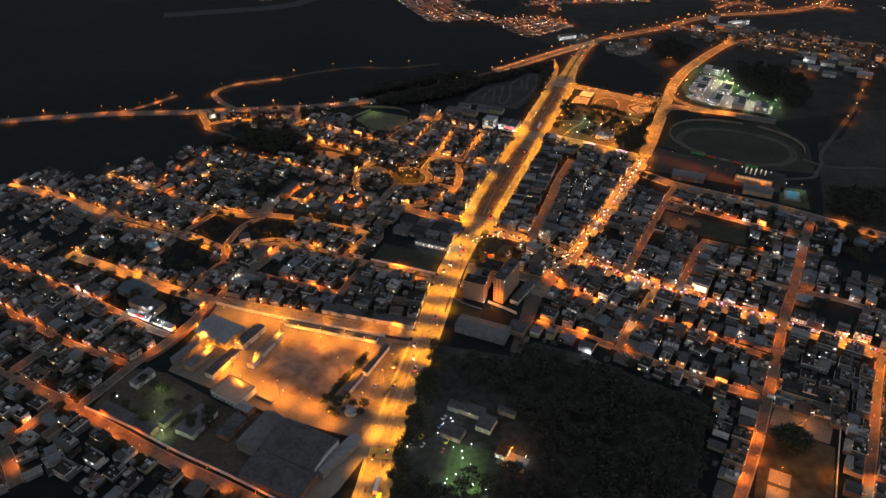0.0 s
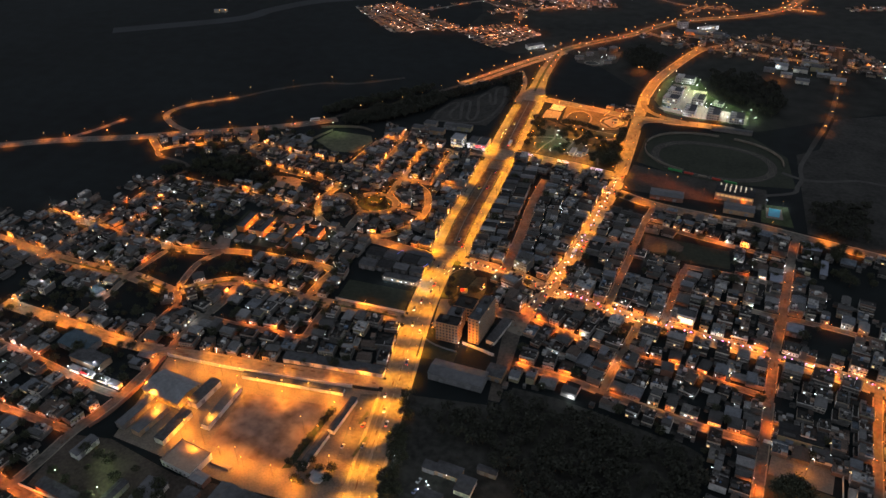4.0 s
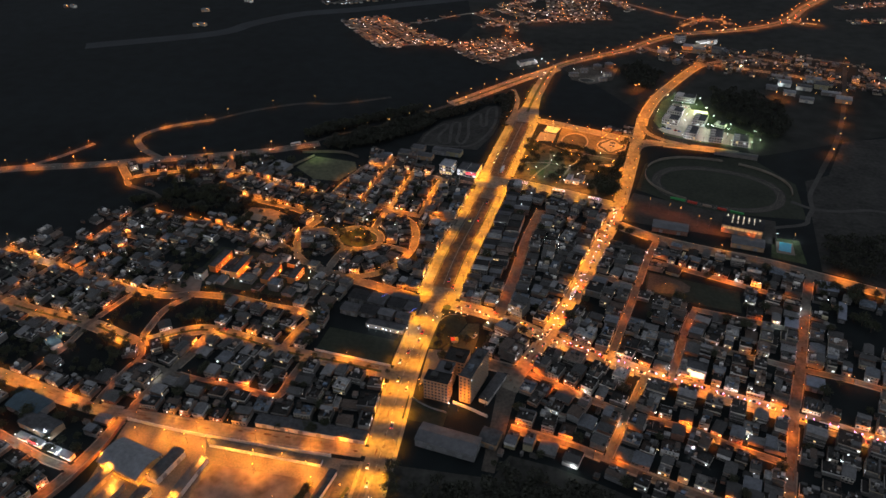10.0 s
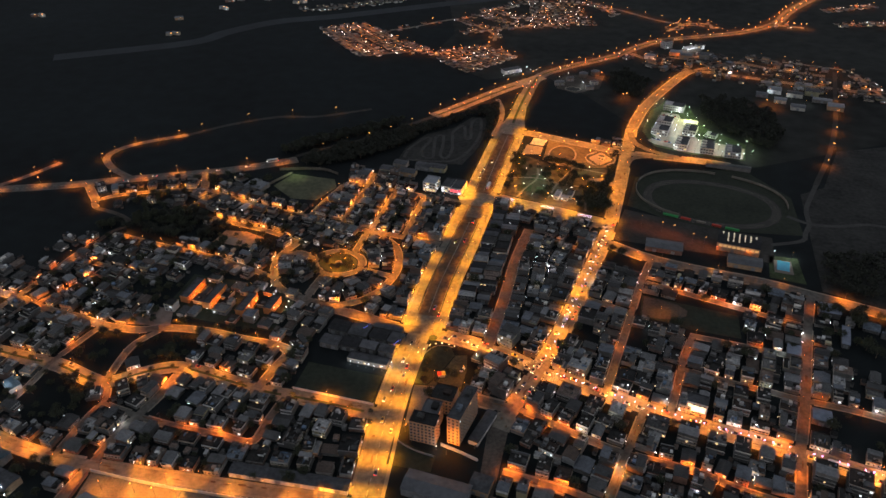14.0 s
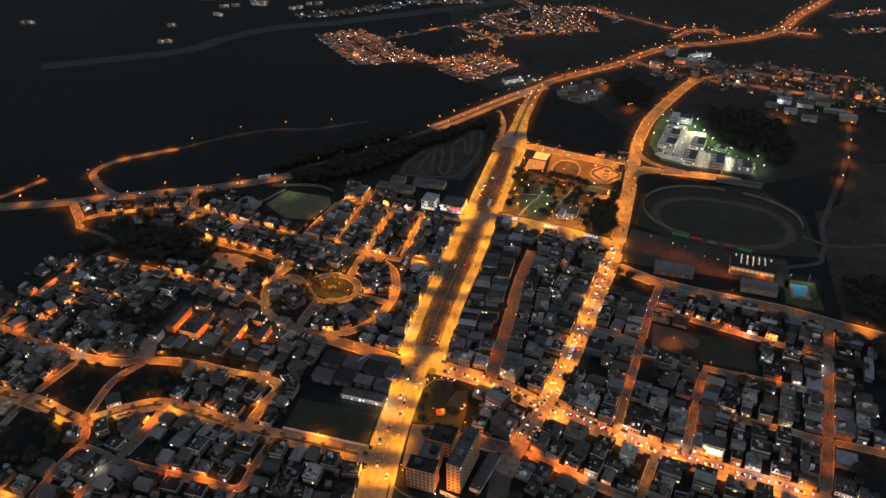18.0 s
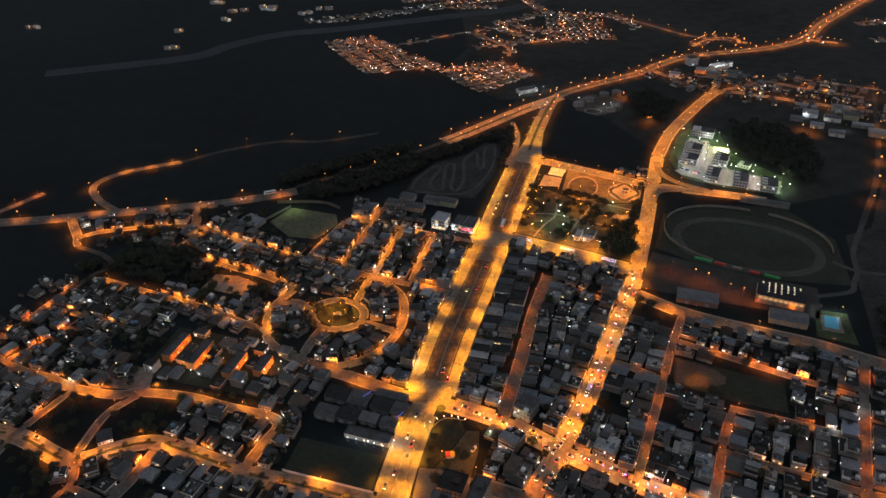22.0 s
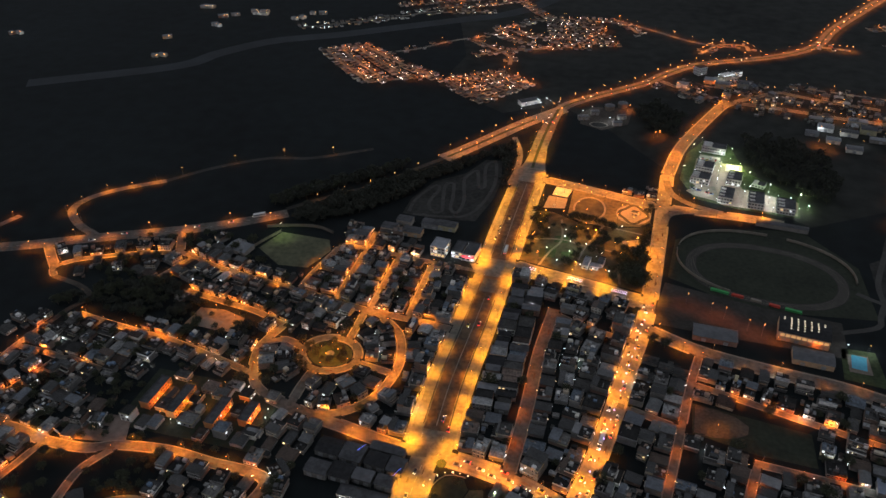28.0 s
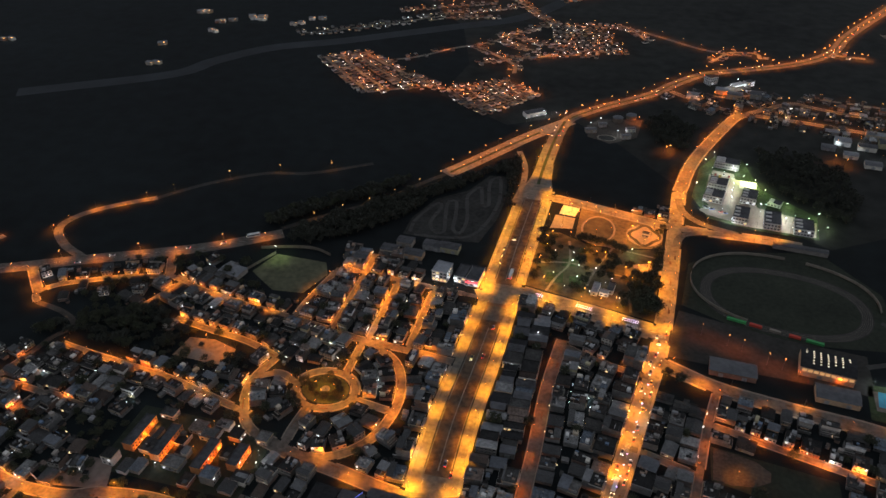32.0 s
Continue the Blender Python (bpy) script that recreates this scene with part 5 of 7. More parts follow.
M["white_wall"] = mat("white_painted_wall", [(0.62, 0.61, 0.58)], 0.85, 0.8, 0.15, 0.2)
M["brick_wall"] = mat("tan_brick_facade", [(0.52, 0.33, 0.20)], 0.9, 1.5, 0.2, 0.25, 0.2)
M["orange_wall"] = mat("orange_painted_facade", [(0.55, 0.24, 0.09)], 0.9, 1.0, 0.2, 0.25)
M["grey_roof"] = mat("grey_sheet_roof", [(0.17, 0.175, 0.185)], 0.6, 0.4, 0.08, 0.3, 0.4, 0.2, 0.4, 0.8)
M["dark_roof"] = mat("dark_sheet_roof", [(0.055, 0.055, 0.058)], 0.7, 0.4, 0.1, 0.4, 0.4, 0.1, 0.3, 0.8)
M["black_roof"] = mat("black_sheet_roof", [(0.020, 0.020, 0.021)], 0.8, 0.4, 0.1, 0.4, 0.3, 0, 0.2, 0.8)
M["blue_grey_roof"] = mat("blue_grey_sheet_roof", [(0.16, 0.18, 0.225)], 0.6, 0.3, 0.06, 0.3, 0.4, 0.15, 0.4, 0.8)
M["teal_roof"] = mat("teal_sheet_roof", [(0.034, 0.062, 0.082)], 0.6, 0.3, 0.06, 0.3, 0.4, 0.15, 0.4, 0.8)
M["mid_roof"] = mat("weathered_sheet_roof", [(0.085, 0.086, 0.092)], 0.65, 0.3, 0.06, 0.35, 0.4, 0.15, 0.4, 0.8)
M["pale_roof"] = mat("pale_sheet_roof", [(0.26, 0.27, 0.29)], 0.6, 0.4, 0.08, 0.25, 0.4, 0.2, 0.4, 0.8)
M["woods"] = mat("dark_woodland_floor", [(0.030, 0.030, 0.026)], 0.95, 0.2, 0.02, 0.7, 0.6)
M["park_soil"] = mat("park_grass_and_soil", [(0.060, 0.050, 0.030)], 0.95, 0.15, 0.04, 0.6, 0.4)
M["dry_grass"] = mat("dry_pale_grass", [(0.085, 0.085, 0.050)], 0.95, 0.2, 0.04, 0.4, 0.4)
M["pitch_earth"] = mat("dark_trodden_pitch_earth", [(0.165, 0.125, 0.105)], 0.95, 0.12, 0.03, 0.55, 0.3)
M["court"] = mat("painted_court_concrete", [(0.24, 0.19, 0.15)], 0.85, 0.5, 0.08, 0.25)
M["track"] = mat("running_track_cinder", [(0.034, 0.032, 0.028)], 0.95, 0.5, 0.06, 0.3)
M["turf"] = mat("dark_stadium_turf", [(0.021, 0.025, 0.016)], 0.95, 0.3, 0.03, 0.4)
M["red_paint"] = mat("red_painted_concrete", [(0.45, 0.06, 0.04)], 0.8, 1.0, 0.2, 0.2)
M["green_paint"] = mat("green_painted_concrete", [(0.06, 0.32, 0.10)], 0.8, 1.0, 0.2, 0.2)
M["water"] = mat("pool_water", [(0.05, 0.30, 0.42)], 0.06, 0.5, 0.1, 0.15, 0.1, 0, 0.5)
M["skylight"] = glow("lit_roof_light", (1.0, 0.85, 0.58), 1.1)
M["hall_window"] = glow("warm_hall_window", (1.0, 0.50, 0.20), 0.55)
M["neon_red"] = glow("red_shop_sign", (1.0, 0.06, 0.08), 2.5)
M["pale_earth"] = mat("pale_dry_earth", [(0.050, 0.048, 0.044)], 0.95, 0.5, 0.05, 0.3)
M["course_soil"] = mat("dull_course_soil", [(0.024, 0.0235, 0.021)], 0.95, 0.25, 0.04, 0.6, 0.5)
M["worn_grass"] = mat("worn_golden_grass", [(0.115, 0.088, 0.046)], 0.95, 0.3, 0.05, 0.5, 0.4)
# lit copy of the court concrete, the floodlight's brightness put into the colour
M["court_lit"] = mat("lit_court_concrete", [(0.48, 0.42, 0.37)], 0.85, 0.5, 0.08, 0.2)
M["tile_plaza"] = mat("plaza_paving", [(0.15, 0.125, 0.10)], 0.9, 0.8, 0.1, 0.3)

# school: lit yard, earth pitch, class blocks and covered court
slab("school_yard", [(-166, -133), (-22, -126), (-1, -124), (6, -196), (-2, -222), (-60, -222), (-156, -208)], 0.03, "tile_plaza", "sodium-lit paved school yard behind a wall", "yard")
slab("sports_pitch", [(-94, -150), (-36, -146), (-41, -203), (-95, -197)], 0.05, "pitch_earth", "trodden earth pitch lit orange by lamps", "pitch")
slab("lawn", [(-33, -150), (-29, -150), (-36, -200), (-41, -202)], 0.07, "lawn", "narrow strip of trampled grass beside the pitch", "lawn")
wall_run("boundary_wall", [(-166, -132), (-120, -132), (-64, -129), (-26, -126)], 2.6, "white boundary wall with posts round the school", "white_wall", 0.3, 3.0, True)
wall_run("boundary_wall", [(-167, -134), (-166, -160), (-170, -190), (-176, -206)], 2.6, "plastered boundary wall along a dim street", "wall", 0.3, 4.0)
wall_run("boundary_wall", [(-186, -256), (-150, -260), (-106, -268), (-62, -274), (-14, -282)], 2.4, "long pale boundary wall beside a street", "white_wall", 0.3, 4.0)
for x, y, ln in ((-21, -153, 31), (-26.5, -184, 27)):
    shed(x, y, ln, 4.2, 83, 4.0, "long dark roofed grandstand beside the pitch", "grandstand", "dark_roof", 0.3, "white_wall", 0, "grandstand")
vault(-142, -163, 32, 21, -11, 5.5, "covered school court under a broad rounded grey roof", "covered_court", "grey_roof", 2.6)
shed(-119, -160, 24, 8, 80, 5, "long school block with a dark sheet roof", "school_block", "dark_roof", 0.8, "white_wall")
shed(-153, -187, 29, 6, 79, 4.5, "low school block with a dull roof", "school_block", "mid_roof", 0.8)
shed(-140, -191, 25, 7, 78, 4.5, "low school block with a dull roof", "school_block", "mid_roof", 0.8)
shed(-122, -192, 27, 7, 82, 4.5, "low school block with a dark roof", "school_block", "dark_roof", 0.8)
shed(-101, -168, 38, 5.5, 86, 4.5, "narrow school block with pale lit walls", "school_block", "mid_roof", 0.6, "white_wall")
flat_block(-99, -213, 24, 18, -12, 1, "school hall with a broad flat concrete roof", "school_hall", "white_wall", "court", hs=4.6)
for x, y, w, d, t, roof in ((-150, -256, 46, 7, -9, "dark_roof"), (-107, -244, 24, 14, 84, "mid_roof"), (-83, -241, 18, 9, 83, "dark_roof"), (-83, -224, 10, 7, -12, "grey_roof"), (-126, -246, 16, 6, 80, "dark_roof"), (-166, -222, 16, 7, 78, "mid_roof")):
    shed(x, y, w, d, t, 4.2, "long low building with a dull roof on a dark plot", "long_building", roof, 0.9)
scatter([(-178, -216), (-176, -248), (-126, -258), (-96, -252), (-92, -216)], 14, "dark tree among low buildings", (0, 1, 2), 5)
# halls, a low row of lit shops and a bright forecourt west of the school
shed(-235, -139.5, 27, 16, -10, 5, "long hall under a dull teal sheet roof", "hall", "teal_roof", 1.6)
shed(-216, -152, 28, 12, -10, 5, "market hall under a dark roof beside lit shops", "hall", "dark_roof", 1.4)
shed(-265, -81, 12, 8, -28, 3.6, "small workshop under a teal blue sheet roof", "workshop", "teal_roof", 0.8)
for k, (x, y, w) in enumerate(((-220, -163, 9), (-209, -164.5, 11), (-195.5, -166.5, 11), (-183.5, -168.5, 9))):
    bm = bmesh.new()
    box(bm, -w / 2, w / 2, -2, 2, 0, 3.2)
    shop = thing("shop", bm, "white_wall", "low white shop with a brightly lit open front", "shop", pose(x, y, 0, 0, 0, -9), "shops by the market hall")
    bm = bmesh.new()
    box(bm, -w / 2 - 0.3, w / 2 + 0.3, -3.2, 2.2, 3.2, 3.4)
    part("roof", bm, "grey_roof", shop)
    for u in range(3):
        bm = bmesh.new()
        box(bm, (u - 1.45) * w / 3, (u - 0.55) * w / 3 + 0.0, -2.06, -1.98, 0.3, 2.5)
        part("lit_shop_front", bm, "shopfront_white" if (u + k) % 3 else "shopfront", shop)
    if k == 1:
        bm = bmesh.new()
        box(bm, -3.2, 2.2, -3.0, -2.7, 3.4, 4.6)
        part("sign", bm, "neon_red", shop, "glowing plain red sign panel")
for x, y, kind in ((-222, -167, "white"), (-203, -170, "white"), (-187, -172, "white"), (-257, -86, "porch_post"), (-314, -86, "white")):
    street_lamp(kind, x, y, 90)
shed(-61, -241, 29, 15, 82, 7.5, "tall warehouse bay under a grey roof", "warehouse", "mid_roof", 2.0)
shed(-33, -243, 40, 27, -8, 7.5, "large warehouse under a dark grey roof", "warehouse", "dark_roof", 2.4)
shed(-34, -267, 42, 20, -6, 7, "large dark warehouse beside the avenue", "warehouse", "dark_roof", 1.8)
shed(-8, -240, 34, 7, 72, 5, "long lean-to with a pale sheet roof", "lean_to", "grey_roof", 0.5)
bm = bmesh.new()
prism(bm, disc_ring(4.2, 8), 0, 3.2)
kiosk = thing("kiosk", bm, "white_wall", "eight-sided kiosk with a pale pointed roof", "kiosk", pose(-17, -203, 0))
bm = bmesh.new()
apex = bm.verts.new((0, 0, 5.2))
rim = [bm.verts.new((x, y, 3.1)) for x, y in disc_ring(5.2, 8)]
for i in range(8):
    bm.faces.new((rim[i], rim[(i + 1) % 8], apex))
bm.faces.new(rim[::-1])
part("roof", bm, "pale_roof", kiosk)
scatter([(-36, -190), (-10, -192), (-8, -212), (-34, -210)], 9, "garden tree beside the kiosk", (0, 1), 4)
scatter([(-40, -200), (-30, -150), (-27, -150), (-36, -200)], 12, "small tree in a row beside the pitch", (0,), 3.5)
slab("parking_lot", [(-18, -130), (-2, -126), (4, -190), (-12, -186)], 0.06, "asphalt", "sodium-lit parking lot beside the avenue", "parking lot")
for x, y, ln in ((-1.5, -173, 17), (-8, -150, 11)):
    slab("traffic_island", rect(x, y, 2.0, ln, -8), 0.25, "lawn", "narrow planted island with a kerb in a car park", "traffic island", 0.25)
slab("kerb_strip", rect(6.5, -165, 1.4, 66, 5), 0.22, "pavement", "long raised kerb strip between avenue and car park", "kerb", 0.2)
shed(-46, -109.5, 74, 8, 3, 4, "long low store with a pale front along a lit street", "long_store", "dark_roof", 0.5, "white_wall", 6)
bm = bmesh.new()
for k in range(9):
    box(bm, -4, 1, k * 5.5 - 0.06, k * 5.5 + 0.06, 0, 0.02)
thing("parking_marking", bm, "pavement", "worn pale parking bay lines on asphalt", "road marking", pose(-8, -182, 0.065, 0, 0, 4), kind="structure")
bm = bmesh.new()
for k in range(12):
    box(bm, -7.5 + k * 1.25, -7.5 + k * 1.25 + 0.6, -4, 4, 0, 0.02)
for k in range(5):
    box(bm, -7.5, 7.2, -4 + k * 1.95, -3.7 + k * 1.95, 0.02, 0.03)
thing("box_junction", bm, "yellow_paint", "yellow hatched box painted across the avenue", "road marking", pose(15, -228, 0.17, 0, 0, 14), kind="structure")
for x, y in ((-152, -142), (-132, -139), (-118, -139), (-104, -138), (-88, -143), (-70, -140), (-52, -137), (-36, -139), (-98, -152), (-101, -180), (-98, -204), (-122, -172), (-139, -186), (-141, -179), (-115, -190), (-112, -198), (-82, -203), (-64, -207), (-44, -208), (-28, -214), (-14, -192), (-30, -172), (-28, -150), (-10, -150), (-9, -168), (-66, -150), (-150, -172), (-160, -165)):
    yard_lamp("yard", x, y, hr.uniform(0, 360))

for x, y in ((-98, -150), (-66, -148), (-40, -172), (-68, -206), (-96, -198)):
    yard_lamp("pitch", x, y, math.degrees(math.atan2(-175 - y, -67 - x)))
shed(-66, -134.5, 74, 4.5, 2.5, 3.2, "long dark roofed walkway behind the school wall", "covered_walkway", "dark_roof", 0.3, "wall", 0)
bm = bmesh.new()
for k in range(5):
    box(bm, -7, 7, k * 0.8, k * 0.8 + 0.8, 0, 0.4 + 0.4 * k)
thing("bleacher", bm, "pavement", "short pale concrete bleacher beside the pitch", "bleacher", pose(-77, -208, 0, 0, 0, 172), "bleachers")
for x, y in ((-147, -226), (-137, -247), (-170, -243), (-122, -259)):
    yard_lamp("flood_low", x, y, 0)

# apartment towers, garages and warehouse beside the avenue
flat_block(23.5, -57.5, 17, 10, -3, 6, "six-storey tan brick apartment tower with rows of windows", "apartment_tower", "brick_wall", "roof", 1.3, 0.05, 2.3, ("front", "right", "left"), hs=2.7)
flat_block(25, -45.2, 11, 14, -3, 5, "five-storey rear wing of a brick apartment tower", "apartment_tower", "brick_wall", "mid_roof", 1.3, 0.04, 2.3, ("left", "right"), hs=2.75)
flat_block(45, -44, 8.4, 31, -10, 8, "eight-storey tan brick apartment slab with rows of windows", "apartment_tower", "brick_wall", "dark_roof", 1.3, 0.05, 2.3, ("front", "right"), hs=2.75)
flat_block(29, -28, 15, 14, -5, 4, "four-storey brick apartment block with a dark roof", "apartment_tower", "brick_wall", "roof", 1.3, 0.05, 2.4, ("front", "left"), hs=2.9)
for x, y, z, w, d, h in ((21, -57, 16.35, 4, 4, 2.4), (27, -44, 13.9, 4, 5, 2.2), (44, -50, 22.15, 3.4, 4, 2.4), (47, -36, 22.15, 3.4, 5, 2.4), (31, -28, 11.75, 5, 4, 2.2)):
    bm = bmesh.new()
    box(bm, -w / 2, w / 2, -d / 2, d / 2, 0, h)
    box(bm, -w / 2 - 0.2, w / 2 + 0.2, -d / 2 - 0.2, d / 2 + 0.2, h, h + 0.15)
    thing("stair_hut", bm, "roof", "small plastered stair hut on a tower roof", "roof hut", pose(x, y, z, 0, 0, -6), "tower roof huts")
shed(58, -43, 29, 6.5, 76, 3.5, "long dark garage building with a low roof", "garage_block", "dark_roof", 0.3, "white_wall")
shed(41.5, -98, 39, 15, -5, 6, "long warehouse under a weathered grey roof", "warehouse", "mid_roof", 1.6)
shed(66, -88, 12, 12, -8, 5, "small shed with a dark roof on dark ground", "shed", "dark_roof", 1.0)
wall_run("boundary_wall", [(35, -62), (47, -65), (60, -69)], 2.4, "pale straight wall beside the apartment grounds", "white_wall", 0.5)
wall_run("boundary_wall", [(8, -65), (14, -68), (22, -70.5), (33, -72)], 1.4, "low plain wall round the apartment lawn", "wall")
wall_run("boundary_wall", [(63, -27), (60.5, -42), (56, -60)], 2.2, "pale wall along a dark lane behind garages", "tile_plaza")
slab("lawn", [(3, -12), (2, 10), (4, 20), (8, 27), (14, 29.5), (20, 29), (24, 22), (19, 4), (12, -12)], 0.12, "turf", "dark lawn with a rounded kerb at the avenue junction", "lawn", 0.12)
slab("earth_lot", [(13, -12), (20, 4), (25, 22), (33, 24), (36, 8), (36, -14)], 0.05, "yard", "trodden reddish earth lot beside a lawn", "yard")
wall_run("kerb", [(2, -12), (1, 10), (3, 20), (7.5, 28), (14, 30.5), (21, 30)], 0.2, "pale curved kerb round a lawn", "pavement", 0.5)
slab("lawn", [(4, -62), (12, -65), (34, -71), (34, -84), (6, -84)], 0.05, "turf", "dark unlit lawn below apartment towers", "lawn")
bm = bmesh.new()
box(bm, -2.2, 2.2, -1.4, 1.4, 0, 2.3)
stall = thing("food_stall", bm, "white_wall", "small food stall with a red and yellow canopy", "stall", pose(20, -1, 0.05, 0, 0, 20))
for name, x0, x1, colour in (("canopy", -2.8, 0.2, "red_paint"), ("canopy", 0.2, 2.8, "yellow_paint")):
    bm = bmesh.new()
    gable(bm, x0, x1, -2.2, 2.2, 2.35, 0.7)
    part(name, bm, colour, stall)
M["bollard_glow"] = glow("white_bollard_lamp", (1.0, 0.93, 0.85), 8)
for x, y in ((-2, 18), (0.5, 22.5), (4, 27), (8, 30), (12.5, 31.5), (17, 31.5), (22, 31)):
    bm = bmesh.new()
    prism(bm, disc_ring(0.12, 6), 0, 0.8)
    bollard = thing("light_bollard", bm, "steel", "short steel bollard with a white light on the kerb", "bollard", pose(x, y, 0.2), "light bollards")
    bm = bmesh.new()
    prism(bm, disc_ring(0.2, 8), 0.8, 1.1)
    part("lamp", bm, "bollard_glow", bollard)
# the lamp at (40, -68) is added to brighten the tower fronts
for x, y in ((15, -3), (40, -68), (8, -52)):
    yard_lamp("yard_small", x, y, 0)
slab("parking_lot", [(8, -52), (4, -14), (30, -10), (38, -14), (30, -34), (14, -40)], 0.045, "tile_plaza", "paved forecourt of apartment towers", "parking lot")
for x, y in ((33, -66), (56, -56)):
    yard_lamp("porch_post", x, y, 0)
# two more added lamps that throw orange light on the tower faces
yard_lamp("yard_small", 10, -56, 0)
yard_lamp("yard_small", 40, -64, 0)
for x, y in ((34, 6), (38, -10)):
    yard_lamp("yard_small", x, y, 0)
slab("earth_lot", [(60, -28), (66, -112), (74, -112), (74, -28)], 0.035, "yard", "unlit strip of asphalt beside garages", "yard")

slab("earth_yard", [(-184, -214), (-182, -254), (-106, -266), (-14, -280), (-4, -232), (-60, -222.5), (-100, -224), (-156, -210)], 0.015, "yard", "dim bare yard among low school buildings", "yard")
# dark estate with garden lights
slab("lawn", [(54, -206), (78, -204), (82, -240), (58, -244)], 0.04, "lawn", "garden lawn with greenish lights", "lawn")
for x, y in ((62, -214), (70, -222), (64, -232), (76, -236), (60, -240)):
    yard_lamp("flood_low", x, y, 0)
M["pool_blue"] = mat("small_pool_water", [(0.05, 0.22, 0.34)], 0.06, 0.5, 0.1, 0.15)
slab("terrace", rect(93, -208, 18, 12, -8), 0.05, "tile_plaza", "lit terrace of a villa among dark trees", "terrace")
flat_block(86, -205, 7, 8, -8, 1, "small villa with a lit terrace", "villa", "white_wall", "roof", 1.6, 0.8, 2.6, ("front", "right"))
yard_lamp("yard_small", 91, -203, 0)
yard_lamp("porch_post", 100, -205, 0)
slab("swimming_pool", rect(98, -209, 6, 4, -8), 0.09, "pool_blue", "small swimming pool beside a villa", "pool")
for x, y, w, d in ((58, -178, 16, 8), (70, -186, 10, 12), (52, -200, 14, 9), (80, -172, 12, 4), (46, -178, 8, 6)):
    shed(x, y, w, d, -8, 4, "unlit building with a dark roof among trees", "dark_building", "dark_roof", 0.8)
for x, y in ((23, -177), (55, -180), (57, -182), (59, -180), (47, -190), (49, -192), (52, -200), (43, -204), (65, -191), (73, -189), (66, -206), (29, -221), (76, -232), (64, -218), (80, -240), (84, -236), (72, -246), (60, -236), (92, -246), (56, -212), (44, -196), (68, -228)):
    yard_lamp("porch_post", x, y, 0)

# workshop yards west of the junction
for x, y, w, d, t, roof in ((-66, 30, 15, 12, -5, "black_roof"), (-50, 29, 14, 13, -5, "dark_roof"), (-34, 27, 13, 10, -5, "black_roof"), (-21, 26, 10, 11, -5, "dark_roof"), (-30, 37, 22, 6, -4, "dark_roof"), (-67, 13, 14, 10, -4, "dark_roof"), (-52, 14, 13, 11, -4, "black_roof"), (-38, 14, 12, 8, -4, "mid_roof"), (-24, 13, 11, 8, -4, "dark_roof")):
    shed(x, y, w, d, t, 4.6, "workshop hall with a low dark sheet roof", "workshop", roof, 0.8, "bare")
shop = flat_block(-34, 1, 30, 8, -3, 1, "low shop building with white lamps along its front", "shop", "tile_plaza", "dark_roof", 1.0, 0.6, 3.0, ("front",))
for k in range(5):
    yard_lamp("porch_post", -46 + k * 6.0, -4.8 - 0.3 * k, 90)
yard_lamp("white", -15, -3, 180)
slab("grass_plot", [(-76, -36), (-76, -9), (-20, -11), (-19, -37)], 0.03, "turf", "dark fenced grass plot beside the avenue", "lawn")
wall_run("boundary_wall", [(-76, -37), (-45, -38), (-17, -39)], 2.0, "low pale wall beside a lit street", "white_wall")

# orange-lit apartment rows
for k, (x, y, ln) in enumerate(((-199, 46, 26), (-178, 43, 26), (-148, 39, 24), (-128, 43, 17))):
    ob = flat_block(x, y, ln, 7, 88, 2, "long apartment block with an orange lit facade", "apartment_block", "orange_wall", "dark_roof", 1.2, 0.1, 2.6, ("front",), hs=2.7)
    for j in range(3):
        yard_lamp("porch_warm", x + 5.4, y - ln * 0.34 + j * ln * 0.33, 180)
for x, y, w, d in ((-165, 60, 10, 9), (-156, 56, 9, 8), (-138, 60, 8, 8), (-120, 30, 8, 10), (-165, 30, 12, 9), (-138, 26, 9, 9), (-205, 24, 8, 8), (-190, 66, 10, 7), (-120, 62, 8, 8)):
    flat_block(x, y, w, d, hr.choice([-4, 86]), hr.choice([1, 2]), "plastered house with a flat roof among apartment rows", "courtyard_house", win=1.6, lit=0.2, category="house")
for x, y, w, d in [(b[0], b[1], 8, b[2] + 1) for b in ((-199, 46, 26), (-178, 43, 26), (-148, 39, 24), (-128, 43, 17))] + [(-165, 60, 11, 10), (-156, 56, 10, 9), (-138, 60, 9, 9), (-120, 30, 9, 11), (-165, 30, 13, 10), (-138, 26, 10, 10), (-205, 24, 9, 9), (-190, 66, 11, 8), (-120, 62, 9, 9)]:
    reserve(x, y, w, d, 0, False)
filled = 0
for _ in range(700):
    P = hr.choice(PROTOS)
    x, y, a = hr.uniform(-208, -118), hr.uniform(20, 67), radians(hr.choice([-4, 86, 176, 266]))
    if filled < 34 and P[2] == 1 and reserve(x, y, P[0], P[1], a, False, 0.4):
        stamp([p for p in P[4] if p[0] == P[3] or "roof" in p[0] or p[0] == "stair_hut"], pose(x, y, 0, 0, 0, math.degrees(a)), (HOUSE_LABEL[P[3]][1], "house", "low houses among apartment rows"))
        filled += 1
slab("courtyard", [(-212, 16), (-212, 70), (-115, 70), (-115, 16)], 0.025, "turf", "dark ground between apartment rows", "yard")
for x, y in ((-168, 50), (-160, 44), (-186, 30), (-158, 66), (-136, 52), (-190, 52), (-172, 34), (-144, 48), (-182, 62)):
    yard_lamp("porch_warm", x, y, 0)
for x, y in ((-118, 50), (-116, 42), (-140, 66), (-205, 22), (-170, 64), (-152, 30), (-176, 26)):
    yard_lamp("porch_post", x, y, 0)

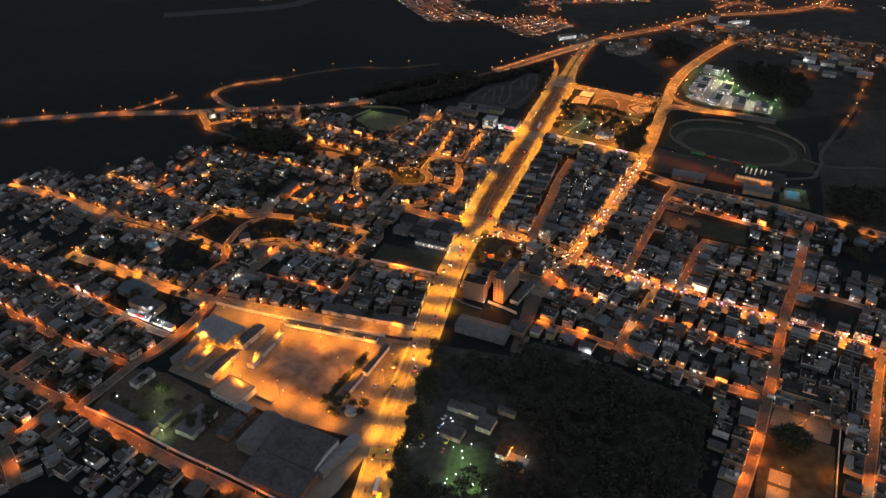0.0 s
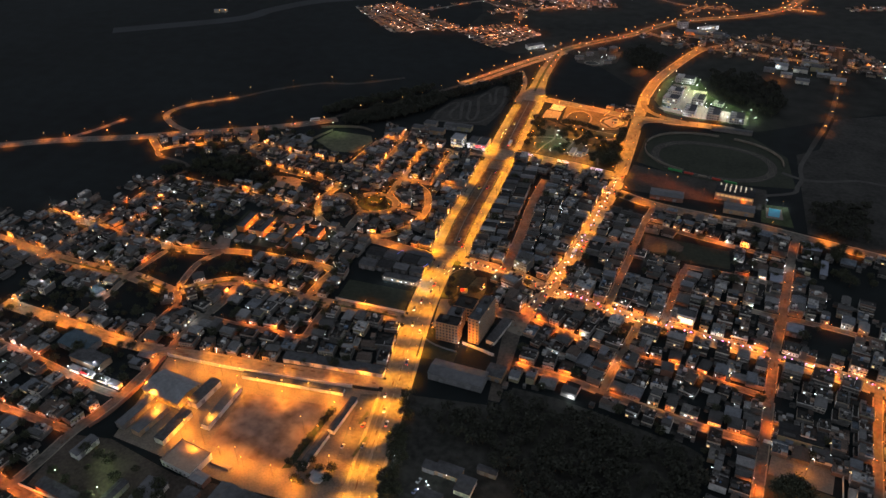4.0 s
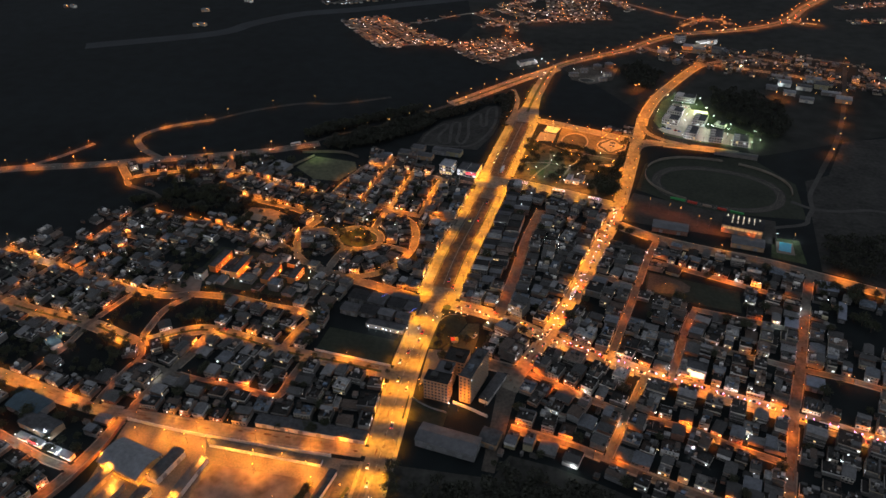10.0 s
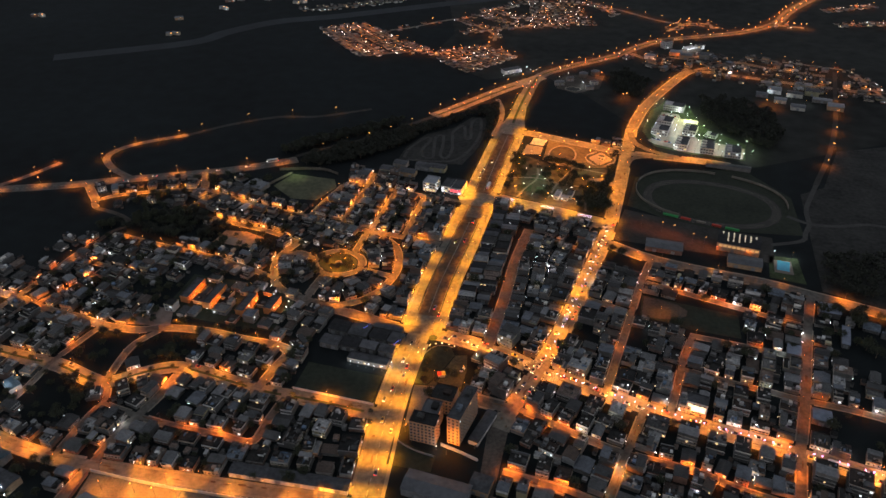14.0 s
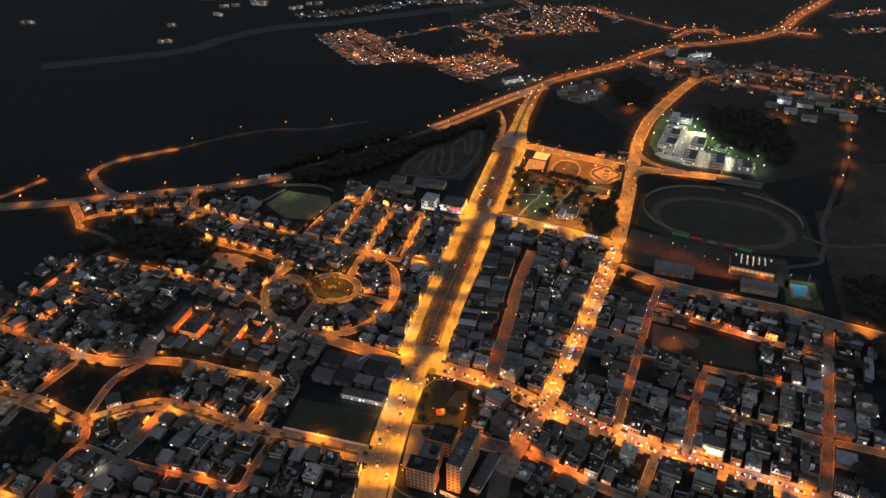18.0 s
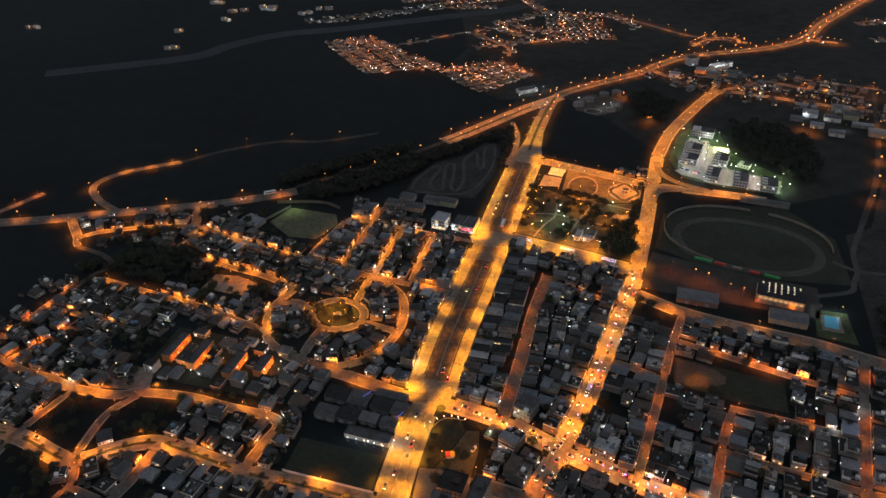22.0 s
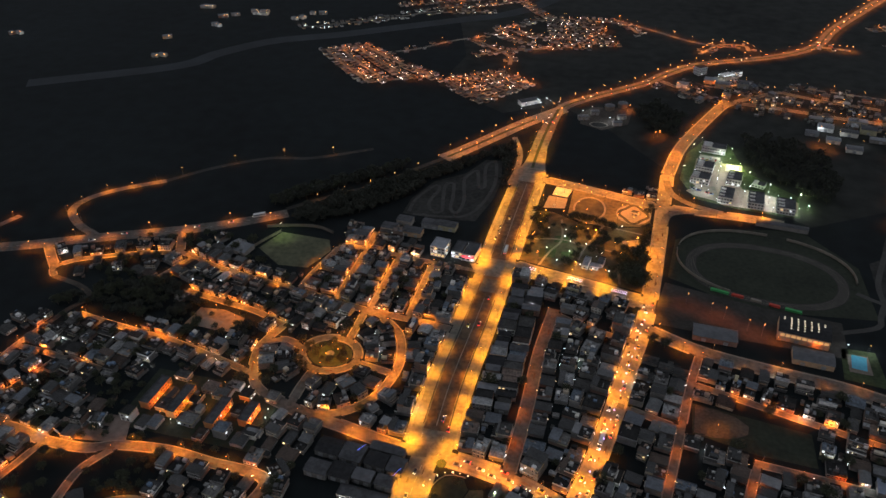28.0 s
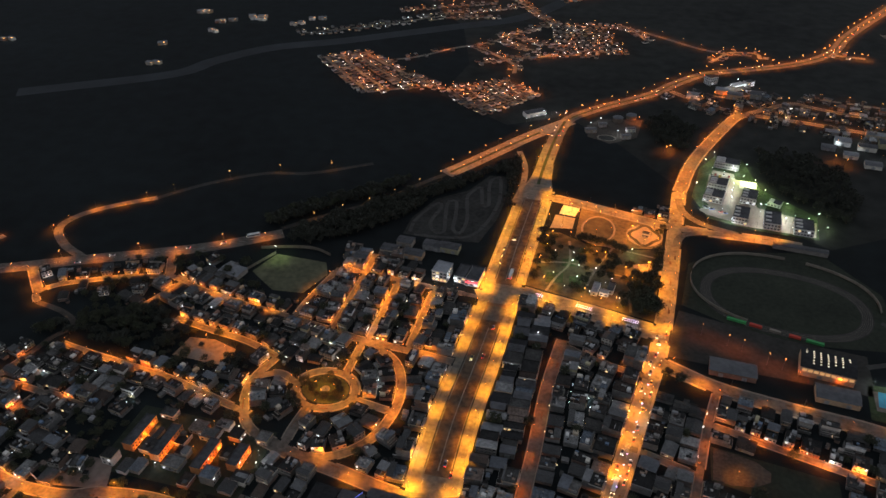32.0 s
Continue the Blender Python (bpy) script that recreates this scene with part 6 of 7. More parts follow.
slab("earth_lot", [(-232, -2), (-206, 2), (-196, 6), (-204, 24), (-230, 22)], 0.035, "pitch_earth", "open trodden ground at a lit street corner", "yard")
wall_run("boundary_wall", [(-247, 2), (-232, -1), (-228, 26)], 2.2, "pale wall at a street corner", "white_wall")
# earth yard by the plaza
slab("earth_yard", [(-222, 119), (-220, 140), (-200, 142), (-180, 136), (-176, 118)], 0.03, "earth", "trodden earth yard lit by a street lamp", "yard")
slab("court", rect(-203, 124, 18, 11, -6), 0.05, "court", "pale concrete ball court", "court")
yard_lamp("yard_small", -205, 140, 270)
yard_lamp("yard_small", -185, 132, 270)
# round plaza
slab("plaza_garden", disc_ring(16.5, 24, -100, 114, 13.5), 0.1, "lawn", "round planted garden in the middle of a plaza", "garden")
bm = bmesh.new()
prism(bm, disc_ring(3.0, 16), 0, 0.5)
fountain = thing("fountain", bm, "pavement", "small round stone fountain in a plaza garden", "fountain", pose(-100, 114, 0.1))
bm = bmesh.new()
prism(bm, disc_ring(0.5, 10), 0.5, 1.6)
part("column", bm, "pavement", fountain)
for a in (0, 90, 180, 270):
    yard_lamp("yard_small", -100 + 6 * math.cos(radians(a)), 114 + 6 * math.sin(radians(a)), a)

# green ball ground behind the houses
slab("ball_ground", [(-214, 229), (-205, 258), (-158, 256), (-150, 240), (-160, 211), (-186, 209)], 0.03, "dry_grass", "grass ball ground under a floodlight", "pitch")
wall_run("boundary_wall", [(-222, 262), (-195, 270), (-175, 272), (-158, 266)], 3.0, "pale boundary wall behind the ball ground", "tile_plaza")
wall_run("boundary_wall", [(-226, 212), (-216, 236), (-206, 258)], 2.6, "pale boundary wall beside the ball ground", "tile_plaza")
shed(-228, 222, 20, 14, -12, 4, "low hall with a grey roof beside the ball ground", "hall", "grey_roof", 0.8)
yard_lamp("flood", -203, 254, 300)
# shops by the avenue crossing
flat_block(-56, 261, 13, 15, -6, 3, "white-lit building with a bright facade", "office_building", "white_wall", "pale_roof", 2.2, 0.6, 3.2, ("front", "right"))
flat_block(-39, 264, 10, 18, -6, 2, "dark flat-roofed shop with white lit bays", "shop", "white_wall", "dark_roof", 2.2, 0.7, 3.2, ("front",))
showroom = flat_block(-29, 263, 12, 20, -4, 2, "dark-roofed showroom with a red sign", "showroom", "white_wall", "dark_roof", 2.2, 0.3, 3.2, ("front",))
bm = bmesh.new()
box(bm, -5, 5, -10.6, -10.2, 3.4, 4.8)
part("sign", bm, "neon_red", showroom, "glowing plain red sign panel")
for x, y in ((-60, 251), (-44, 252), (-28, 251)):
    yard_lamp("white", x, y, 270)
for x, y, w in ((-110, 285, 14), (-88, 283, 18), (-75, 300, 16), (-100, 300, 14), (-60, 300, 18), (-130, 268, 12)):
    shed(x, y, w, 10, -4, 5, "unlit hall with a dark roof behind the houses", "dark_hall", "dark_roof", 0.8)

# earth track of a dirt bike course
slab("course_ground", [(-108, 316), (-108, 345), (-95, 384), (-68, 408), (-54, 443), (-36, 445), (-29, 400), (-30, 360), (-38, 318), (-70, 314)], 0.01, "course_soil", "bare dull soil of a dirt course", "ground")
line = resample([(-103, 321), (-104, 339), (-99, 360), (-91, 377), (-86, 369), (-89, 341), (-81, 326), (-73, 328), (-78, 354), (-82, 379), (-75, 384), (-69, 357), (-66, 335), (-58, 329), (-57, 353), (-66, 392), (-65, 403), (-59, 417), (-54, 405), (-49, 384), (-43, 384), (-50, 421), (-49, 437), (-42, 438), (-35, 400), (-35, 376), (-38, 353), (-44, 333), (-55, 322), (-80, 318), (-98, 317)], 3.0)
bm = bmesh.new()
ribbon(bm, line, normals(line), -1.7, 1.7, 0.02)
thing("dirt_track", bm, "pale_earth", "winding pale earth track of a dirt course", "track", kind="structure")
bm = bmesh.new()
for k, (p, n) in enumerate(zip(line, normals(line))):
    if k % 9 == 4:
        vs = [bm.verts.new((*(p + n * a + Vector((-n.y, n.x)) * b), z)) for a, b, z in ((-1.9, -2.2, 0.0), (1.9, -2.2, 0.0), (1.9, 0, 1.0), (-1.9, 0, 1.0), (-1.9, 2.2, 0.0), (1.9, 2.2, 0.0))]
        bm.faces.new((vs[0], vs[1], vs[2], vs[3]))
        bm.faces.new((vs[3], vs[2], vs[5], vs[4]))
thing("dirt_jumps", bm, "pale_earth", "low earth humps across a dirt course", "dirt humps", kind="stuff")

# park
slab("court", [(25, 385), (40, 383), (43, 399), (27, 402)], 0.07, "court_lit", "concrete ball court in the park, lamp light in its paler colour", "court")
slab("court", [(20, 358), (40, 361), (40.5, 380), (22, 382.5)], 0.07, "court", "worn lit concrete ball court in the park", "court")
for x, y, t in ((34, 401, -8), (34, 384.5, -8), (30, 381, -4), (30, 360.5, 4)):
    bm = bmesh.new()
    prism(bm, disc_ring(0.09, 6), 0, 3.2)
    box(bm, -0.9, 0.9, -0.06, 0.06, 2.7, 3.7)
    thing("basket_board", bm, "white_wall", "ball court post with a white backboard", "backboard", pose(x, y, 0.07, 0, 0, t), "ball court posts")
slab("park_ground", [(44, 402), (121, 384), (119, 346), (90, 340), (60, 338), (44, 350)], 0.03, "worn_grass", "trodden earth ground of a lit park", "park")
slab("park_lawn", [(12, 350), (12, 266), (116, 243), (119, 345), (90, 338), (60, 336), (30, 352)], 0.025, "park_soil", "shaded park lawn with paths", "lawn")
slab("park_clearing", [(96, 316), (120, 325), (120, 306), (101, 303)], 0.05, "earth", "lit earth clearing in the park", "park")


def loop_path(cx, cy, rx, ry, half, material, label, wobble=0.0):
    line = [Vector((cx + rx * (1 + wobble * math.cos(4 * a)) * math.cos(a), cy + ry * (1 + wobble * math.cos(4 * a)) * math.sin(a))) for a in (i * math.pi / 24 for i in range(49))]
    bm = bmesh.new()
    ribbon(bm, line, normals(line), -half, half, 0.08)
    thing("park_path", bm, material, label, "path", kind="structure")


slab("park_lawn", disc_ring(13.5, 28, 63, 366, 20), 0.05, "park_soil", "oval worn lawn inside a park path", "lawn")
loop_path(63, 366, 14.5, 22, 0.9, "court", "oval paved path round a park lawn")
slab("sand_ground", disc_ring(16, 28, 104, 365, 18), 0.045, "court", "pale sandy play ground in the park", "play ground")
loop_path(104, 365, 12, 15, 1.6, "park_soil", "lobed earth path round a play ground", 0.12)
for pts in ([(44, 350), (58, 342), (78, 338), (98, 334), (119, 330)], [(60, 268), (66, 300), (78, 338)], [(14, 300), (44, 306), (66, 300), (98, 296)], [(30, 262), (36, 284), (44, 306), (40, 340)], [(98, 250), (96, 276), (98, 296), (104, 306)]):
    line = resample(pts, 3.0)
    bm = bmesh.new()
    ribbon(bm, line, normals(line), -1.0, 1.0, 0.075)
    thing("park_path", bm, "tile_plaza", "dull paved path through the park", "path", kind="structure")
for ring, label in (([(38, 300), (50, 302), (49, 313), (37, 311)], "small lit grass court in the park"), ([(28, 274), (42, 276), (41, 290), (27, 288)], "dim lit grass plot in the park"), ([(47, 276), (57, 277), (56, 288), (46, 287)], "dim lit grass plot in the park")):
    slab("grass_plot", ring, 0.06, "lawn", label, "lawn")
for x, y, w, d, roof in ((69, 272, 5, 14, "pale_roof"), (76, 268, 7, 5, "pale_roof"), (81, 276, 5, 12, "dark_roof")):
    flat_block(x, y, w, d, -8, 1, "low white park building with a pale flat roof", "pavilion", "white_wall", roof, 1.6, 0.4, 2.6, ("front", "left"))
flat_block(105, 364, 6, 4.5, -12, 1, "small dark park kiosk on sandy ground", "park_kiosk", "wall", "dark_roof", 1.4, 0.2, 2.6, ("front",))
stamp(GIANT, pose(109, 254, 0), ("huge dark spreading tree at the park corner", "tree", ""))
for k in range(9):
    tree(48 + k * 3.6 + tr.uniform(-0.8, 0.8), 342 - 0.4 * k + tr.uniform(-1.2, 1.2), tr.choice([1, 2]), "dark park tree in a row beside a path")
for x, y in ((44, 400), (58, 396), (76, 390), (52, 366), (75, 362), (96, 380), (112, 378), (116, 354), (90, 352), (104, 350), (32, 403), (18, 372), (43, 384)):
    yard_lamp("yard_small", x, y, hr.uniform(0, 360))
for x, y in ((36, 392), (30, 372), (62, 384), (62, 350), (92, 366), (110, 366), (110, 312), (20, 300), (24, 340), (66, 316), (90, 300), (28, 270), (60, 262), (86, 256)):
    yard_lamp("yard", x, y, hr.uniform(0, 360))
for x, y in ((46, 318), (52, 300), (30, 318), (66, 298), (80, 288), (88, 262), (44, 268), (74, 262), (64, 266), (76, 282)):
    yard_lamp("porch_post", x, y, 0)
for x, y in ((33, 284), (53, 282), (46, 305), (94, 334)):
    yard_lamp("flood_low", x, y, 0)
for x, y in ((18, 300), (26, 272), (54, 322), (72, 320), (108, 314), (114, 320), (100, 308), (20, 336), (40, 346), (22, 322), (74, 256), (96, 288), (62, 330)):
    yard_lamp("yard_small", x, y, 0)

# stadium
slab("stadium_ground", [(136, 270), (142, 330), (178, 356), (250, 372), (290, 320), (292, 250), (200, 240)], 0.02, "turf", "dark grass ground round the stadium", "ground")


def oval(cx, cy, lx, ly, turn, n=64):
    c, s = math.cos(radians(turn)), math.sin(radians(turn))
    pts = []
    for i in range(n):
        a = 2 * math.pi * i / n
        u, v = math.copysign(abs(math.cos(a)) ** 0.9, math.cos(a)) * lx, math.copysign(abs(math.sin(a)) ** 0.9, math.sin(a)) * ly
        pts.append((cx + c * u - s * v, cy + s * u + c * v))
    return pts


slab("running_track", oval(214, 293, 64, 44, -6), 0.06, "track", "dark oval running track", "track")
slab("sports_pitch", oval(214, 293, 55, 36, -6), 0.09, "turf", "dark grass pitch inside the running track", "pitch")
for k in range(1, 7):
    ring = oval(214, 293, 55 + k * 1.3, 36 + k * 1.15, -6)
    line = [Vector(p) for p in ring + ring[:1]]
    bm = bmesh.new()
    ribbon(bm, line, normals(line), -0.07, 0.07, 0.075)
    thing("lane_line", bm, "pavement", "thin pale lane line on a running track", "track marking", kind="structure")
wl = oval(214, 305, 71, 50, -8)
wall_run("stadium_wall", wl[16:32], 2.4, "low pale wall curving round the stadium", "pavement", 0.5, 5.0)
wall_run("stadium_wall", wl[32:46], 2.4, "low pale wall curving round the stadium", "pavement", 0.5, 5.0)
wall_run("stadium_wall", wl[0:15], 2.4, "low pale wall curving round the stadium", "pavement", 0.5, 5.0)
for k, (c, ln) in enumerate((("green_paint", 14), ("red_paint", 9), ("pavement", 8), ("red_paint", 8), ("green_paint", 12))):
    bm = bmesh.new()
    for st in range(4):
        box(bm, -ln / 2, ln / 2, -st * 1.0 - 1.0, -st * 1.0, 0, 0.5 + st * 0.5)
    thing("bleacher", bm, c, "short painted concrete bleacher steps at the stadium", "bleacher", pose(177 + k * 13.5, 262 - k * 3.2, 0, 0, 0, -13), "bleachers")
shed(235, 372, 44, 6, -6, 4, "long dark stand roof at the stadium", "stand", "dark_roof", 0.4, "wall", 0, "stand")
hall = shed(233, 217, 35, 21, -8, 8, "sports hall with glowing roof lights and a lit front", "sports_hall", "black_roof", 1.6, "brick_wall", 4)
for k in range(9):
    bm = bmesh.new()
    box(bm, -15.9 + k * 3.7, -13.1 + k * 3.7, -10.6, -10.48, 4.4, 6.6)
    part("window", bm, "hall_window", hall, "glowing warm window band")
for i, rows_lit in enumerate((2, 6, 6, 6, 5, 5, 2)):
    for j in range(rows_lit):
        bm = bmesh.new()
        x, y = -14 + i * 4.6, 7.6 - j * 2.6
        z = 8.16 + 1.6 * (1 - abs(y) / 10.9)
        box(bm, x - 0.5, x + 0.5, y - 0.45, y + 0.45, z - 0.1, z + 0.08)
        part("roof_light", bm, "skylight", hall, "glowing square roof light")
# halls under pale blue-grey roofs along the straight street
for x, y, w, d, turn, h in ((268.5, 16, 11, 10, -7, 5), (293, 136, 15, 12, -4, 5), (299.5, 106, 5, 22, -10, 4), (260.5, 80.5, 9, 11, -8, 4)):
    shed(x, y, w, d, turn, h, "hall under a pale blue-grey sheet roof", "hall", "blue_grey_roof", 0.7, "bare", 1)
shed(170, 200, 31, 14, -3, 4.6, "long hall under a grey sheet roof", "hall", "mid_roof", 1.0)
shed(236, 190, 27, 14, -5, 4.6, "long hall under a grey sheet roof", "hall", "mid_roof", 1.0)
# the yard's lack of light is put into its colour, darker than the asphalt
slab("sports_yard", [(124, 206), (150, 204), (262, 198), (264, 240), (206, 246), (134, 262)], 0.03, "country_road", "asphalt yard beside the stadium, darkness in its colour, with reddish light pools", "yard")
for x, y in ((168, 228), (178, 225), (194, 214), (204, 211), (150, 236)):
    yard_lamp("red_mast", x, y, 270)
for x, y in ((214, 207), (240, 206)):
    yard_lamp("dim", x, y, 270)
slab("woodland", [(294, 165), (345, 150), (420, 128), (620, 60), (700, 380), (420, 470), (352, 440), (325, 350), (300, 330)], 0.01, "course_soil", "unlit rough open ground beyond the stadium", "ground")
slab("lawn", [(255, 176), (258, 210), (281, 210), (283, 172)], 0.03, "lawn", "lit lawn round a pool deck", "lawn")
slab("pool_deck", [(260, 185), (261, 204), (275, 204), (275, 184)], 0.05, "tile_plaza", "pale paving lit white round an outdoor pool", "terrace")
for pts in ([(282, 283), (301, 273), (326, 275), (353, 284), (380, 280)], [(300, 272), (294, 255), (289, 241), (262, 228)], [(318, 354), (310, 330), (301, 300), (300, 273)]):
    line = resample(pts, 4.0)
    bm = bmesh.new()
    ribbon(bm, line, normals(line), -2.2, 2.2, 0.03 + 0.002 * len(line) % 0.02)
    thing("dirt_lane", bm, "pale_earth", "pale unlit dirt lane across rough ground", "lane", kind="structure")
slab("swimming_pool", rect(268, 196, 10, 15, -8), 0.1, "water", "blue swimming pool lit by floodlights", "pool")
for x, y in ((261, 207), (276, 209)):
    yard_lamp("white", x, y, 270)

# hospital
slab("hospital_grounds", [(146, 448), (154, 510), (172, 546), (198, 542), (212, 478), (258, 436), (254, 394), (200, 398), (160, 410)], 0.03, "lawn", "lit hospital lawns and paths", "grounds")
slab("hospital_paving", [(156, 444), (164, 500), (196, 492), (206, 440), (256, 424), (252, 398), (184, 404)], 0.04, "court", "grey white-lit paving between hospital wings", "yard")
slab("car_park", [(152, 424), (160, 416), (184, 408), (180, 440), (162, 436)], 0.05, "pavement", "white-lit hospital car park", "parking lot")
slab("forecourt", [(164, 492), (190, 486), (188, 506), (168, 510)], 0.05, "pavement", "white-lit paved hospital forecourt", "yard")
for x, y, w, d, t, n in ((182, 522, 24, 14, -10, 2), (171, 474, 17, 15, -12, 2), (166, 448, 18, 15, -12, 2), (199, 455, 14, 20, -12, 2), (189, 417, 13, 22, -10, 2), (216, 414, 14, 24, -6, 2), (242, 408, 16, 20, -6, 2), (222, 450, 12, 9, -20, 1)):
    ob = flat_block(x, y, w, d, t, n, "white hospital wing with a dark flat roof", "hospital_wing", "white_wall", "dark_roof", 1.6, 0.15, 2.6, ("front", "left"))
    for k in range(3):
        bm = bmesh.new()
        yy = (k - 1) * d / 3.4
        box(bm, -w / 2 + 0.8, -w / 2 + w * 0.4, yy - 0.7, yy + 0.7, n * 3.1 + 0.16, n * 3.1 + 1.3)
        part("roof_unit", bm, "white_wall", ob, "white rooftop box")
for x, y in ((166, 502), (178, 497), (188, 500), (186, 474), (184, 462), (160, 460), (182, 446), (156, 434), (166, 426), (172, 420), (180, 404), (202, 402), (206, 424), (208, 438), (228, 430), (230, 400), (228, 416), (252, 402), (190, 440), (236, 424), (200, 478), (188, 512), (170, 540)):
    yard_lamp("hospital", x, y, hr.uniform(0, 360))
slab("court", rect(200.5, 484, 16, 17, -6), 0.06, "court_lit", "small paved court under a greenish floodlight", "court")
for x, y in ((196, 490), (206, 482)):
    yard_lamp("flood_hot", x, y, 200)
for x, y in ((214, 470), (232, 448), (258, 434), (262, 412), (200, 522), (160, 524), (150, 470), (212, 440), (248, 424)):
    yard_lamp("flood_low", x, y, 0)

# lit plaza at the edge of the woods
slab("plaza", [(245, -107), (281, -109), (276, -132), (241, -126)], 0.05, "tile_plaza", "smooth lit concrete plaza", "plaza")
slab("earth_yard", [(238, -124), (279, -134), (272, -200), (230, -206)], 0.03, "park_soil", "trodden dim earth ground under a big tree", "yard")
for y in (-169.5, -182.5):
    slab("court", rect(246 + (y + 169.5) * 0.12, y, 12, 10.5, -8), 0.06, "court", "worn concrete ball court lit orange", "court")
wall_run("boundary_wall", [(284, -112), (279, -150), (272, -205)], 2.2, "plain wall beside the plaza", "wall")
wall_run("boundary_wall", [(240, -101), (262, -104), (284, -109)], 3.0, "curved white wall at the plaza edge", "white_wall")
shed(262, -92, 26, 12, -8, 4.5, "dark hall behind the plaza", "hall", "black_roof", 1.0)
for x, y in ((246, -166), (244, -180), (275, -160), (262, -122)):
    yard_lamp("yard_small", x, y, hr.uniform(0, 360))

# highlights of the market street and lit yards
lit_shop = flat_block(191, 7, 13, 9, -10, 3, "three-storey shop with a bright lit front", "lit_shop", "white_wall", "dark_roof", 1.6, 0.2, 3.0, ("front",))
bm = bmesh.new()
box(bm, -5.5, 5.5, -4.75, -4.52, 2.6, 7.6)
part("shop_front", bm, "shopfront", lit_shop, "glowing shop front")
for x, y in ((146, 12), (150, 11), (127, 18), (106, 24), (160, -9), (172, 6), (214, -3), (226, -4), (240, -8), (262, -13), (278, -14), (296, -18), (60, 28), (96, 27), (118, 19)):
    yard_lamp("white" if x in (146, 226, 172) else "porch_post", x, y, hr.uniform(0, 360))

# lit earth lot behind the second avenue
slab("earth_lot", [(153, 100), (153, 127), (226, 117), (226, 89), (191, 91)], 0.03, "turf", "dark grass lot between houses", "lawn")
slab("earth_lot", [(154, 101), (164, 99), (178, 101), (187, 107), (188, 114), (180, 121), (168, 124), (155, 126)], 0.05, "yard", "patch of trodden earth in dim orange light", "yard")
for x, y in ((168, 105),):
    yard_lamp("yard_small", x, y, 90)
slab("woodland", [(31, -306), (20, -200), (12, -122), (74, -116), (80, -96), (110, -98), (138, -104), (162, -110), (194, -117), (204, -122), (194, -306)], 0.012, "woods", "unlit dark woodland floor beside the town", "ground")
# blue-white lights down the middle of the second avenue
M["blue_led"] = glow("blue_white_light_bulb", (0.50, 0.36, 1.0), 6.0)
M["violet_led"] = glow("violet_light_bulb", (0.80, 0.66, 1.0), 3.0)
bm = bmesh.new()
prism(bm, disc_ring(0.09, 6), 0, 3.0)
box(bm, -0.25, 0.25, -0.25, 0.25, 0, 0.2)
led_pole = mesh("median_light", bm, "steel")
bm = bmesh.new()
prism(bm, disc_ring(0.36, 8), 3.0, 3.4)
prism(bm, disc_ring(0.2, 8), 3.4, 3.6)
led_bulb = mesh("bulb", bm, "blue_led")
for k, p in enumerate(LIST[9]["line"]):
    if k % 2 == 0 and 26 < p.y < 224 and clear_of_roads(p.x, p.y, 0.5, 9):
        stamp([("median_light", led_pole, None), ("bulb", led_bulb, Matrix())], pose(p.x, p.y, 0.04), ("short post with a blue-white bulb between traffic lanes", "lamp", "median lights"))
M["magenta_led"] = glow("magenta_light_bulb", (1.0, 0.24, 0.92), 8)
for k, p in enumerate(LIST[11]["line"]):
    if 92 < p.x < 330 and k % 3 != 2 and clear_of_roads(p.x, p.y, 0.5, 11):
        bm = bmesh.new()
        prism(bm, disc_ring(0.34, 8), 3.0, 3.4)
        hue = "blue_led" if k % 4 == 0 and p.x < 250 else "magenta_led"
        stamp([("median_light", led_pole, None), ("bulb", mesh("bulb", bm, hue), Matrix())], pose(p.x, p.y, 0.04), ("short post with a %s bulb between traffic lanes" % hue.split("_")[0], "lamp", "median lights"))
# violet light frames on the street beside the park
for x, y, n in ((26, 250.5, 4), (62, 244, 8), (98, 236, 8)):
    bm = bmesh.new()
    for j in range(2):
        box(bm, -n * 0.8, n * 0.8, j * 2.4 - 0.05, j * 2.4 + 0.05, 1.9, 2.0)
    for i in (-1, 1):
        box(bm, i * n * 0.8 - 0.06, i * n * 0.8 + 0.06, -0.06, 2.46, 0, 2.0)
    frame_ob = thing("festoon_stand", bm, "steel", "low steel frame hung with violet bulbs on the street", "light stand", pose(x, y, 0.2, 0, 0, -11), "violet light frames")
    for i in range(n):
        for j in range(2):
            bm = bmesh.new()
            prism(bm, disc_ring(0.3, 8, (i - (n - 1) / 2) * 1.6, j * 2.4), 2.0, 2.4)
            part("bulb", bm, "violet_led", frame_ob)
# blue strip lights on the workshop eaves
M["blue_strip"] = glow("blue_strip_light", (0.15, 0.2, 1.0), 1.2)
for x, y, t in ((-46, 33, 60), (-19, 20, 65)):
    bm = bmesh.new()
    box(bm, -3.5, 3.5, -0.1, 0.1, 5.3, 5.42)
    strip = mesh("strip", bm, "blue_strip")
    bm = bmesh.new()
    box(bm, -3.4, 3.4, -0.08, 0.08, 5.2, 5.3)
    gate = thing("gateway", bm, "steel", "steel gateway posts under a blue strip light", "gateway", pose(x, y, 0, 0, 0, t))
    for px in (-3.3, 3.3):
        bm = bmesh.new()
        box(bm, px - 0.1, px + 0.1, -0.1, 0.1, 0, 5.2)
        part("post", bm, "steel", gate)
    part("strip_light", strip, "blue_strip", gate, "glowing blue strip")
